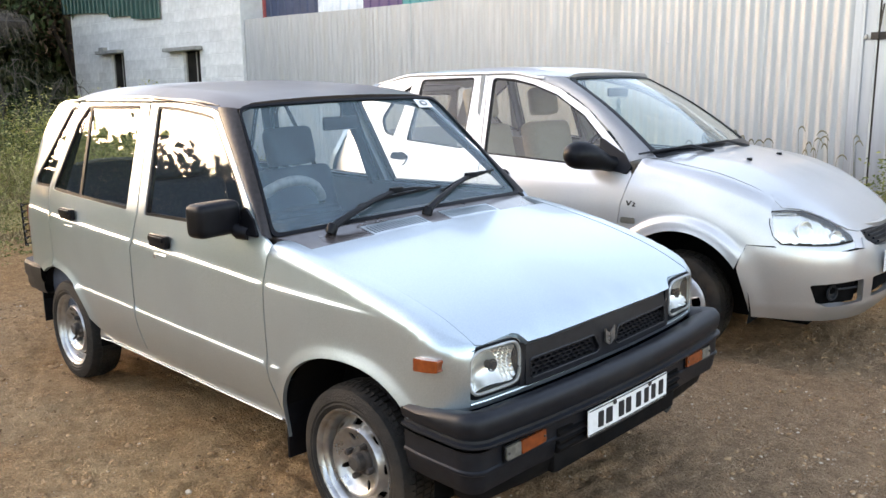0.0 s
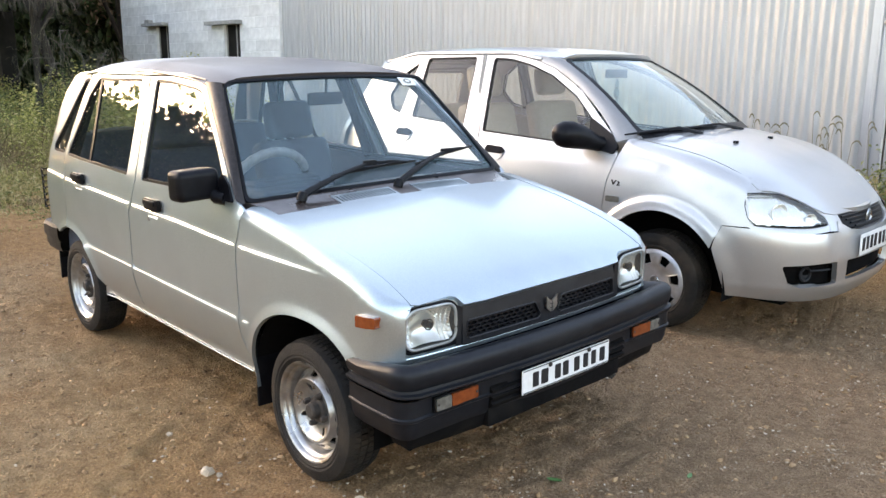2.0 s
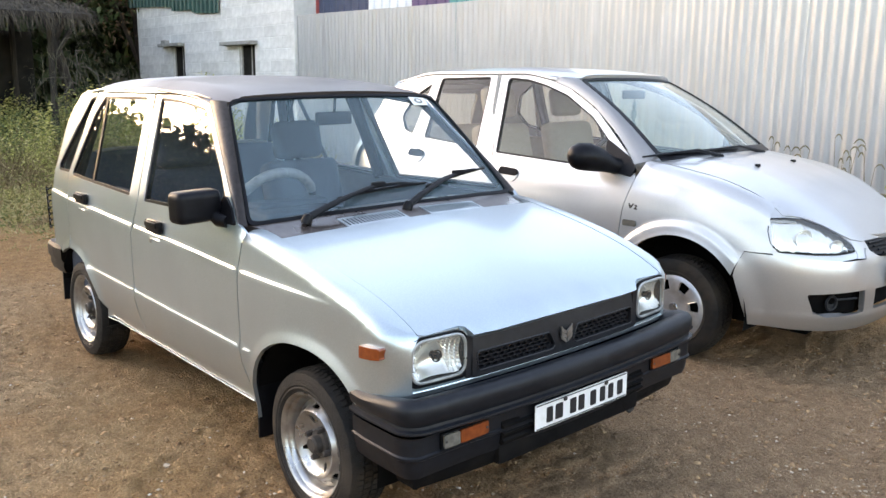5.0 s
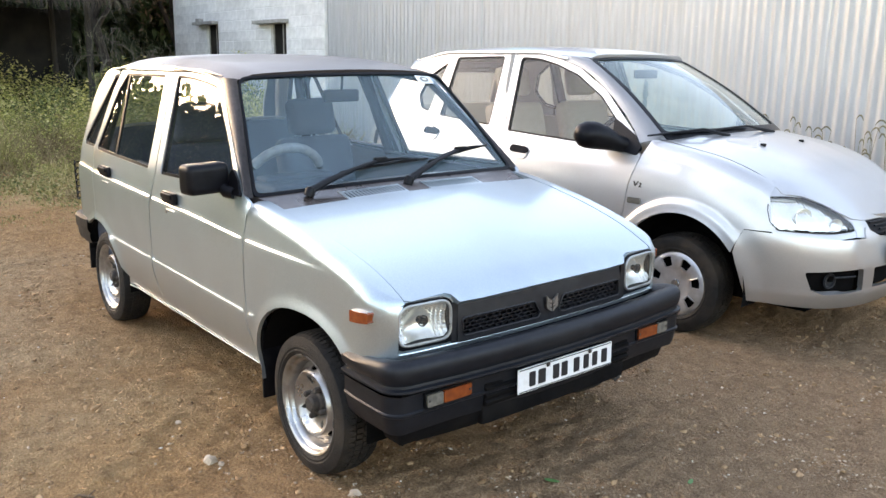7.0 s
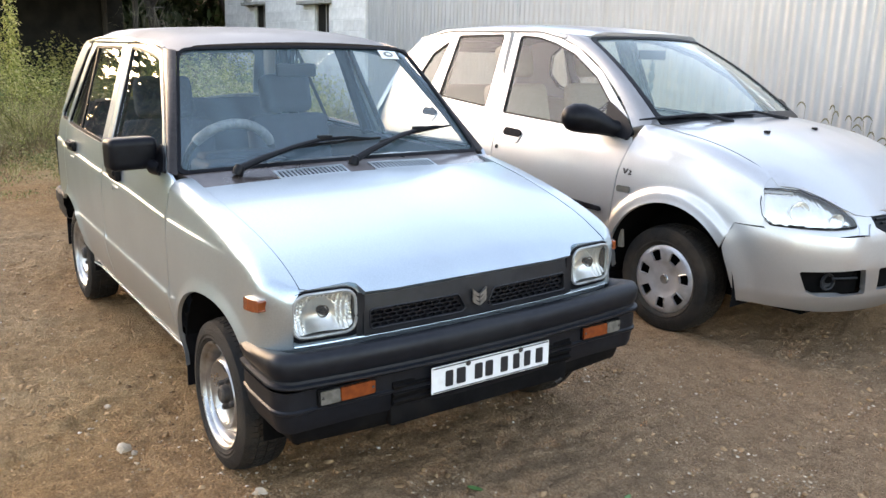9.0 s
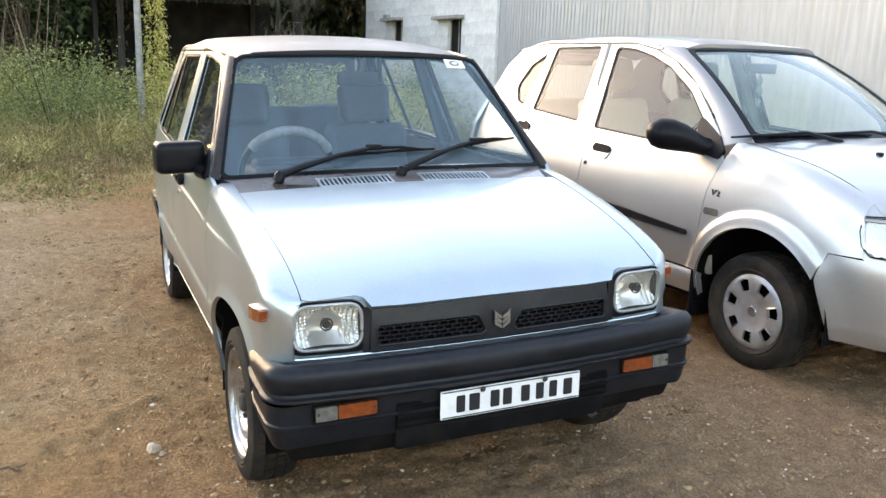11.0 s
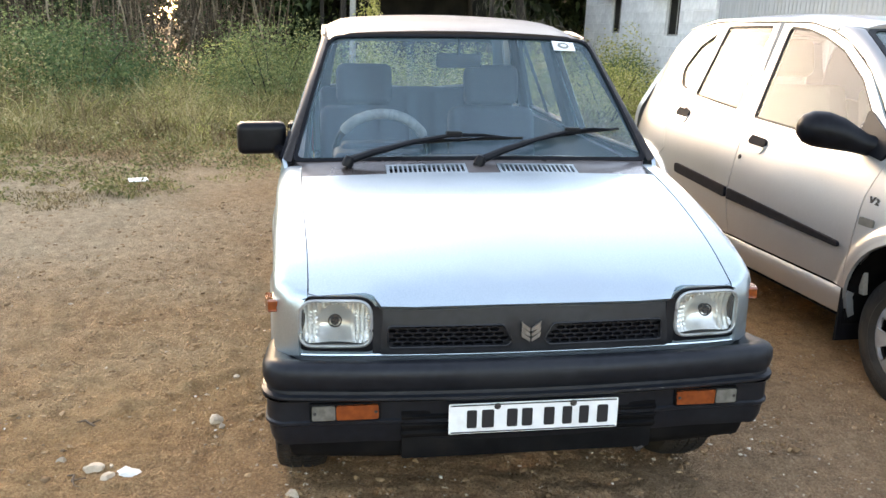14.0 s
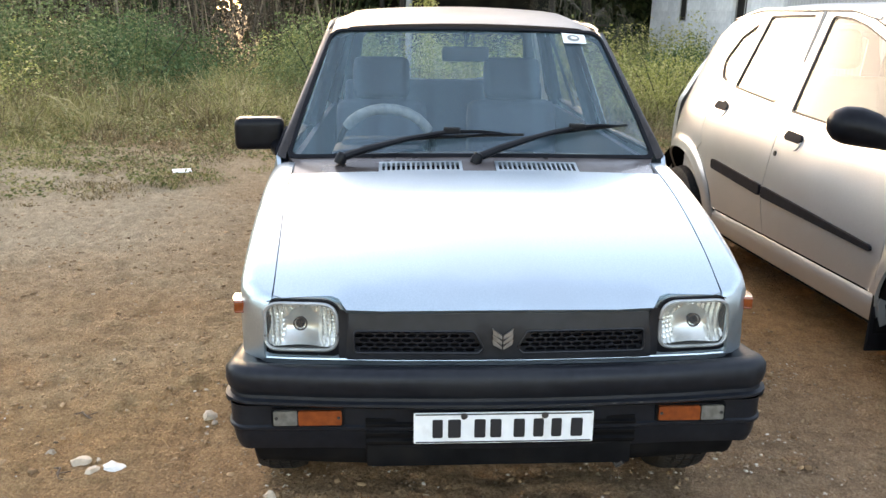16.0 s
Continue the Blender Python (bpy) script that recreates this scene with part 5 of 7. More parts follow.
    for i in range(4):
        z = 0.585 + 0.017 * i
        w = 0.20 + 0.03 * i
        part("grille_slat", tube([i_nose(i_u(w * (j / 6 - 1), z), z) - Vector((0.006, 0, 0)) for j in range(13)], 0.005, 6), PLASTIC, grille)
    part("badge", moved(lathe([(0.026, 0.0), (0.032, -0.006), (0.038, 0.0)], 28), pose(i_nose(0, 0.612).x + 0.004, 0.0, 0.612, 0, 0, 90)), STEEL, car, "round metal badge")
    part("badge_bar", moved(join(box(-0.004, 0.004, -0.004, 0.002, -0.022, 0.014), box(-0.022, 0.022, -0.004, 0.002, 0.012, 0.020)), pose(i_nose(0, 0.612).x + 0.004, 0.0, 0.612, 0, 0, 90)), STEEL, car)
    # bumper
    def uu(y, z):
        return (i_u(y, z), z)
    top = [(-i_ux(1.575, 0.596), 0.596), (-i_ux(1.62, 0.594), 0.594)] + [uu(-y, z) for y, z in ((0.715, 0.592), (0.60, 0.577), (0.50, 0.570), (0.385, 0.573), (0.345, 0.620), (0.27, 0.576), (0.12, 0.563))]
    low_r = [(i_ux(x, z), z) for x, z in ((1.556, 0.55), (1.541, 0.48), (1.556, 0.43), (1.577, 0.36), (1.592, 0.29), (1.594, 0.235))]
    ol = top + [(-u, z) for u, z in top[::-1]] + low_r + [(0.5, 0.215), (0, 0.205), (-0.5, 0.215)] + [(-u, z) for u, z in low_r[::-1]]
    fog = [fillet([(*uu(s * y, z), 0.012) for y, z in ((0.652, 0.412), (0.406, 0.428), (0.379, 0.312), (0.57, 0.298), (0.615, 0.320))]) for s in (-1, 1)]
    low = fillet([(*uu(y, z), 0.012) for y, z in ((-0.329, 0.427), (0.329, 0.427), (0.31, 0.322), (-0.31, 0.322))])

    def skin_n(u, z):
        step = 0.006 * (1 - smooth(abs(z - 0.30), 0.0, 0.02)) - 0.008 * smooth(z, 0.46, 0.475) * (1 - smooth(z, 0.545, 0.56)) * (abs(u) < 0.33)
        p = i_nose(u, z)
        return p + Vector((step, 0, 0))
    bump = part("front_bumper", sheet(ol, skin_n, (1, 0, 0), fog + [low], 0.04, 0.03, [[(-0.9 + 0.06 * i, z) for i in range(31)] for z in (0.27, 0.285, 0.30, 0.315, 0.33)]), PAINT_I, car, "silver painted bumper")
    for q in fog + [low]:
        # black sheets set into the openings as their shade
        part("intake", sheet(grow(q, 0.004), lambda u, z: i_nose(u, z) - Vector((0.045, -0.02 * math.copysign(1, -u) if abs(u) > 0.3 else 0, 0)), (1, 0, 0), (), 0.05, 0), CAVITY, bump)
    for s in (-1, 1):
        p = i_nose(s * abs(i_u(0.54, 0.362)), 0.362)
        part("fog_lamp", moved(lathe([(0.0, 0.012), (0.026, 0.004), (0.030, -0.006), (0.036, -0.008), (0.040, 0.0)], 24), pose(p.x - 0.035, p.y - s * 0.02, 0.362, 0, 0, 70 if s < 0 else 110)), PLASTIC, bump)
        part("intake_bar", tube([i_nose(s * abs(i_u(y, 0.385)), 0.385) - Vector((0.02, 0, 0)) for y in (0.42, 0.48, 0.53)], 0.005, 6), PLASTIC, bump)
    px = 2.072
    plate = part("number_plate", moved(box(-0.004, 0, -0.25, 0.25, -0.055, 0.055, 0.0015), pose(px, 0, 0.495)), PLATE, car, "white number plate with black bars")
    for i in range(8):
        y = -0.205 + 0.058 * i + (0.012 if i > 3 else 0)
        part("plate_bar", moved(box(0, 0.0025, y - 0.018, y + 0.018, -0.034, 0.034, 0.001), pose(px, 0, 0.495)), INK, plate)
    # roof, windscreen, pillars
    def roof(x, y):
        zr = curve(x, (-1.42, 1.30), (-1.25, 1.420), (-0.85, 1.487), (-0.3, 1.500), (0.15, 1.484), (0.44, 1.448), (0.5, 1.43))
        return Vector((x, y, zr - 0.018 * (y / 0.5)**2 - 0.030 * smooth(abs(y), 0.40, 0.54)))
    ol = [(0.36 + 0.075 * (1 - (y / 0.5)**2), y) for y in [0.49 - 0.098 * i for i in range(11)]] + [(0.25, -0.512), (0.0, -0.522), (-0.4, -0.524), (-0.8, -0.518), (-1.10, -0.50)]
    ol += [(-1.32 - 0.04 * (1 - (y / 0.48)**2), y) for y in [-0.46 + 0.092 * i for i in range(11)]] + [(-1.10, 0.50), (-0.8, 0.518), (-0.4, 0.524), (0.0, 0.522), (0.25, 0.512)]
    part("roof", sheet(ol, roof, (0, 0, 1), (), 0.06, 0.02), PAINT_I, car)
    for s in (-1, 1):
        line = []
        for i in range(24):
            x = 0.22 - 1.42 * i / 23
            zt = 1.452 - 0.04 * smooth(x, -0.05, 0.25) - 0.05 * smooth(-x, 0.85, 1.2)
            line.append((x, s * (i_width(x, zt) - 0.004), zt))
        part("roof_rail", tube(line, [0.010] + [0.013] * 19 + [0.011, 0.008, 0.005, 0.002], 8), PAINT_I, car)

    def screen(u, v):
        return Vector((1.022 - 0.665 * v + 0.085 * (1 - u * u), u * (0.645 - 0.150 * v), 0.985 + 0.428 * v + 0.012 * (1 - u * u) + 0.030 * math.sin(v * math.pi)))
    sq = fillet([(-1, 0, 0.05), (1, 0, 0.05), (1, 1, 0.06), (-1, 1, 0.06)])
    part("windscreen", sheet([(u * 0.985, 0.02 + v * 0.96) for u, v in sq], screen, (1, 0, 1), (), 0.1, 0.004), GLASS_IW, car)
    part("windscreen_seal", sheet(sq, lambda u, v: screen(u, v) + Vector((0.004, 0, 0.005)), (1, 0, 1), [[(u * 0.955, 0.07 + v * 0.90) for u, v in sq]], 0.07, 0.02), BLACK, car)
    part("cowl", sheet([(0.96, -0.66), (1.02 , -0.66), (1.12, -0.3), (1.13, 0), (1.12, 0.3), (1.02, 0.66), (0.96, 0.66)], lambda x, y: Vector((x, y, 0.985 - 0.02 * (y / 0.6)**2)), (0, 0, 1), (), 0.1, 0.02), BLACK, car)
    edge = [(0.90, 0.945), (0.925, 0.925), (1.005, 0.865), (1.240, 0.572), (1.360, 0.342), (1.418, 0.152), (1.44, 0.05)]
    for s in (-1, 1):
        verts, faces, k = [], [], 8
        for i in range(21):
            t = i / 20
            z = 0.965 + 0.462 * t
            x0 = curve(z, *edge)
            p0 = Vector((x0, -i_width(x0, z) + 0.003, z))
            p1 = screen(-1, t) + Vector((0.004, -0.003, 0.003))
            pm = (p0 + p1) / 2 + Vector((0.020, -0.014, 0.018))
            for j in range(k):
                q = j / (k - 1)
                p = (1 - q)**2 * p0 + 2 * q * (1 - q) * pm + q * q * p1
                verts.append((p.x, p.y * -s, p.z))
        for i in range(20):
            for j in range(k - 1):
                a = i * k + j
                faces.append((a, a + 1, a + k + 1, a + k))
        bm = bm_from(verts, faces)
        bmesh.ops.solidify(bm, geom=bm.faces[:], thickness=0.008)
        bmesh.ops.recalc_face_normals(bm, faces=bm.faces[:])
        part("front_pillar", bm, PAINT_I, car)
    # mirrors on black sail panels
    side("mirror_sail", fillet([(0.690, 1.098, 0.02), (0.735, 0.930, 0.02), (0.905, 0.905, 0.02), (0.925, 0.945, 0.02), (0.860, 1.010, 0.02)]), (), BLACK, skin(-0.012), 0.05, 0.02, ())
    for s in (-1, 1):
        pts = [(0.810, -0.700, 0.945), (0.785, -0.745, 0.955), (0.765, -0.79, 0.972), (0.740, -0.835, 0.990), (0.715, -0.885, 1.003), (0.695, -0.93, 1.006), (0.678, -0.965, 1.004), (0.668, -0.985, 1.002)]
        mir = part("door_mirror", tube([(x, -s * y, z) for x, y, z in pts], [0.044, 0.044, 0.055, 0.069, 0.076, 0.073, 0.056, 0.022], 18), BLACK, car, "black teardrop door mirror")
        part("mirror_glass", moved(lathe([(0, 0), (0.9, 0), (1, 0.06)], 24), pose(0.640, s * 0.880, 1.003, 0, 0, -90 - s * 20) @ Matrix.Diagonal((0.07, 0.01, 0.06, 1))), CHROME, mir)
    # wipers
    for py, ln in ((0.34, 0.62), (-0.20, 0.40)):
        piv = screen(py / 0.64, -0.03) + Vector((0.02, 0, 0.02))
        end = screen((py - ln) / 0.64 if py > 0 else (py - ln) / 0.64, 0.05) + Vector((0.014, 0, 0.010))
        wp = part("wiper", tube([piv, piv.lerp(end, 0.5) + Vector((0.02, 0, 0.03)), end], [0.012, 0.008, 0.006], 8), BLACK, car, "black wiper")
        part("wiper_blade", tube([screen((py - ln - 0.15) / 0.64, 0.045) + Vector((0.012, 0, 0.008)), end, screen((py - ln + 0.35) / 0.64, 0.04) + Vector((0.012, 0, 0.008))], [0.005, 0.008, 0.005], 6), BLACK, wp)
    # tail
    def tail(y, z):
        x = curve(z, (0.25, -1.62), (0.50, -1.66), (0.80, -1.64), (1.00, -1.55), (1.25, -1.42), (1.40, -1.32))
        return Vector((x + 0.10 * abs(y / 0.72)**3, y, z))
    win = fillet([(-0.52, 0.99, 0.05), (0.52, 0.99, 0.05), (0.44, 1.33, 0.06), (-0.44, 1.33, 0.06)])
    part("tailgate", sheet([(-0.70, 0.30), (0.70, 0.30), (0.70, 0.90), (0.62, 1.10), (0.46, 1.40), (-0.46, 1.40), (-0.62, 1.10), (-0.70, 0.90)], tail, (-1, 0, 0), [win], 0.08, 0.03), PAINT_I, car)
    part("rear_window", sheet(grow(win, -0.003), lambda y, z: tail(y, z) + Vector((0.006, 0, 0)), (-1, 0, 0), (), 0.1, 0.004), GLASS_I, car)
    # underneath
    part("underbody", join(box(-1.55, 0.86, -0.60, 0.60, 0.160, 0.38), box(-0.72, 0.87, -0.74, 0.74, 0.215, 0.36), box(0.84, 1.80, -0.50, 0.50, 0.175, 0.62), box(1.60, 1.86, -0.5, 0.5, 0.25, 0.5)), CAVITY, car)
    for cx, rx in ((1.232, 0.375), (-1.165, 0.44)):
        for s in (-1, 1):
            verts = []
            for i in range(19):
                a = radians(-10 + 200 * i / 18)
                verts += [(cx + rx * math.cos(a), s * y, 0.27 + 0.38 * math.sin(a)) for y in (0.45, 0.775)]
            part("wheel_housing", bm_from(verts, [(2 * i, 2 * i + 1, 2 * i + 3, 2 * i + 2) for i in range(18)] + [tuple(range(0, 38, 2))]), CAVITY, car)
    for s in (-1, 1):
        part("wheel_housing", box(0.862, 0.872, s * 0.66 - 0.11, s * 0.66 + 0.11, 0.22, 0.58, 0.002), CAVITY, car)
        part("mud_flap", box(0.845, 0.857, s * 0.70 - 0.09, s * 0.70 + 0.09, 0.125, 0.40, 0.004), BLACK, car, "black rubber mud flap")
    # cabin
    side("door_trim", [(-1.25, 0.34), (0.90, 0.34), (0.88, 0.90), (-1.25, 1.0)], (), SEAT_B, lambda x, z: Vector((x, -i_width(max(-1.2, min(x, 1.1)), min(z, 0.95)) + 0.06, z)), 0.2, 0.02, ())
    part("roof_lining", sheet([(0.30, -0.48), (0.30, 0.48), (-1.2, 0.48), (-1.2, -0.48)], lambda x, y: roof(x, y) - Vector((0, 0, 0.035)), (0, 0, -1), (), 0.15, 0), LINING, car)
    part("dashboard", join(box(0.62, 1.04, -0.64, 0.64, 0.62, 0.955, 0.06, 3), box(0.60, 0.80, -0.52, -0.16, 0.90, 1.0, 0.04, 3)), DASH_B, car)
    for y in (-0.36, 0.36):
        seat = part("front_seat", box(-0.25, 0.30, y - 0.25, y + 0.25, 0.42, 0.60, 0.06, 3), SEAT_B, car)
        part("seat_back", moved(box(-0.07, 0.07, -0.245, 0.245, -0.04, 0.56, 0.065, 3), pose(-0.25, y, 0.58, 0, -14, 0)), SEAT_B, seat)
        part("headrest", moved(box(-0.05, 0.05, -0.14, 0.14, 0.60, 0.80, 0.05, 3), pose(-0.25, y, 0.58, 0, -12, 0)), SEAT_B, seat)
    bench = part("rear_seat", box(-1.05, -0.55, -0.62, 0.62, 0.42, 0.60, 0.06, 3), SEAT_B, car)
    part("seat_back", moved(box(-0.07, 0.07, -0.62, 0.62, -0.02, 0.52, 0.06, 3), pose(-1.08, 0, 0.58, 0, -18, 0)), SEAT_B, bench)
    for s in (-1, 1):
        part("middle_pillar", tube([(-0.17, s * 0.68, 0.95), (-0.25, s * 0.49, 1.44)], 0.035, 8), LINING, car)
        part("rear_pillar", tube([(-0.79, s * 0.66, 1.0), (-0.80, s * 0.49, 1.43)], 0.022, 8), DASH_D, car)
    tilt = pose(0.46, -0.36, 0.93, 0, -62, 0)
    ring = [Vector((0.185 * math.cos(2 * math.pi * i / 36), 0.185 * math.sin(2 * math.pi * i / 36), 0)) for i in range(37)]
    wheel = part("steering_wheel", moved(tube(ring, 0.015, 10, False), tilt), DASH_D, car)
    part("steering_hub", moved(lathe([(0, 0.02), (0.07, 0.012), (0.075, -0.03)], 20), tilt @ pose(0, 0, -0.02, 90)), DASH_D, wheel)
    part("rear_view_mirror", box(0.40, 0.42, -0.11, 0.13, 1.30, 1.355, 0.012), BLACK, car)
    charm = part("hanging_charm", tube([(0.415, 0.01, 1.30), (0.415, 0.012, 1.16)], 0.003, 6), INK, car, "pale charm hanging from the mirror")
    for z, r in ((1.26, 0.026), (1.205, 0.032), (1.145, 0.026)):
        bm = bmesh.new()
        bmesh.ops.create_icosphere(bm, subdivisions=2, radius=r)
        bm.transform(Matrix.Translation((0.415, 0.011, z)) @ Matrix.Diagonal((0.5, 0.8, 1.1, 1)))
        part("charm_bead", bm, DASH_B, charm)
    for x, y in ((1.2, -1), (1.2, 1), (-1.2, -1), (-1.2, 1)):
        trimmed_wheel(car, pose(x, y * (0.672 if x > 0 else 0.700), 0.241, 0, 40 if x > 0 else 10, 0 if y < 0 else 180))
    return car


def trimmed_wheel(car, m):
    """A tyre with a plastic wheel trim that has seven windows; its outer face looks to -y."""
    w = part("wheel", moved(lathe([(0.03, 0.02), (0.15, 0.03), (0.168, 0.06), (0.170, 0.0), (0.15, -0.02), (0.03, -0.02)], 40), m), CAVITY, car)
    tyre(w, m, 0.270, 0.170, 0.172)
    holes = []
    for i in range(7):
        a = 2 * math.pi * i / 7
        holes.append(fillet([(p * math.cos(a) - q * math.sin(a), p * math.sin(a) + q * math.cos(a), 0.006) for p, q in ((0.094, -0.021), (0.094, 0.021), (0.147, 0.031), (0.152, 0.0), (0.147, -0.031))], 3))

    def disc(u, v):
        r = math.hypot(u, v)
        return Vector((u, -curve(r, (0, 0.066), (0.03, 0.068), (0.07, 0.070), (0.10, 0.078), (0.14, 0.080), (0.165, 0.076), (0.178, 0.066)), v))
    trim = part("wheel_trim", moved(sheet(arc(0, 0, 0.178, 0.178, 0, 352.5, 47), disc, (0, -1, 0), holes, 0.015, 0.012, [arc(0, 0, q, q, 0, 360, 40) for q in (0.03, 0.07, 0.09, 0.165)]), m), HUBCAP, w, "grey plastic wheel trim")
    for i in range(7):
        a = 2 * math.pi * i / 7
        part("trim_lip", moved(tube([(p * math.cos(a) - q * math.sin(a), disc(p, q).y - 0.001, p * math.sin(a) + q * math.cos(a)) for p, q in ((0.098, 0.0185), (0.120, 0.0225), (0.146, 0.0265))], 0.0035, 6), m), STEEL, trim)
    part("centre_cap", moved(lathe([(0, -0.072), (0.022, -0.073), (0.026, -0.068), (0.028, -0.060)], 24), m), STEEL, w)
    return w


round_hatchback()

# ---------------- yard: ground, fence, building ----------------
def soil(name, a, b, c, d):
    """Earth: fine grit, broad stains, pale dust and clods by noise at three sizes."""
    m = bpy.data.materials.new(name)
    m.use_nodes = True
    n, k = m.node_tree.nodes, m.node_tree.links
    p = n["Principled BSDF"]
    co = n.new("ShaderNodeTexCoord")

    def tex(s, det, rough=0.6):
        t = n.new("ShaderNodeTexNoise")
        t.inputs["Scale"].default_value, t.inputs["Detail"].default_value, t.inputs["Roughness"].default_value = s, det, rough
        k.new(co.outputs["Object"], t.inputs["Vector"])
        return t.outputs["Fac"]

    def mix(fac, lo, hi, c0, c1):
        r = n.new("ShaderNodeMapRange")
        r.inputs["From Min"].default_value, r.inputs["From Max"].default_value = lo, hi
        k.new(fac, r.inputs["Value"])
        x = n.new("ShaderNodeMixRGB")
        k.new(r.outputs[0], x.inputs["Fac"])
        for s, v in (("Color1", c0), ("Color2", c1)):
            if isinstance(v, tuple):
                x.inputs[s].default_value = (*v, 1)
            else:
                k.new(v, x.inputs[s])
        return x.outputs[0]
    fine, broad, mid = tex(110, 8, 0.75), tex(0.42, 5), tex(13, 10, 0.78)
    col = mix(fine, 0.38, 0.62, a, b)
    col = mix(broad, 0.50, 0.66, col, mix(fine, 0.36, 0.66, c, d))
    # a pale, dusty stretch at the yard's rim
    far, sub_v = n.new("ShaderNodeVectorMath"), n.new("ShaderNodeMath")
    far.operation, far.inputs[1].default_value = "DISTANCE", (-2.6, -3.4, 0.0)
    k.new(co.outputs["Object"], far.inputs[0])
    sub_v.operation, sub_v.inputs[1].default_value = "MULTIPLY_ADD", -4.0
    k.new(broad, sub_v.inputs[0]), k.new(far.outputs["Value"], sub_v.inputs[2])
    col = mix(sub_v.outputs[0], 1.6, -0.6, col, mix(fine, 0.36, 0.66, (0.38, 0.270, 0.165), (0.62, 0.475, 0.315)))
    # a greyer, gravelly stretch before and between the cars
    near, sub_g = n.new("ShaderNodeVectorMath"), n.new("ShaderNodeMath")
    near.operation, near.inputs[1].default_value = "DISTANCE", (2.5, 1.1, 0.0)
    k.new(co.outputs["Object"], near.inputs[0])
    sub_g.operation, sub_g.inputs[1].default_value = "MULTIPLY_ADD", -1.6
    k.new(broad, sub_g.inputs[0]), k.new(near.outputs["Value"], sub_g.inputs[2])
    col = mix(sub_g.outputs[0], 1.9, 0.6, col, mix(fine, 0.36, 0.66, (0.262, 0.162, 0.094), (0.490, 0.328, 0.200)))
    dark = n.new("ShaderNodeMixRGB")
    dark.blend_type = "MULTIPLY"
    dark.inputs["Fac"].default_value = 1.0
    k.new(col, dark.inputs["Color1"])
    k.new(mix(mid, 0.34, 0.62, (0.66, 0.63, 0.60), (1.15, 1.15, 1.14)), dark.inputs["Color2"])
    vo = n.new("ShaderNodeTexVoronoi")
    vo.inputs["Scale"].default_value = 70
    k.new(co.outputs["Object"], vo.inputs["Vector"])
    grit = mix(vo.outputs["Distance"], 0.10, 0.22, (0.30, 0.25, 0.20), (0.0, 0.0, 0.0))
    pick = n.new("ShaderNodeSeparateColor")
    k.new(vo.outputs["Color"], pick.inputs[0])
    sel = mix(pick.outputs[0], 0.72, 0.90, (0.0, 0.0, 0.0), grit)
    add = n.new("ShaderNodeMixRGB")
    add.blend_type = "LIGHTEN"
    add.inputs["Fac"].default_value = 1.0
    k.new(dark.outputs[0], add.inputs["Color1"])
    k.new(sel, add.inputs["Color2"])
    k.new(add.outputs[0], p.inputs["Base Color"])
    p.inputs["Roughness"].default_value = 0.93
    p.inputs["Specular IOR Level"].default_value = 0.2
    lay, streak, high = n.new("ShaderNodeMapping"), n.new("ShaderNodeTexNoise"), n.new("ShaderNodeMath")
    lay.vector_type = "TEXTURE"
    lay.inputs["Rotation"].default_value, lay.inputs["Scale"].default_value = (0, 0, math.radians(156)), (0.30, 0.030, 0.1)
    k.new(co.outputs["Object"], lay.inputs["Vector"]), k.new(lay.outputs[0], streak.inputs["Vector"])
    streak.inputs["Scale"].default_value, streak.inputs["Detail"].default_value, streak.inputs["Roughness"].default_value = 1.0, 5, 0.6
    high.operation, high.inputs[1].default_value = "MULTIPLY_ADD", 0.5
    k.new(streak.outputs["Fac"], high.inputs[0]), k.new(mid, high.inputs[2])
    b1, b2 = n.new("ShaderNodeBump"), n.new("ShaderNodeBump")
    b1.inputs["Strength"].default_value, b1.inputs["Distance"].default_value = 1.0, 0.040
    b2.inputs["Strength"].default_value, b2.inputs["Distance"].default_value = 1.0, 0.016
    k.new(high.outputs[0], b1.inputs["Height"]), k.new(fine, b2.inputs["Height"])
    crumb, b3 = n.new("ShaderNodeTexVoronoi"), n.new("ShaderNodeBump")
    crumb.inputs["Scale"].default_value, crumb.inputs["Randomness"].default_value = 85, 1.0
    k.new(co.outputs["Object"], crumb.inputs["Vector"])
    b3.invert = True
    b3.inputs["Strength"].default_value, b3.inputs["Distance"].default_value = 0.8, 0.007
    k.new(crumb.outputs["Distance"], b3.inputs["Height"])
    k.new(b1.outputs[0], b2.inputs["Normal"]), k.new(b2.outputs[0], b3.inputs["Normal"]), k.new(b3.outputs[0], p.inputs["Normal"])
    return m


SOIL = soil("brown gravel earth", (0.295, 0.160, 0.072), (0.515, 0.300, 0.140), (0.345, 0.208, 0.102), (0.590, 0.395, 0.205))
SHEETING = mat("galvanised sheet", (0.375, 0.388, 0.398), (0.445, 0.458, 0.468), 3, (0.40, 0.52), 0.4, 0, 0.03, 30, (0.40, 0.395, 0.375), 0.9, 0.5, 0.75, stretch=(6, 1, 0.6))
GATE_SHEET = mat("blue-grey sheet", (0.36, 0.385, 0.42), (0.43, 0.455, 0.49), 3, (0.34, 0.48), 0.6, 0, 0.03, 30, (0.40, 0.41, 0.42), 0.9, 0.5, 0.75, stretch=(6, 1, 0.6))
WHITEWASH = mat("whitewashed block", (0.58, 0.58, 0.57), (0.70, 0.70, 0.69), 9, (0.85, 0.95), 0, 0, 0.35, 60, (0.50, 0.50, 0.495), 1.3, 0.5, 0.75, 0.09)
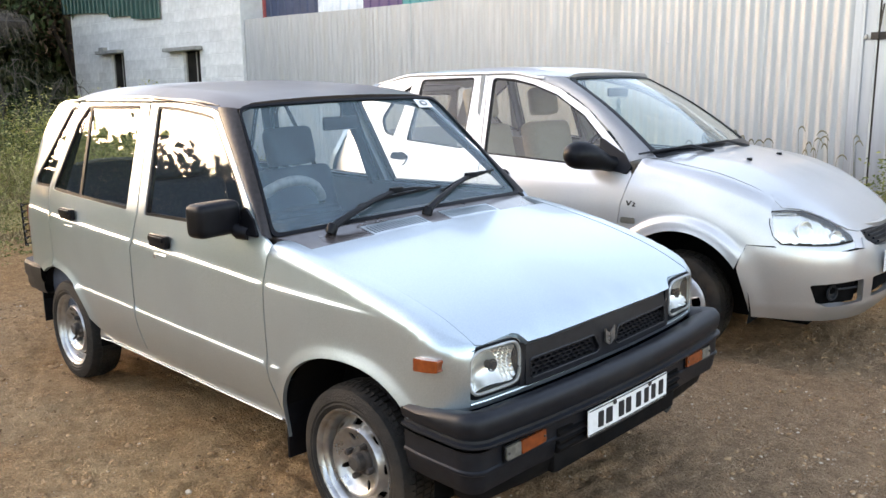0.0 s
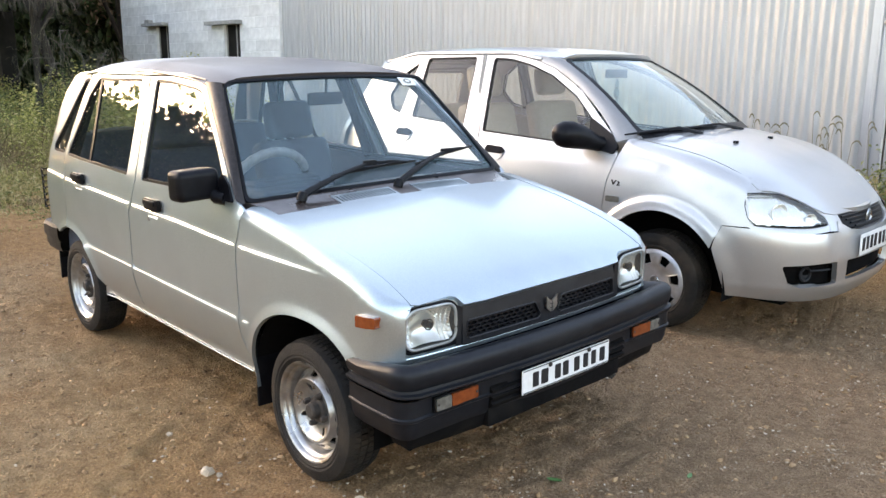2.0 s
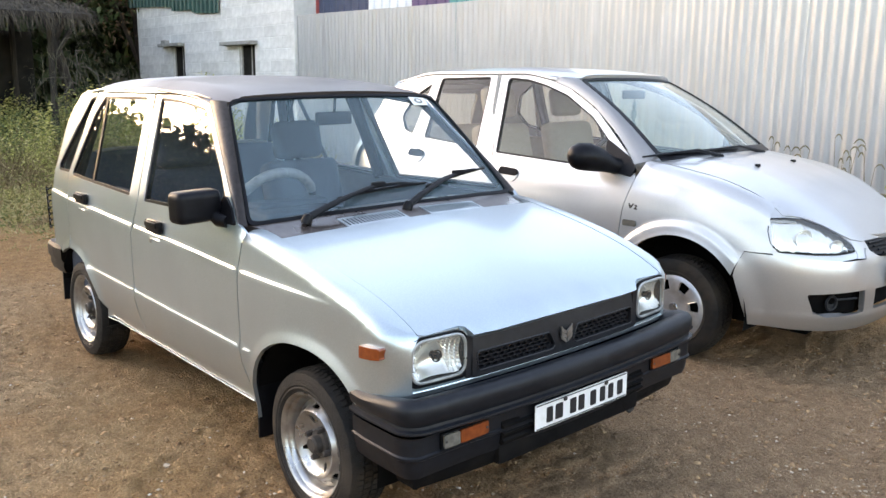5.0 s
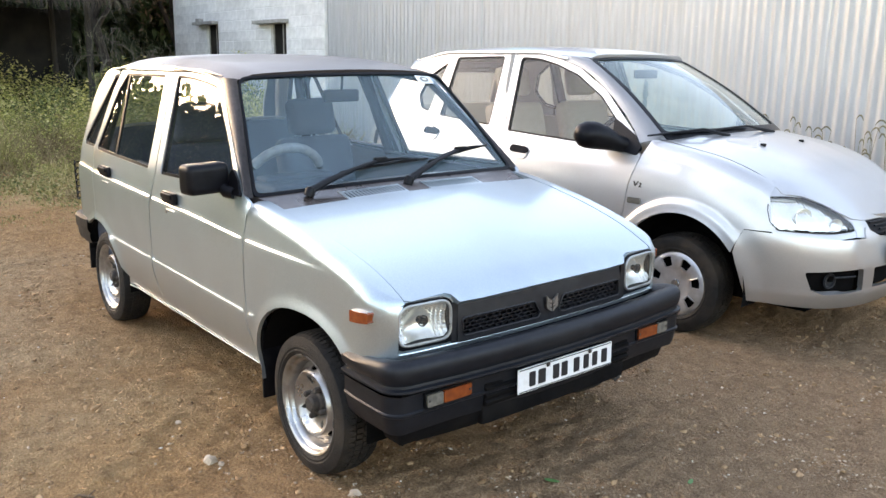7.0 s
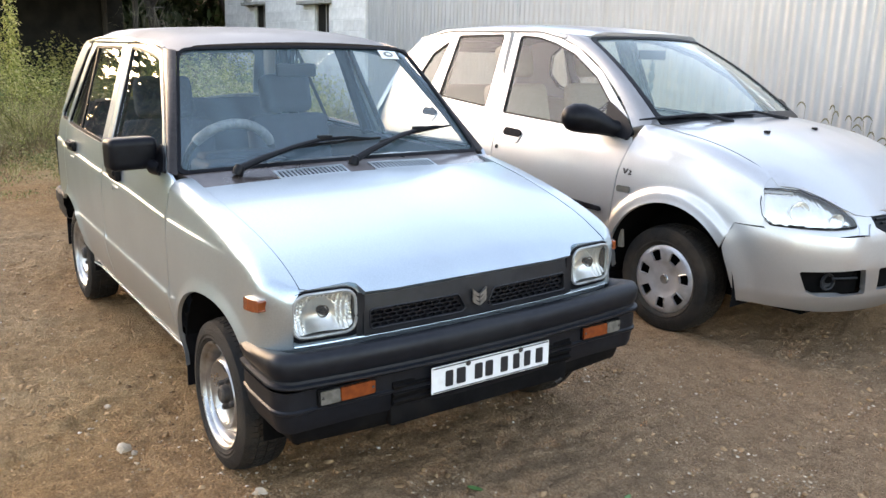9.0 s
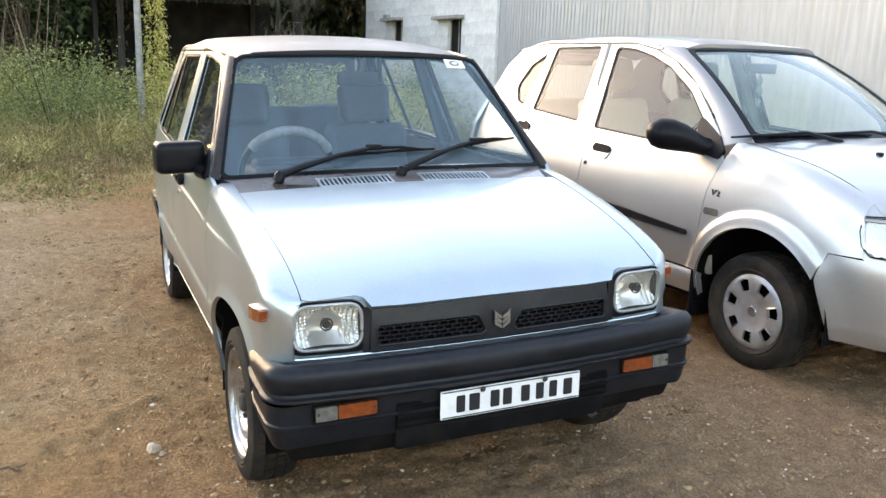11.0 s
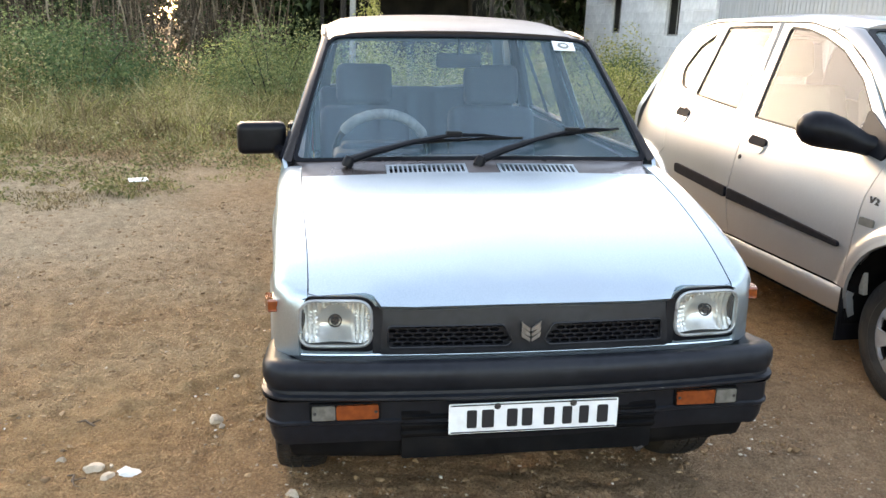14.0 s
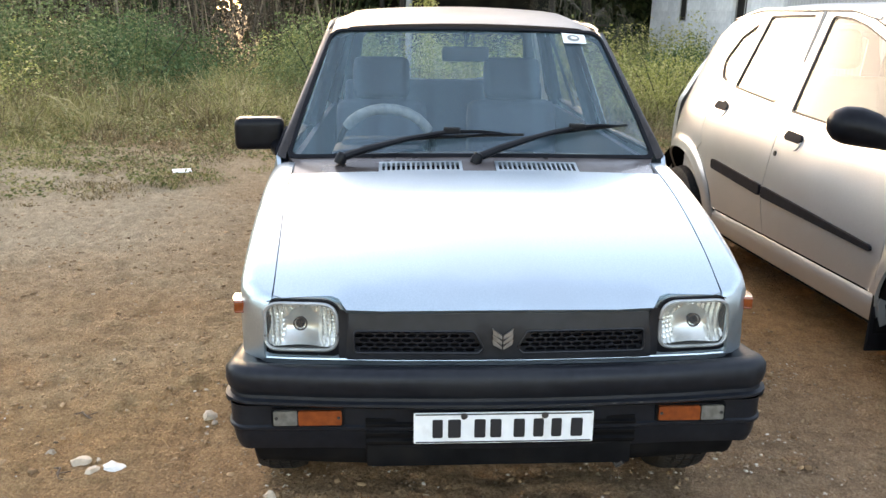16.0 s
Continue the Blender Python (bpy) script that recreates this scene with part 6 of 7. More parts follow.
MORTAR = mat("whitewashed mortar", (0.58, 0.58, 0.57), (0.68, 0.68, 0.67), 9, (0.85, 0.95), 0, 0, 0.3, 60)
CONCRETE = mat("grey concrete", (0.22, 0.215, 0.20), (0.33, 0.32, 0.30), 14, (0.85, 0.95), 0, 0, 0.3, 60)
# near-black that paints the shade inside the rooms
ROOM_SHADE = mat("painted room shade", (0.012, 0.011, 0.010), (0.026, 0.023, 0.020), 3, spec=0.05)
SHEET_COLORS = [(0.30, 0.045, 0.045), (0.035, 0.05, 0.10), (0.62, 0.65, 0.68), (0.085, 0.045, 0.13), (0.02, 0.24, 0.24), (0.035, 0.05, 0.10)]
GREEN_SHEET = mat("dark green sheet", (0.012, 0.05, 0.045), (0.02, 0.075, 0.065), 4, (0.4, 0.5), 0, 0, 0.02, 30)
STONE = mat("pale stone", (0.42, 0.32, 0.22), (0.58, 0.46, 0.34), 30, (0.8, 0.95), 0, 0, 0.4, 90, (0.27, 0.20, 0.14), 9, 0.5, 0.7, 0.15)
WHITE_STONE = mat("white stone", (0.58, 0.54, 0.48), (0.68, 0.64, 0.58), 30, (0.7, 0.9), 0, 0, 0.3, 90)


def rut(x, y):
    """Old tyre tracks: shallow ruts crossed by the print of their treads."""
    z = 0.0
    for x0, y0, dx, dy in ((0.92, -1.35, -0.67, 0.74), (0.72, -1.64, -0.98, 0.21), (-0.6, -1.9, -0.55, 0.83)):
        u, v = (x - x0) * dx + (y - y0) * dy, (y - y0) * dx - (x - x0) * dy + 0.05 * noise.noise((x * 0.9, y * 0.9, 6))
        if -1.2 < u < 1.6 and abs(v) < 0.16:
            fade = smooth(u, -1.2, -0.6) * (1 - smooth(u, 0.9, 1.6)) * (0.55 + 0.45 * noise.noise((x * 2.3, y * 2.3, 9)))
            z -= fade * (0.012 * (1 - smooth(abs(v), 0.06, 0.10)) - 0.008 * math.exp(-((abs(v) - 0.11) / 0.03)**2))
            if abs(v) < 0.08:
                z += fade * 0.005 * math.sin(115 * (u + 0.6 * abs(v)))
    return z


def ground():
    """One sheet: fine and uneven in the yard, coarse out to the horizon."""
    def axis(lo, hi, step, far):
        mid = list(np.arange(lo, hi, step))
        out, d = [], step
        while not out or abs(out[-1]) < far:
            d *= 1.45
            out.append((out[-1] if out else hi) + d)
        neg, d = [], step
        while not neg or abs(neg[-1]) < far:
            d *= 1.45
            neg.append((neg[-1] if neg else lo) - d)
        return np.array(neg[::-1] + mid + out)
    xs, ys = axis(-5.0, 3.2, 0.019, 900), axis(-4.2, 5.0, 0.021, 900)
    nx, ny = len(xs), len(ys)
    verts = np.zeros((nx * ny, 3))
    i = 0
    for x in xs:
        for y in ys:
            z = 0.0
            if -40 < x < 30 and -40 < y < 40:
                near = -5.1 < x < 3.3 and -4.4 < y < 5.2
                z = 0.018 * noise.noise((x * 0.7, y * 0.7, 0)) + (0.010 * noise.noise((x * 3.1, y * 3.1, 5)) + 0.016 * noise.noise((x * 10, y * 5, 2)) + 0.022 * abs(noise.noise((x * 15, y * 9, 7))) + 0.017 * (0.3 - abs(noise.noise((x * 26, y * 20, 4)))) + rut(x, y) if near else 0)
                for wx in (1.0875, -1.0875):
                    for wy in (-0.61, 0.61):
                        z *= smooth(math.hypot(x - wx, y - wy), 0.05, 0.35)
            verts[i] = (x, y, z - 0.003)
            i += 1
    idx = np.arange(nx * ny).reshape(nx, ny)
    quads = np.stack([idx[:-1, :-1], idx[1:, :-1], idx[1:, 1:], idx[:-1, 1:]], -1).reshape(-1, 4)
    ob = raw("ground", verts, quads, SOIL)
    tagged(ob, "brown earth and gravel yard with scattered pebbles", "ground", kind="structure")


def raw(name, verts, faces, material, parent=None):
    """A mesh object straight from arrays of places and of faces with one count of corners."""
    verts, faces = np.asarray(verts, dtype=np.float32), np.asarray(faces, dtype=np.int32)
    me = bpy.data.meshes.new(name)
    me.vertices.add(len(verts))
    me.vertices.foreach_set("co", verts.ravel())
    n, k = faces.shape
    me.loops.add(n * k)
    me.loops.foreach_set("vertex_index", faces.ravel())
    me.polygons.add(n)
    me.polygons.foreach_set("loop_start", np.arange(n, dtype=np.int32) * k)
    me.polygons.foreach_set("use_smooth", np.ones(n, dtype=bool))
    me.update(calc_edges=True)
    me.validate()
    me.materials.append(material)
    ob = new(name, me)
    ob.parent = parent
    return ob


def profiled(x0, x1, zb, zt, pitch, depth, shape="wave", tilt=0.0):
    """A profiled sheet that stands along x, its front at y = 0; zb and zt give its lower and upper edge at x."""
    pts = []
    if shape == "wave":
        n = 8
        k = int(round((x1 - x0) / pitch * n))
        pts = [(x0 + (x1 - x0) * i / k, depth / 2 * math.sin(2 * math.pi * i / n) + tilt * noise.noise((i * 0.11, 3, 1))) for i in range(k + 1)]
    else:
        x = x0
        while x < x1 - 1e-6:
            for f, d in ((0, 0), (0.50, 0), (0.58, -depth), (0.76, -depth), (0.84, 0)):
                if x + f * pitch <= x1:
                    pts.append((x + f * pitch, d))
            x += pitch
        if pts[-1][0] < x1 - 1e-4:
            pts.append((x1, 0))
    verts, faces = [], []
    for x, y in pts:
        verts += [(x, y, zb(x)), (x, y, (zb(x) + zt(x)) / 2), (x, y, zt(x))]
    for i in range(len(pts) - 1):
        for j in (0, 1):
            a = 3 * i + j
            faces.append((a, a + 3, a + 4, a + 1))
    k = len(verts)
    verts += [(x, y + 0.003, z) for x, y, z in verts]
    faces += [tuple(i + k for i in f[::-1]) for f in faces]
    rim = [3 * i + 2 for i in range(len(pts))]
    faces += [(a, b, b + k, a + k) for a, b in zip(rim, rim[1:])]
    return bm_from(verts, faces)


def fence():
    top = lambda x: 2.47 + 0.05 * smooth(-x, 5, 9.3)
    root = tagged(empty("sheet_fence", pose(0, 0, 0.03)), "tall fence of upright galvanised corrugated sheets with bolts", "fence", kind="structure")
    x, i = -9.27, 0
    while x < 0.30:
        x1 = min(0.31, x + 0.80)
        part("fence_sheet", moved(profiled(x, x1, lambda q: 0.03, top, 0.096 if i % 3 else 0.090, 0.011 + 0.006 * smooth(x, -2.2, -0.6), "wave", 0.004), pose(0, 5.60 + 0.0025 * (i % 2), 0, 0.12 * math.sin(i * 2.1))), SHEETING, root)
        for z in (0.55, 1.10, 1.80):
            for f in (0.2, 0.6):
                part("bolt", moved(lathe([(0, -0.006), (0.004, -0.005), (0.008, -0.001), (0.008, 0.0)], 10), pose(x + f, 5.592, z + 0.015 * math.sin(i * 3 + z))), GATE_SHEET, root)
        x, i = x1, i + 1
    for x in (-9.25, -6.8, -4.3, -1.9, 0.2):
        part("fence_post", tube([(x, 5.66, -0.1), (x, 5.66, 2.4)], 0.03, 8), IRON, root)
    gate = tagged(empty("metal_gate", pose(0, 0, 0.03)), "blue-grey profiled sheet gate with a latch", "gate")
    part("gate_leaf", moved(profiled(0.315, 0.515, lambda q: 0.05, lambda q: 2.62, 0.12, 0.018, "rib"), Matrix.Translation((0, 5.60, 0))), GATE_SHEET, gate)
    part("gate_leaf", moved(profiled(0.535, 4.2, lambda q: 0.05, lambda q: 2.62, 0.22, 0.020, "rib"), Matrix.Translation((0, 5.59, 0))), GATE_SHEET, gate)
    part("gate_post", tube([(0.525, 5.64, -0.1), (0.525, 5.64, 2.6)], 0.03, 8), IRON, gate)
    part("latch", join(box(0.47, 0.59, 5.560, 5.572, 1.73, 1.79, 0.004), tube([(0.53, 5.555, 1.72), (0.545, 5.55, 1.86), (0.56, 5.555, 2.02)], 0.008, 6)), IRON, gate, "rusty iron latch")
    for z in (1.76, 1.745):
        for x in (0.43, 0.62):
            part("bolt", moved(lathe([(0, -0.012), (0.012, -0.01), (0.016, 0.0)], 10), pose(x, 5.575, z)), STEEL, gate)
    # plain fence beyond the gate
    part("fence_sheet", moved(profiled(4.25, 16.0, lambda q: 0.03, lambda q: 2.5, 0.10, 0.022), Matrix.Translation((0, 5.60, 0))), SHEETING, root)
    # sheets of the shed behind
    shed = tagged(empty("colored_shed", pose(0, 0, 0.03)), "shed wall of red, navy, white, purple and teal sheets behind the fence", "shed", kind="structure")
    for (x0, x1), c in zip(((-9.84, -9.21), (-9.20, -7.79), (-7.78, -6.70), (-6.69, -5.86), (-5.85, -5.04), (-5.03, -3.6)), SHEET_COLORS):
        m = mat("painted sheet", c, tuple(min(1, v * 1.25 + 0.01) for v in c), 5, (0.4, 0.5), 0, 0, 0.02, 30)
        part("shed_sheet", moved(profiled(x0, x1, lambda q: 0.0, lambda q: 4.6, 0.20, 0.020, "rib"), Matrix.Translation((0, 6.0, 0))), m, shed)
    # black slab added behind the sheets, so their gaps show as shade
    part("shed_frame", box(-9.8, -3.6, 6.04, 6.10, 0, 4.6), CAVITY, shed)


def building():
    x0, x1, y, top = -16.10, -9.285, 5.55, 5.2
    holes = [(-14.24, -13.65, 1.40, 2.150), (-11.26, -10.66, 1.375, 2.090)]
    root = tagged(empty("block_building", pose(0, 0, 0.03)), "whitewashed concrete block building with two narrow windows", "building", kind="structure")
    # core wall pieces round the openings, the blocks stand 6 mm proud of the joints
    xs = [x0] + [v for h in holes for v in h[:2]] + [x1]
    pieces = [(xs[0], xs[1], -0.2, top), (xs[2], xs[3], -0.2, top), (xs[4], xs[5], -0.2, top)]
    for h in holes:
        pieces += [(h[0], h[1], -0.2, h[2]), (h[0], h[1], h[3], top)]
    for a, b, c, d in pieces:
        part("wall", box(a, b, y, y + 0.22, c, d), MORTAR, root)
    part("wall", box(x0, x0 + 0.22, y + 0.22, y + 7, 0, top), MORTAR, root)
    part("wall", box(x1 - 0.22, x1, y + 0.22, y + 7, 0, top), MORTAR, root)
    part("back_wall", box(x0, x1, y + 7, y + 7.2, 0, top), ROOM_SHADE, root)
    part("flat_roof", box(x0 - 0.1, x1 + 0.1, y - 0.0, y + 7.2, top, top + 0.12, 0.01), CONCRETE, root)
    # dark sheet added behind the openings as the room's shade
    part("room_lining", box(x0 + 0.25, x1 - 0.25, y + 1.6, y + 1.65, 0.1, top - 0.1), ROOM_SHADE, root)
    for h, (l0, l1), zt in ((holes[0], (-14.66, -13.62), 2.150), (holes[1], (-11.74, -10.54), 2.090)):
        win = part("window", join(box(h[0], h[0] + 0.03, y + 0.05, y + 0.09, h[2], h[3]), box(h[1] - 0.03, h[1], y + 0.05, y + 0.09, h[2], h[3]), box(h[0] + 0.03, h[1] - 0.03, y + 0.05, y + 0.09, h[2], h[2] + 0.03)), CONCRETE, root)
        part("window_bar", box((h[0] + h[1]) / 2 + 0.05, (h[0] + h[1]) / 2 + 0.085, y + 0.06, y + 0.085, h[2] + 0.03, h[3]), CONCRETE, win)
        # black sheet across the opening stands for the unlit room behind
        part("window_shutter", box(h[0] + 0.03, h[1] - 0.03, y + 0.066, y + 0.08, h[2] + 0.03, h[3] - 0.001), ROOM_SHADE, win)
        part("lintel", box(l0, l1, y - 0.16, y - 0.008, zt, zt + 0.065, 0.008), CONCRETE, root, "rough concrete lintel slab")
    part("loose_brick", box(-14.52, -14.30, y - 0.14, y - 0.04, 2.216, 2.285, 0.006), CONCRETE, root)
    # blocks
    bw, bh, joint = 0.40, 0.20, 0.008
    shared = {}
    spare_v, spare_f = [], []
    for r in range(26):
        z = r * bh
        x = x0 - (0.2 if r % 2 else 0.0)
        while x < x1 - 0.02:
            spans = [(max(x, x0) + joint / 2, min(x + bw, x1) - joint / 2)]
            for h in holes:
                if z + bh > h[2] + 0.02 and z < h[3] - 0.02:
                    cut = []
                    for a, b in spans:
                        if b <= h[0] or a >= h[1]:
                            cut.append((a, b))
                        else:
                            if a < h[0] - 0.05:
                                cut.append((a, h[0]))
                            if b > h[1] + 0.05:
                                cut.append((h[1], b))
                    spans = cut
            for a, b in spans:
                w = round(b - a, 3)
                if w < 0.05:
                    continue
                if w not in shared:
                    me = bpy.data.meshes.new("block")
                    bm = box(0, w, -0.004, 0.02, joint / 2, bh - joint / 2, 0.006, 1)
                    bm.to_mesh(me)
                    bm.free()
                    me.materials.append(WHITEWASH)
                    shared[w] = me
                if 4 <= r <= 18:
                    ob = new("block", shared[w])
                    ob.parent = root
                    ob.location = (a, y - 0.002 * (0.5 + 0.5 * math.sin(a * 7 + r)), z)
                else:
                    v0 = len(spare_v)
                    spare_v += [(a, y - 0.006, z + 0.006), (b, y - 0.006, z + 0.006), (b, y - 0.006, z + bh - 0.006), (a, y - 0.006, z + bh - 0.006)]
                    spare_f.append((v0, v0 + 1, v0 + 2, v0 + 3))
            x += bw
    tagged(raw("block_courses", spare_v, spare_f, WHITEWASH, root), kind="stuff")
    edge = lambda q: curve(q, (-16.4, 3.08), (-14.06, 2.94), (-14.02, 2.87), (-13.08, 2.83), (-13.04, 2.78), (-11.9, 2.71))
    part("green_cladding", moved(profiled(-16.42, -11.93, edge, lambda q: 5.1, 0.19, 0.025, "rib"), Matrix.Translation((0, 5.50, 0))), GREEN_SHEET, root, "dark green profiled sheet")


def rock(name, x, y, size, material, seed, label):
    bm = bmesh.new()
    bmesh.ops.create_icosphere(bm, subdivisions=2, radius=1)
    for v in bm.verts:
        n = noise.noise(v.co * 1.3 + Vector((seed * 3.7, seed, 0)))
        v.co *= 1 + 0.55 * n
        v.co.z = max(v.co.z, -0.35)
        v.co = Vector((v.co.x * size[0] * 0.75, v.co.y * size[1] * 0.75, (v.co.z + 0.3) * size[2] * 0.8))
    bm.transform(pose(x, y, -0.006, 0, 0, seed * 53))
    return tagged(part(name, bm, material, None, "", 25), label, "stone", "stones on the yard")


def pebbles():
    """Small stones all over the yard."""
    rng = np.random.default_rng(4)
    base = np.array([(1, 0, 0), (0, 1, 0), (-1, 0, 0), (0, -1, 0), (0, 0, 1), (0.6, 0.6, 0.6), (-0.6, 0.6, 0.6), (-0.6, -0.6, 0.6), (0.6, -0.6, 0.6)], dtype=float)
    tri = np.array([(0, 1, 5), (1, 2, 6), (2, 3, 7), (3, 0, 8), (5, 6, 4), (6, 7, 4), (7, 8, 4), (8, 5, 4), (0, 5, 8), (1, 6, 5), (2, 7, 6), (3, 8, 7)])
    for name, mt, n, lo, hi, power in (("pebbles", PEBBLE, 15000, 0.0018, 0.0080, 3.0), ("clods", CLOD, 20000, 0.0028, 0.0160, 3.4), ("gravel", GRAVEL, 17000, 0.0022, 0.0072, 2.4)):
        x = rng.uniform(-3.0, 3.2, n)
        y = rng.uniform(-3.6, 3.4, n)
        far = rng.random(n) < 0.2
        x, y = np.where(far, x * 1.5, x), np.where(far, y * 1.2 + 0.6, y)
        if name == "gravel":
            a, q = rng.uniform(0, 6.28, n), 2.3 * rng.random(n)**0.6
            x, y = 2.3 + q * np.cos(a), 0.9 + q * np.sin(a)
        s = lo + (hi - lo) * rng.random(n)**power
        ang = rng.uniform(0, 6.28, n)
        v = base[None] * (1 + 0.35 * rng.standard_normal((n, 9, 1)).clip(-1, 1)) * s[:, None, None] * np.array((1.2, 0.85, 0.7))
        c, sn = np.cos(ang)[:, None], np.sin(ang)[:, None]
        vx, vy = v[..., 0] * c - v[..., 1] * sn, v[..., 0] * sn + v[..., 1] * c
        gz = np.array([0.018 * noise.noise((a * 0.7, b * 0.7, 0)) for a, b in zip(x, y)])
        out = np.stack([vx + x[:, None], vy + y[:, None], v[..., 2] + gz[:, None] - 0.002], -1).reshape(-1, 3)
        f = (tri[None] + 9 * np.arange(n)[:, None, None]).reshape(-1, 3)
        tagged(raw(name, out, f, mt), "small loose stones strewn over the earth", "gravel", kind="stuff")


def island_mat(name, stops, rough=0.85, translucent=0.0):
    """A material whose colour varies from piece to piece of one mesh."""
    m = bpy.data.materials.new(name)
    m.use_nodes = True
    n, k = m.node_tree.nodes, m.node_tree.links
    p = n["Principled BSDF"]
    g, r = n.new("ShaderNodeNewGeometry"), n.new("ShaderNodeValToRGB")
    el = r.color_ramp.elements
    while len(el) < len(stops):
        el.new(0.5)
    for e, (pos, c) in zip(el, stops):
        e.position, e.color = pos, (*c, 1)
    k.new(g.outputs["Random Per Island"], r.inputs[0])
    k.new(r.outputs[0], p.inputs["Base Color"])
    p.inputs["Roughness"].default_value = rough
    p.inputs["Specular IOR Level"].default_value = 0.25
    if translucent:
        t, mx = n.new("ShaderNodeBsdfTranslucent"), n.new("ShaderNodeMixShader")
        k.new(r.outputs[0], t.inputs[0])
        mx.inputs[0].default_value = translucent
        k.new(p.outputs[0], mx.inputs[1]), k.new(t.outputs[0], mx.inputs[2])
        k.new(mx.outputs[0], n["Material Output"].inputs["Surface"])
    return m


PEBBLE = island_mat("pebbles", [(0.0, (0.13, 0.080, 0.046)), (0.45, (0.30, 0.20, 0.115)), (0.75, (0.42, 0.30, 0.19)), (0.92, (0.52, 0.42, 0.31)), (1.0, (0.70, 0.63, 0.54))])
GRAVEL = island_mat("light gravel", [(0.0, (0.20, 0.132, 0.082)), (0.5, (0.36, 0.255, 0.165)), (0.82, (0.50, 0.385, 0.27)), (1.0, (0.70, 0.60, 0.48))])
CLOD = island_mat("earth clods", [(0.0, (0.17, 0.098, 0.050)), (0.5, (0.29, 0.172, 0.088)), (1.0, (0.42, 0.265, 0.145))], 0.95)
ground()
fence()
building()
pebbles()
for i, (x, y, s, mt, lb) in enumerate((
        (1.158, -1.150, (0.058, 0.040, 0.020), WHITE_STONE, "flat white stone lying on brown earth"),
        (1.120, -1.262, (0.046, 0.036, 0.026), STONE, "pale flat stone lying on brown earth"),
        (1.175, -1.209, (0.038, 0.032, 0.020), STONE, "pale flat stone lying on brown earth"),
        (1.112, -1.212, (0.024, 0.016, 0.015), STONE, "small pale stone lying on brown earth"),
        (1.084, -1.370, (0.024, 0.022, 0.026), STONE, "grey upright pebble on brown earth"),
        (0.808, -0.926, (0.036, 0.030, 0.026), STONE, "lumpy cream stone near the front wheel"),
        (0.850, -0.900, (0.018, 0.014, 0.014), STONE, "small cream stone near the front wheel"),
        (1.316, -0.640, (0.026, 0.020, 0.020), STONE, "brownish pebble before the bumper"),
        (-0.488, -1.776, (0.030, 0.022, 0.018), STONE, "small grey stone on brown earth"),
        (0.319, -1.419, (0.022, 0.016, 0.014), STONE, "small grey stone on brown earth"),
        (0.424, -0.893, (0.022, 0.016, 0.014), STONE, "small pale stone beside the car"),
        (0.919, -1.535, (0.020, 0.016, 0.014), STONE, "small brown stone on brown earth"))):
    rock("stone", x, y, s, mt, i + 1, lb)

# ---------------- weeds, bushes, trees ----------------
GRASS = island_mat("dry and green grass", [(0.0, (0.15, 0.15, 0.045)), (0.25, (0.25, 0.215, 0.078)), (0.6, (0.41, 0.325, 0.145)), (1.0, (0.58, 0.465, 0.255))], 0.8, 0.25)
GRASS_GREEN = island_mat("olive grass", [(0.0, (0.12, 0.118, 0.036)), (0.5, (0.26, 0.235, 0.080)), (1.0, (0.47, 0.39, 0.175))], 0.8, 0.25)
GRASS_BROWN = island_mat("brown dead grass", [(0.0, (0.11, 0.080, 0.038)), (0.5, (0.23, 0.162, 0.082)), (1.0, (0.42, 0.31, 0.17))], 0.85, 0.2)
COVER = island_mat("low leafy cover", [(0.0, (0.08, 0.088, 0.030)), (0.5, (0.20, 0.195, 0.068)), (0.8, (0.36, 0.295, 0.13)), (1.0, (0.52, 0.40, 0.22))], 0.8, 0.2)
# darker copy of the weed leaves, shade put into the colour
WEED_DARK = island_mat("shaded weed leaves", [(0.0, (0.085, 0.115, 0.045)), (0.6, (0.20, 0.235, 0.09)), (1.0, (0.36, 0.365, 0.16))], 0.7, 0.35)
WEED_DRY = island_mat("withered weed leaves", [(0.0, (0.13, 0.095, 0.046)), (0.5, (0.34, 0.255, 0.125)), (1.0, (0.58, 0.46, 0.25))], 0.85, 0.25)
WEED = island_mat("weed leaves", [(0.0, (0.18, 0.20, 0.055)), (0.35, (0.42, 0.41, 0.115)), (0.75, (0.62, 0.55, 0.20)), (1.0, (0.74, 0.62, 0.32))], 0.7, 0.40)
BUSH = island_mat("dark bush leaves", [(0.0, (0.045, 0.08, 0.032)), (0.6, (0.09, 0.145, 0.055)), (1.0, (0.16, 0.20, 0.08))], 0.7, 0.25)
TREE_LEAF = island_mat("tree leaves", [(0.0, (0.020, 0.034, 0.014)), (0.6, (0.045, 0.070, 0.025)), (1.0, (0.08, 0.095, 0.04))], 0.7, 0.2)
DEAD_LEAF = island_mat("brown dry leaves", [(0.0, (0.05, 0.036, 0.024)), (0.6, (0.145, 0.105, 0.070)), (1.0, (0.28, 0.215, 0.15))], 0.85, 0.15)
STRAW = island_mat("grey thatch", [(0.0, (0.030, 0.025, 0.020)), (1.0, (0.115, 0.094, 0.070))], 0.9)
FOXTAIL = island_mat("grey-green foxtail", [(0.0, (0.10, 0.095, 0.06)), (0.6, (0.20, 0.18, 0.12)), (1.0, (0.32, 0.28, 0.20))], 0.9)
BARK = mat("dark bark", (0.018, 0.014, 0.011), (0.048, 0.038, 0.029), 12, (0.85, 0.95), 0, 0, 0.5, 40, stretch=(1, 1, 0.25))
RNG = np.random.default_rng(11)


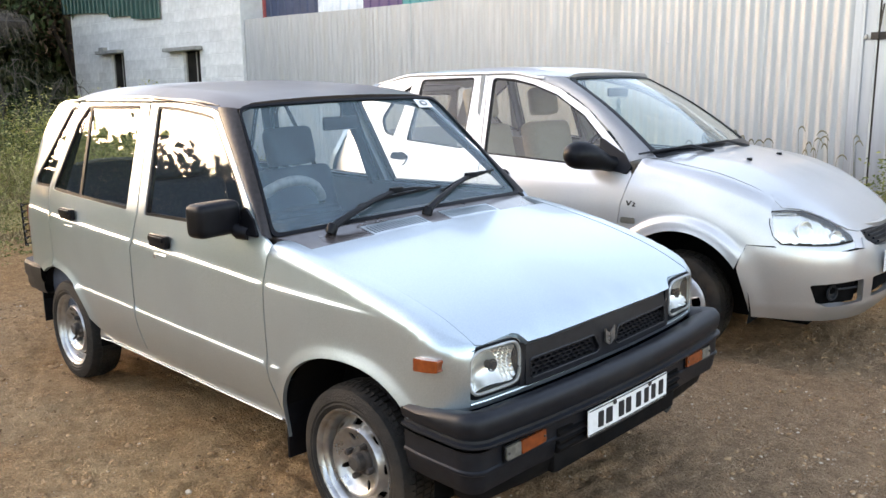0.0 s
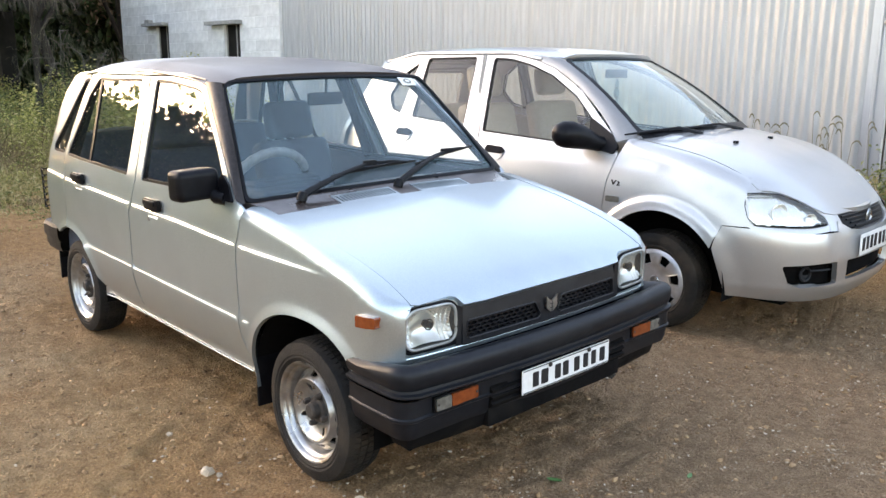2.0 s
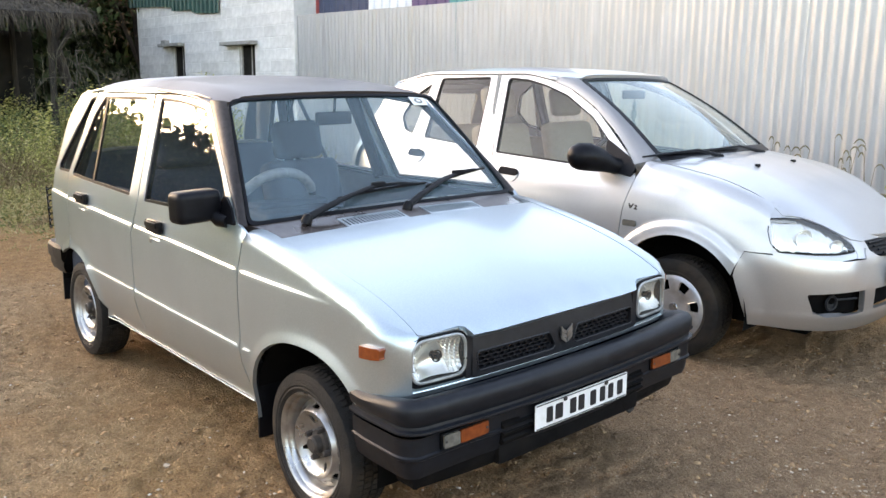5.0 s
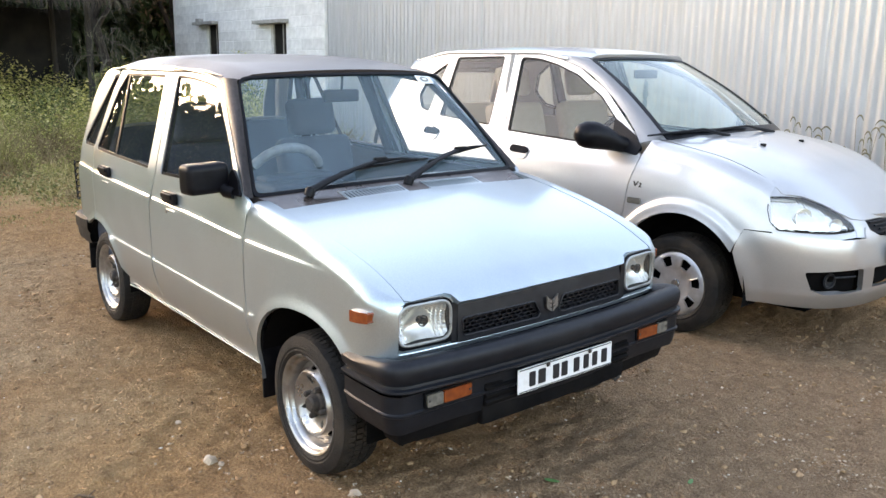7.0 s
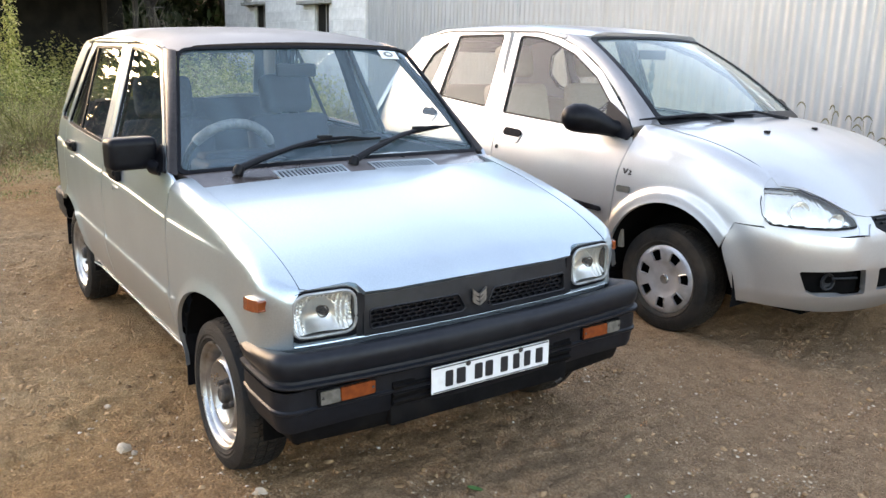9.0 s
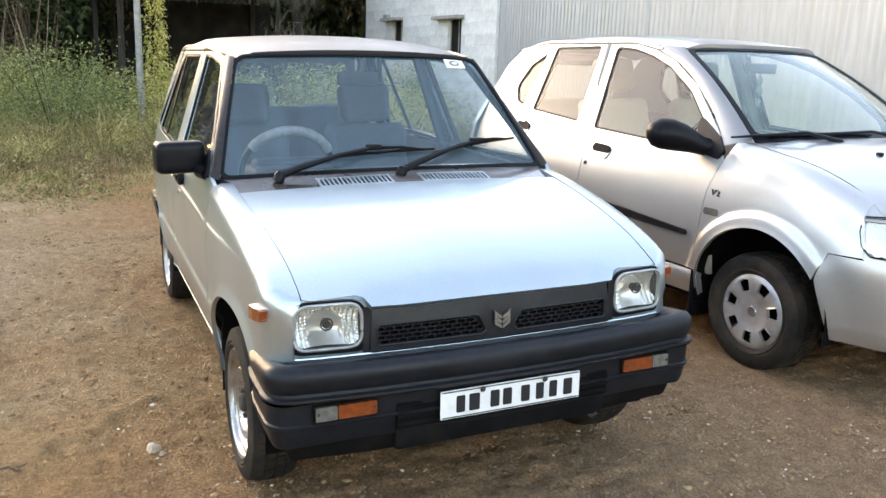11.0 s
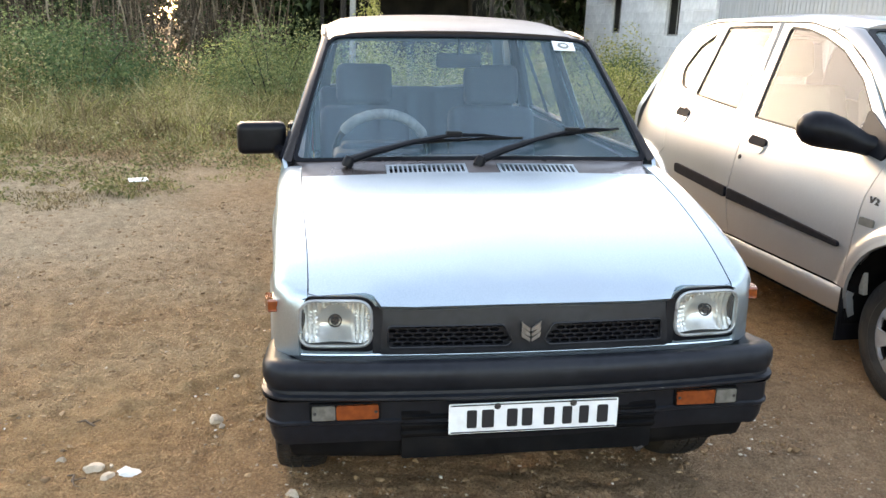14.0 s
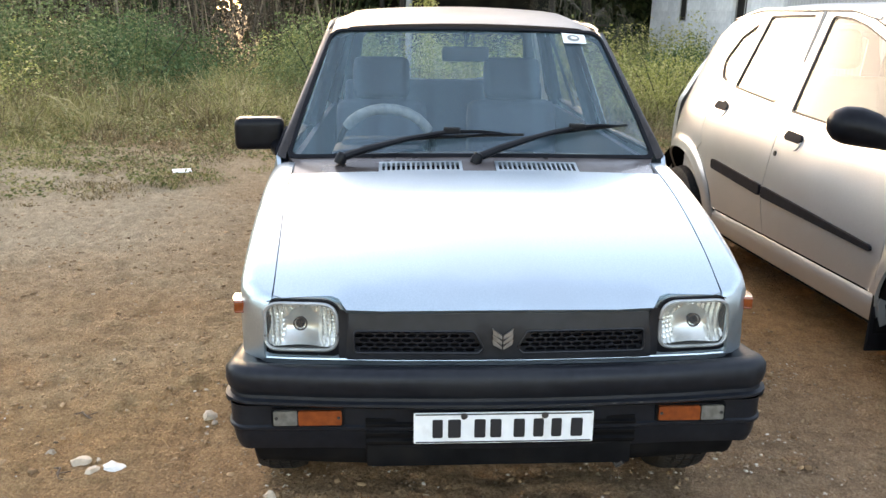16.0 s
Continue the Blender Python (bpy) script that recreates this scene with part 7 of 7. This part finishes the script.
def leaves(name, at, way, length, width, material, parent=None, droop=0.25):
    """Many leaves in one mesh, each of two faces from its foot along its way: broad ones folded, narrow ones bent."""
    n = len(at)
    way = way / np.linalg.norm(way, axis=1, keepdims=True)
    rnd = RNG.standard_normal((n, 3))
    side = np.cross(way, rnd)
    side /= np.linalg.norm(side, axis=1, keepdims=True) + 1e-9
    up = np.cross(side, way)
    L, W = np.asarray(length)[:, None], np.asarray(width)[:, None]
    mid = at + way * L * 0.5 + up * L * droop * 0.4
    tip = at + way * L + np.array((0, 0, -1)) * L * droop
    v = np.stack([at, mid + side * W * 0.5, tip, mid - side * W * 0.5], 1).reshape(-1, 3)
    i = 4 * np.arange(n)[:, None]
    if np.mean(W) < 0.12 * np.mean(L):
        f = np.concatenate([i + np.array((0, 1, 3)), i + np.array((1, 2, 3))], 0)
    else:
        f = np.concatenate([i + np.array((0, 1, 2)), i + np.array((0, 2, 3))], 0)
    return raw(name, v, f, material, parent)


def edge_x(y):
    """Where the weeds begin."""
    return np.interp(y, (-9, -6, -3, -2, -1.2, 0, 1.5, 3, 5.5), (-2.0, -2.4, -3.0, -3.6, -4.6, -5.0, -5.2, -5.0, -5.0))


def rise(x, y):
    """The weeds' height."""
    d = edge_x(y) - x
    h = np.interp(d, (-0.5, 0, 1.5, 2.2, 3.0, 3.8, 5.2, 12), (0.03, 0.055, 0.12, 0.20, 0.44, 0.68, 0.84, 1.02))
    h = h * (1 - 0.34 * np.exp(-((y + 3.1) / 0.8)**2) + 0.32 * np.clip((-y - 4.0) / 1.5, 0, 1))
    w = np.array([noise.noise((a * 0.55, b * 0.55, 3)) + 0.5 * noise.noise((a * 1.7, b * 1.7, 8)) for a, b in zip(x, y)])
    return np.clip(h * (1 + 0.75 * w), 0.04, 1.9)


def drift(x, y, f, seed):
    """A slow noise over the plan, one value a place."""
    return np.array([noise.noise((a * f, b * f, seed)) + 0.4 * noise.noise((a * f * 2.7, b * f * 2.7, seed + 1)) for a, b in zip(x, y)])


def weeds():
    # grass, in drifts of straw, olive and brown
    n = 165000
    y = RNG.uniform(-13, 5.3, n)
    x = edge_x(y) + 0.7 - RNG.uniform(0, 1, n)**1.1 * 8.5
    keep = drift(x, y, 1.3, 1) + np.clip((edge_x(y) - x) * 0.5, -1.2, 0.8) > RNG.uniform(-0.9, 0.3, n)
    x, y = x[keep], y[keep]
    d = edge_x(y) - x
    h = np.clip(rise(x, y), 0.05, 0.55) * RNG.uniform(0.5, 1.2, len(x))
    h *= np.clip(0.85 + 1.5 * drift(x, y, 2.1, 41), 0.35, 1.6)
    at = np.stack([x, y, np.zeros(len(x)) - 0.01], 1)
    way = np.stack([RNG.normal(0, 0.50, len(x)), RNG.normal(0, 0.50, len(x)), np.ones(len(x))], 1)
    width = RNG.uniform(0.006, 0.014, len(x))
    g = drift(x, y, 0.55, 12) + RNG.normal(0, 0.10, len(x)) - 0.20 * np.exp(-((d - 2.4) / 0.7)**2) + 0.16 * np.exp(-((d - 3.6) / 0.8)**2)
    g = np.where((y < -1.6) & (d < 4.2), g * 2.2 - 0.03, g * 1.5 - 0.02)
    for sel, mt, lb in ((g > 0.08, GRASS, "straw-yellow dry grass at the yard's edge"), ((g <= 0.08) & (g > -0.16), GRASS_GREEN, "short olive green grass at the yard's edge"), (g <= -0.16, GRASS_BROWN, "matted brown dead grass at the yard's edge")):
        tagged(leaves("grass", at[sel], way[sel], h[sel], width[sel], mt, None, 0.22), lb, "grass", kind="stuff")
    # low leafy cover that creeps out over the earth
    n = 42000
    y = RNG.uniform(-11, 4.5, n)
    x = edge_x(y) + 0.45 - RNG.uniform(0, 1, n) * 4.2
    keep = drift(x, y, 1.1, 21) + np.clip((edge_x(y) - x) * 0.22, -0.4, 0.25) > RNG.uniform(-0.05, 0.25, n)
    x, y = x[keep], y[keep]
    z = np.clip(rise(x, y), 0.03, 0.30) * RNG.uniform(0.05, 0.7, len(x))
    way = np.stack([RNG.normal(0, 1, len(x)), RNG.normal(0, 1, len(x)), RNG.uniform(0.05, 0.7, len(x))], 1)
    size = RNG.uniform(0.022, 0.055, len(x))
    tagged(leaves("ground_cover", np.stack([x, y, z], 1), way, size, size * 0.5, COVER, None, 0.2), "low leafy green and brown cover creeping over the earth", "weeds", kind="stuff")
    # broad-leaved weeds: plants with leaves up their stems, in green, painted-shade and withered drifts
    m = 4200
    py = RNG.uniform(-13, 5.35, m)
    px = edge_x(py) - 2.1 - RNG.uniform(0, 1, m)**0.9 * 8.5
    ph = rise(px, py) * RNG.uniform(0.70, 1.2, m)
    d = edge_x(py) - px
    k = 56
    dry = RNG.random(m) < np.clip((4.9 - d) / 1.4, 0.08, 0.85) * np.where(py < -2.0, 1.0, 0.35)
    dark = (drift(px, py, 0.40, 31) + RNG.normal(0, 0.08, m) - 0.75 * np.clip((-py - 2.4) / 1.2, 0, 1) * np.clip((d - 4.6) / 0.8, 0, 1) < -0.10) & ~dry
    for sel, mt, lb in ((~dry & ~dark, WEED, "tall yellow-green broad-leaved weeds behind the yard"), (dark, WEED_DARK, "deep green broad-leaved weeds behind the yard with shade in their colour"), (dry, WEED_DRY, "withered brown weeds behind the yard")):
        sx, sy, sh = px[sel], py[sel], ph[sel]
        c = len(sx)
        t = RNG.uniform(0.12, 1.0, (c, k))
        a = RNG.uniform(0, 6.28, (c, k))
        r = (0.05 + 0.20 * sh[:, None] * (1.1 - t)) * RNG.uniform(0.2, 1, (c, k))
        at = np.stack([sx[:, None] + r * np.cos(a), sy[:, None] + r * np.sin(a), sh[:, None] * t], -1).reshape(-1, 3)
        way = np.stack([np.cos(a), np.sin(a), RNG.normal(0.35, 0.4, (c, k))], -1).reshape(-1, 3)
        size = RNG.uniform(0.030, 0.072, c * k) * np.repeat(np.clip(sh, 0.45, 1.1), k)
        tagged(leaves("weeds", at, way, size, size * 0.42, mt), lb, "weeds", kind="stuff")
    c = 2200
    at = np.stack([px[:c], py[:c], np.zeros(c)], 1)
    way = np.stack([RNG.normal(0, 0.12, c), RNG.normal(0, 0.12, c), np.ones(c)], 1)
    tagged(leaves("weed_stems", at, way, ph[:c] * 1.08, np.full(c, 0.010), GRASS_GREEN, None, 0.05), "thin weed stems", "weeds", kind="stuff")


def shrub(name, x, y, rx, ry, h, n, leaf, material, label, z0=0.0, low=0.0, parent=None):
    """A bush: leaves in clumps with gaps, thicker towards the outside."""
    c = RNG.standard_normal((max(8, n // 60), 3))
    c /= np.linalg.norm(c, axis=1, keepdims=True)
    c *= RNG.uniform(0.35, 0.95, (len(c), 1))
    pick = RNG.integers(0, len(c), n)
    p = c[pick] + RNG.normal(0, 0.17, (n, 3))
    at = np.stack([x + p[:, 0] * rx, y + p[:, 1] * ry, z0 + low + (p[:, 2] * 0.5 + 0.5) * (h - low)], 1)
    at[:, 2] = np.maximum(at[:, 2], z0 + 0.02)
    way = p + RNG.normal(0, 0.6, (n, 3))
    size = leaf * RNG.uniform(0.6, 1.3, n)
    return leaves(name, at, way, size, size * 0.45, material, parent)


def tree(x, y, h, crown, seed, leaf_mat, n=5200, lean=0.0, leaf=(0.09, 0.20)):
    """A tapered trunk that forks into limbs, each with clumps of leaves."""
    rng = np.random.default_rng(seed)
    ob = tagged(empty("tree", pose(x, y, 0)), "dark leafy tree with tangled trunks round the yard", "tree", "trees round the yard")
    top = Vector((lean, 0.2 * rng.standard_normal(), h * 0.45))
    part("trunk", tube([(0, 0, -0.1), (lean * 0.2, 0.03, h * 0.15), top * 0.7, top], [0.16, 0.13, 0.11, 0.09], 9), BARK, ob)
    ends = []
    for i in range(7):
        a = 2 * math.pi * i / 7 + rng.uniform(-0.3, 0.3)
        z = h * rng.uniform(0.55, 0.95)
        e = Vector((crown * rng.uniform(0.35, 0.8) * math.cos(a), crown * rng.uniform(0.35, 0.8) * math.sin(a), z))
        s = top * rng.uniform(0.5, 1.0)
        part("limb", tube([s, s.lerp(e, 0.5) + Vector((0, 0, 0.12 * h * rng.uniform(-0.3, 1))), e], [0.07, 0.045, 0.015], 6), BARK, ob)
        ends += [e, s.lerp(e, 0.6)]
    c = np.array([tuple(e) for e in ends] + [(crown * rng.normal(0, 0.4), crown * rng.normal(0, 0.4), h * rng.uniform(0.35, 1.0)) for _ in range(14)])
    pick = rng.integers(0, len(c), n)
    at = c[pick] + rng.normal(0, 0.20 * crown, (n, 3)) * np.array((1, 1, 0.75))
    at[:, 2] = np.maximum(at[:, 2], 0.3)
    way = rng.normal(0, 1, (n, 3)) + np.array((0, 0, -0.2))
    size = rng.uniform(*leaf, n)
    leaves("crown", at, way, size, size * 0.45, leaf_mat, ob)
    return ob


weeds()
# bushes in the weed bank and by the gate
for nm, x, y, rx, ry, h, n, lf, mt, lb in (
        ("bush", -8.6, -7.2, 1.5, 1.6, 1.75, 3800, 0.10, BUSH, "dense dark green bush in the weeds"),
        ("bush", -9.6, -4.2, 1.3, 1.5, 1.35, 3000, 0.10, BUSH, "dense dark green bush in the weeds"),
        ("bush", -9.2, -1.3, 1.0, 1.2, 1.45, 2600, 0.09, WEED_DARK, "tall light green bush in the weeds"),
        ("bush", -8.4, 3.6, 0.9, 1.1, 1.05, 2400, 0.08, WEED, "bright green bush beside the building"),
        ("bush", -10.8, 4.6, 1.2, 0.8, 1.15, 2600, 0.08, BUSH, "dark green bush under the building's windows"),
        ("bush", 1.35, 5.10, 0.75, 0.36, 0.98, 3400, 0.07, WEED_DARK, "green leafy bush against the metal gate"),
        ("bush", 2.7, 5.00, 0.9, 0.42, 0.85, 3000, 0.07, BUSH, "green leafy bush against the metal gate")):
    bush = tagged(empty("bush", pose(x, y, 0)), lb, "bush", "bushes")
    shrub("foliage", 0, 0, rx, ry, h, int(2.3 * n), lf * 0.55, mt, lb, 0.0, 0.0, bush)
    for i in range(5):
        a = 2 * math.pi * i / 5 + x
        part("stem", tube([(0.04 * math.cos(a), 0.04 * math.sin(a), -0.02), (0.3 * rx * math.cos(a), 0.3 * ry * math.sin(a), h * 0.45), (0.55 * rx * math.cos(a), 0.55 * ry * math.sin(a), h * 0.8)], [0.014, 0.010, 0.004], 6), BARK, bush)


def foxtails():
    """Drooping grass heads along the fence."""
    for i in range(64):
        x, y = RNG.uniform(-1.0, 0.55), RNG.uniform(5.15, 5.52)
        h, b, s = RNG.uniform(0.45, 1.0), RNG.uniform(0.04, 0.11), (1 if RNG.random() < 0.5 else -1)
        lean = RNG.uniform(-0.10, 0.10)
        foot, top = Vector((x, y, 0)), Vector((x + lean, y, h))
        ob = part("foxtail_grass", tube([foot, foot.lerp(top, 0.55) + Vector((-lean * 0.2, 0, 0)), top], [0.003, 0.0025, 0.002], 5), FOXTAIL)
        tagged(ob, "dry foxtail grass stalk with a drooping head by the fence", "grass", "foxtail stalks")
        bow = [top + Vector((s * b * q, 0, 0.05 * math.sin(2.4 * q) - 0.045 * q * q)) for q in (0, 0.2, 0.4, 0.6, 0.8, 1.0)]
        part("seed_head", tube(bow, [0.003, 0.006, 0.008, 0.008, 0.006, 0.002], 6), FOXTAIL, ob)


foxtails()
n = 3000
fx, fy = np.concatenate([RNG.uniform(-4.0, 4.0, 900), RNG.uniform(-1.0, 1.0, n - 900)]), RNG.uniform(5.05, 5.52, n)
tagged(leaves("fence_grass", np.stack([fx, fy, np.zeros(n)], 1), np.stack([RNG.normal(0, 0.35, n), RNG.normal(0, 0.35, n), np.ones(n)], 1), RNG.uniform(0.2, 0.85, n), np.full(n, 0.012), GRASS), "grass along the foot of the fence", "grass", kind="stuff")
# the dark wood behind the weeds, then unseen trees on the other sides of the yard
seeds = 0
for x, y, h, c in ((-15.0, -15.0, 3.6, 2.4), (-15.5, -11.5, 3.7, 2.3), (-14.8, -8.6, 3.4, 2.3), (-15.6, -7.0, 3.4, 2.1), (-15.0, -1.4, 3.7, 1.9), (-16.4, -1.0, 5.4, 2.5),
                   (-17.6, 1.6, 7.2, 2.8), (-18.2, 4.6, 7.5, 2.8), (-19.5, 7.0, 7.5, 2.8), (-18.5, -12.8, 4.2, 2.6), (-19.0, -8.2, 4.8, 2.6), (-20.0, 0.5, 7.5, 3.0)):
    seeds += 1
    tree(x, y, h, c, seeds, TREE_LEAF if seeds % 3 else DEAD_LEAF)
# those at +x are added, kept low to let sky light onto the cars
for x, y, h, c in ((-17.0, -19, 4.2, 3.0), (-13.0, -21, 2.9, 3.0), (-9.5, -23, 3.1, 3.2), (-4.0, -24, 2.7, 3.2), (1.0, -23, 2.9, 3.0), (5.5, -24, 2.8, 3.2), (10.5, -21, 3.2, 3.4), (17.0, -18, 3.0, 3.0), (22.0, -11, 2.8, 3.0), (24.0, -3.5, 2.6, 3.0), (24.0, 4.0, 2.6, 3.0)):
    seeds += 1
    tree(x, y, h, c, seeds, TREE_LEAF, 15000 if -15 < x < 7 else 6000, 0.0, (0.10, 0.24) if -15 < x < 7 else (0.20, 0.42))
for i in range(12):
    y = -17 + 1.45 * i - 0.35 * (i == 11)
    shrub_x = -13.8 - 0.9 * ((i * 7) % 3)
    lb = "dark undergrowth of creepers and dry leaves below the trees"
    tagged(shrub("undergrowth", shrub_x, y, 1.1, 1.3, 1.9 if i == 9 else 2.3 + 0.5 * ((i * 5) % 3), 3600 if i == 9 else 6500, 0.085, DEAD_LEAF if y < -1.5 and i % 4 else TREE_LEAF, lb), lb, "bush", "undergrowth")
n = 900
sy = RNG.uniform(-17, -1.3, n)
sx = -12.9 - RNG.uniform(0, 2.2, n)
tagged(leaves("dry_stems", np.stack([sx, sy, np.zeros(n)], 1), np.stack([RNG.normal(0, 0.16, n), RNG.normal(0, 0.16, n), np.ones(n)], 1), RNG.uniform(1.4, 3.6, n), RNG.uniform(0.015, 0.040, n), DEAD_LEAF, None, 0.06), "dry brown stems standing in the undergrowth", "undergrowth", kind="stuff")
for i in range(13):
    y = -20 + 2.3 * i + {6: -1.15, 7: 1.15}.get(i, 0)
    lb = "dense dark thicket behind the trees"
    tagged(shrub("thicket", -22.0, y, 1.6, 2.0, float(np.interp(y, (-20, -13, -11, -9, -5, -3, -1), (6.6, 7.0, 6.6, 5.2, 5.0, 5.6, 6.4))), 8000, 0.48, TREE_LEAF, lb), lb, "bush", "thicket")


def open_shed():
    """A low thatched shed; the shade under it is painted into its near-black walls."""
    ob = tagged(empty("thatched_shed"), "low open shed with ragged thatch and wooden posts among trees", "shed")
    for x, y in ((-12.6, -0.2), (-12.6, 2.6), (-15.0, -0.2), (-15.0, 2.6)):
        part("post", tube([(x, y, 0), (x + 0.03, y, 1.2), (x, y + 0.02, 2.56 if x > -13 else 2.9)], [0.07, 0.06, 0.06], 8), BARK, ob)
    part("back_wall", box(-15.2, -15.1, -0.6, 3.0, 0, 2.4), ROOM_SHADE, ob)
    part("side_wall", box(-15.1, -13.0, -0.62, -0.55, 0, 2.4), ROOM_SHADE, ob)
    part("roof_deck", moved(box(-1.7, 1.7, -2.0, 2.0, -0.05, 0.05, 0.01), pose(-13.8, 1.2, 2.80, 0, 9, 0)), BARK, ob)
    n = 7000
    u, v = RNG.uniform(-1.75, 1.75, n), RNG.uniform(-2.05, 2.05, n)
    z = 2.88 - 0.158 * u + RNG.uniform(-0.05, 0.06, n)
    at = np.stack([-13.8 + u, 1.2 + v, z], 1)
    way = np.stack([np.ones(n), RNG.normal(0, 0.3, n), np.full(n, -0.15) + RNG.normal(0, 0.12, n) - 0.9 * (u > 1.45)], 1)
    leaves("thatch", at, way, RNG.uniform(0.25, 0.55, n), np.full(n, 0.011), STRAW, ob)


open_shed()


def dry_vine(x, y, h, spread, n):
    """Bare grey creepers that hang in a tangle from the shed's edge to the weeds."""
    ob = tagged(empty("dry_creeper", pose(x, y, 0)), "tangled bare grey creeper hanging beside the thatched shed", "creeper", "dry creepers")
    rng = np.random.default_rng(int(100 * h))
    for i in range(n):
        a = rng.uniform(0, 6.28)
        r = spread * rng.uniform(0.1, 1.0)
        z0 = h * rng.uniform(0.6, 1.0)
        p = [Vector((r * 0.2 * math.cos(a), r * 0.2 * math.sin(a), z0))]
        for q in range(1, 5):
            p.append(p[-1] + Vector((r * 0.25 * math.cos(a) + rng.normal(0, 0.06), r * 0.25 * math.sin(a) + rng.normal(0, 0.06), z0 * (0.10 - 0.075 * q * rng.uniform(0.6, 1.5)))))
        p = [Vector((v.x, v.y, max(0.0, v.z))) for v in p]
        part("shoot", tube(p, [0.009, 0.008, 0.006, 0.005, 0.003], 5), VINE, ob)
    m = n * 90
    ang, rr = rng.uniform(0, 6.28, m), spread * rng.random(m)**0.6
    at = np.stack([rr * np.cos(ang), rr * np.sin(ang), h * rng.uniform(0.25, 1.0, m) * (1.1 - 0.35 * rr / spread)], 1)
    way = np.stack([rng.normal(0, 0.6, m), rng.normal(0, 0.6, m), rng.uniform(-1.6, 0.1, m)], 1)
    leaves("tangle", at, way, rng.uniform(0.08, 0.26, m), np.full(m, 0.0045), VINE_THIN, ob, 0.3)


VINE = mat("grey dry creeper", (0.05, 0.043, 0.033), (0.105, 0.09, 0.07), 30, (0.85, 0.95), 0, 0, 0.3, 120)
VINE_THIN = island_mat("grey dry tangle", [(0.0, (0.055, 0.055, 0.035)), (0.6, (0.12, 0.115, 0.08)), (1.0, (0.22, 0.20, 0.15))], 0.9, 0.1)
dry_vine(-11.4, 2.65, 2.3, 0.8, 11)
dry_vine(-11.0, 3.35, 1.7, 0.7, 12)
tagged(part("concrete_pole", tube([(-10.0, -0.10, 0), (-10.0, -0.10, 4.6)], [0.055, 0.042], 10), CONCRETE), "slim grey concrete pole among green creepers", "pole")
lb = "yellow-green creeper climbing beside the concrete pole"
tagged(shrub("creeper", -9.98, 0.14, 0.15, 0.17, 3.1, 1500, 0.055, WEED, lb, 0.0, 0.4), lb, "creeper")
tagged(part("paper_scrap", moved(box(-0.035, 0.035, -0.075, 0.075, 0, 0.006, 0.002), pose(-3.40, -2.05, 0.09, 0, 14, 20)), PLATE), "crumpled white scrap lying on dry grass", "litter")
tagged(shrub("weed_tuft", -3.40, -2.0, 0.32, 0.42, 0.10, 600, 0.035, COVER, ""), "low dark green tuft on bare earth", "weeds", kind="stuff")


def fallen_leaf(x, y, size, spin, material, label):
    """A bent leaf lying on the earth."""
    ol = [(size * math.cos(a) * (1.0 if math.cos(a) < 0 else 1.25), size * 0.45 * math.sin(a)) for a in [2 * math.pi * i / 14 for i in range(14)]]
    bm = sheet(ol, lambda u, v: Vector((u, v, 0.006 + 3.0 * v * v + 1.2 * u * u)), (0, 0, 1), (), size * 0.4, 0.001)
    tagged(part("fallen_leaf", moved(bm, pose(x, y, 0.0, 0, 0, spin)), material, None), label, "leaf")


def twig(x, y, spin, length):
    pts = [(length * (q - 0.5), 0.012 * math.sin(7 * q), 0.010 + 0.006 * math.sin(5 * q)) for q in (0, 0.25, 0.5, 0.75, 1.0)]
    ob = tagged(part("twig", moved(tube(pts, [0.002, 0.004, 0.0045, 0.003, 0.0015], 6), pose(x, y, -0.004, 0, 0, spin)), TWIG), "short dark dry twig lying on earth", "twig", "twigs")
    part("side_shoot", moved(tube([pts[2], (pts[2][0] + length * 0.2, 0.03, 0.016)], [0.003, 0.0015], 5), pose(x, y, -0.004, 0, 0, spin)), TWIG, ob)


TWIG = mat("dry twig bark", (0.09, 0.055, 0.032), (0.16, 0.10, 0.06), 60, (0.8, 0.9), 0, 0, 0.3, 200)
LEAF_GREEN = mat("fallen green leaf", (0.05, 0.14, 0.04), (0.09, 0.20, 0.06), 60, (0.5, 0.6))
fallen_leaf(1.652, -0.057, 0.024, 30, LEAF_GREEN, "green leaf lying on brown gravel")
fallen_leaf(1.95, 0.32, 0.018, 110, LEAF_GREEN, "small green leaf lying on brown gravel")
twig(0.82, -1.347, 75, 0.11)
twig(1.20, -1.30, 40, 0.09)
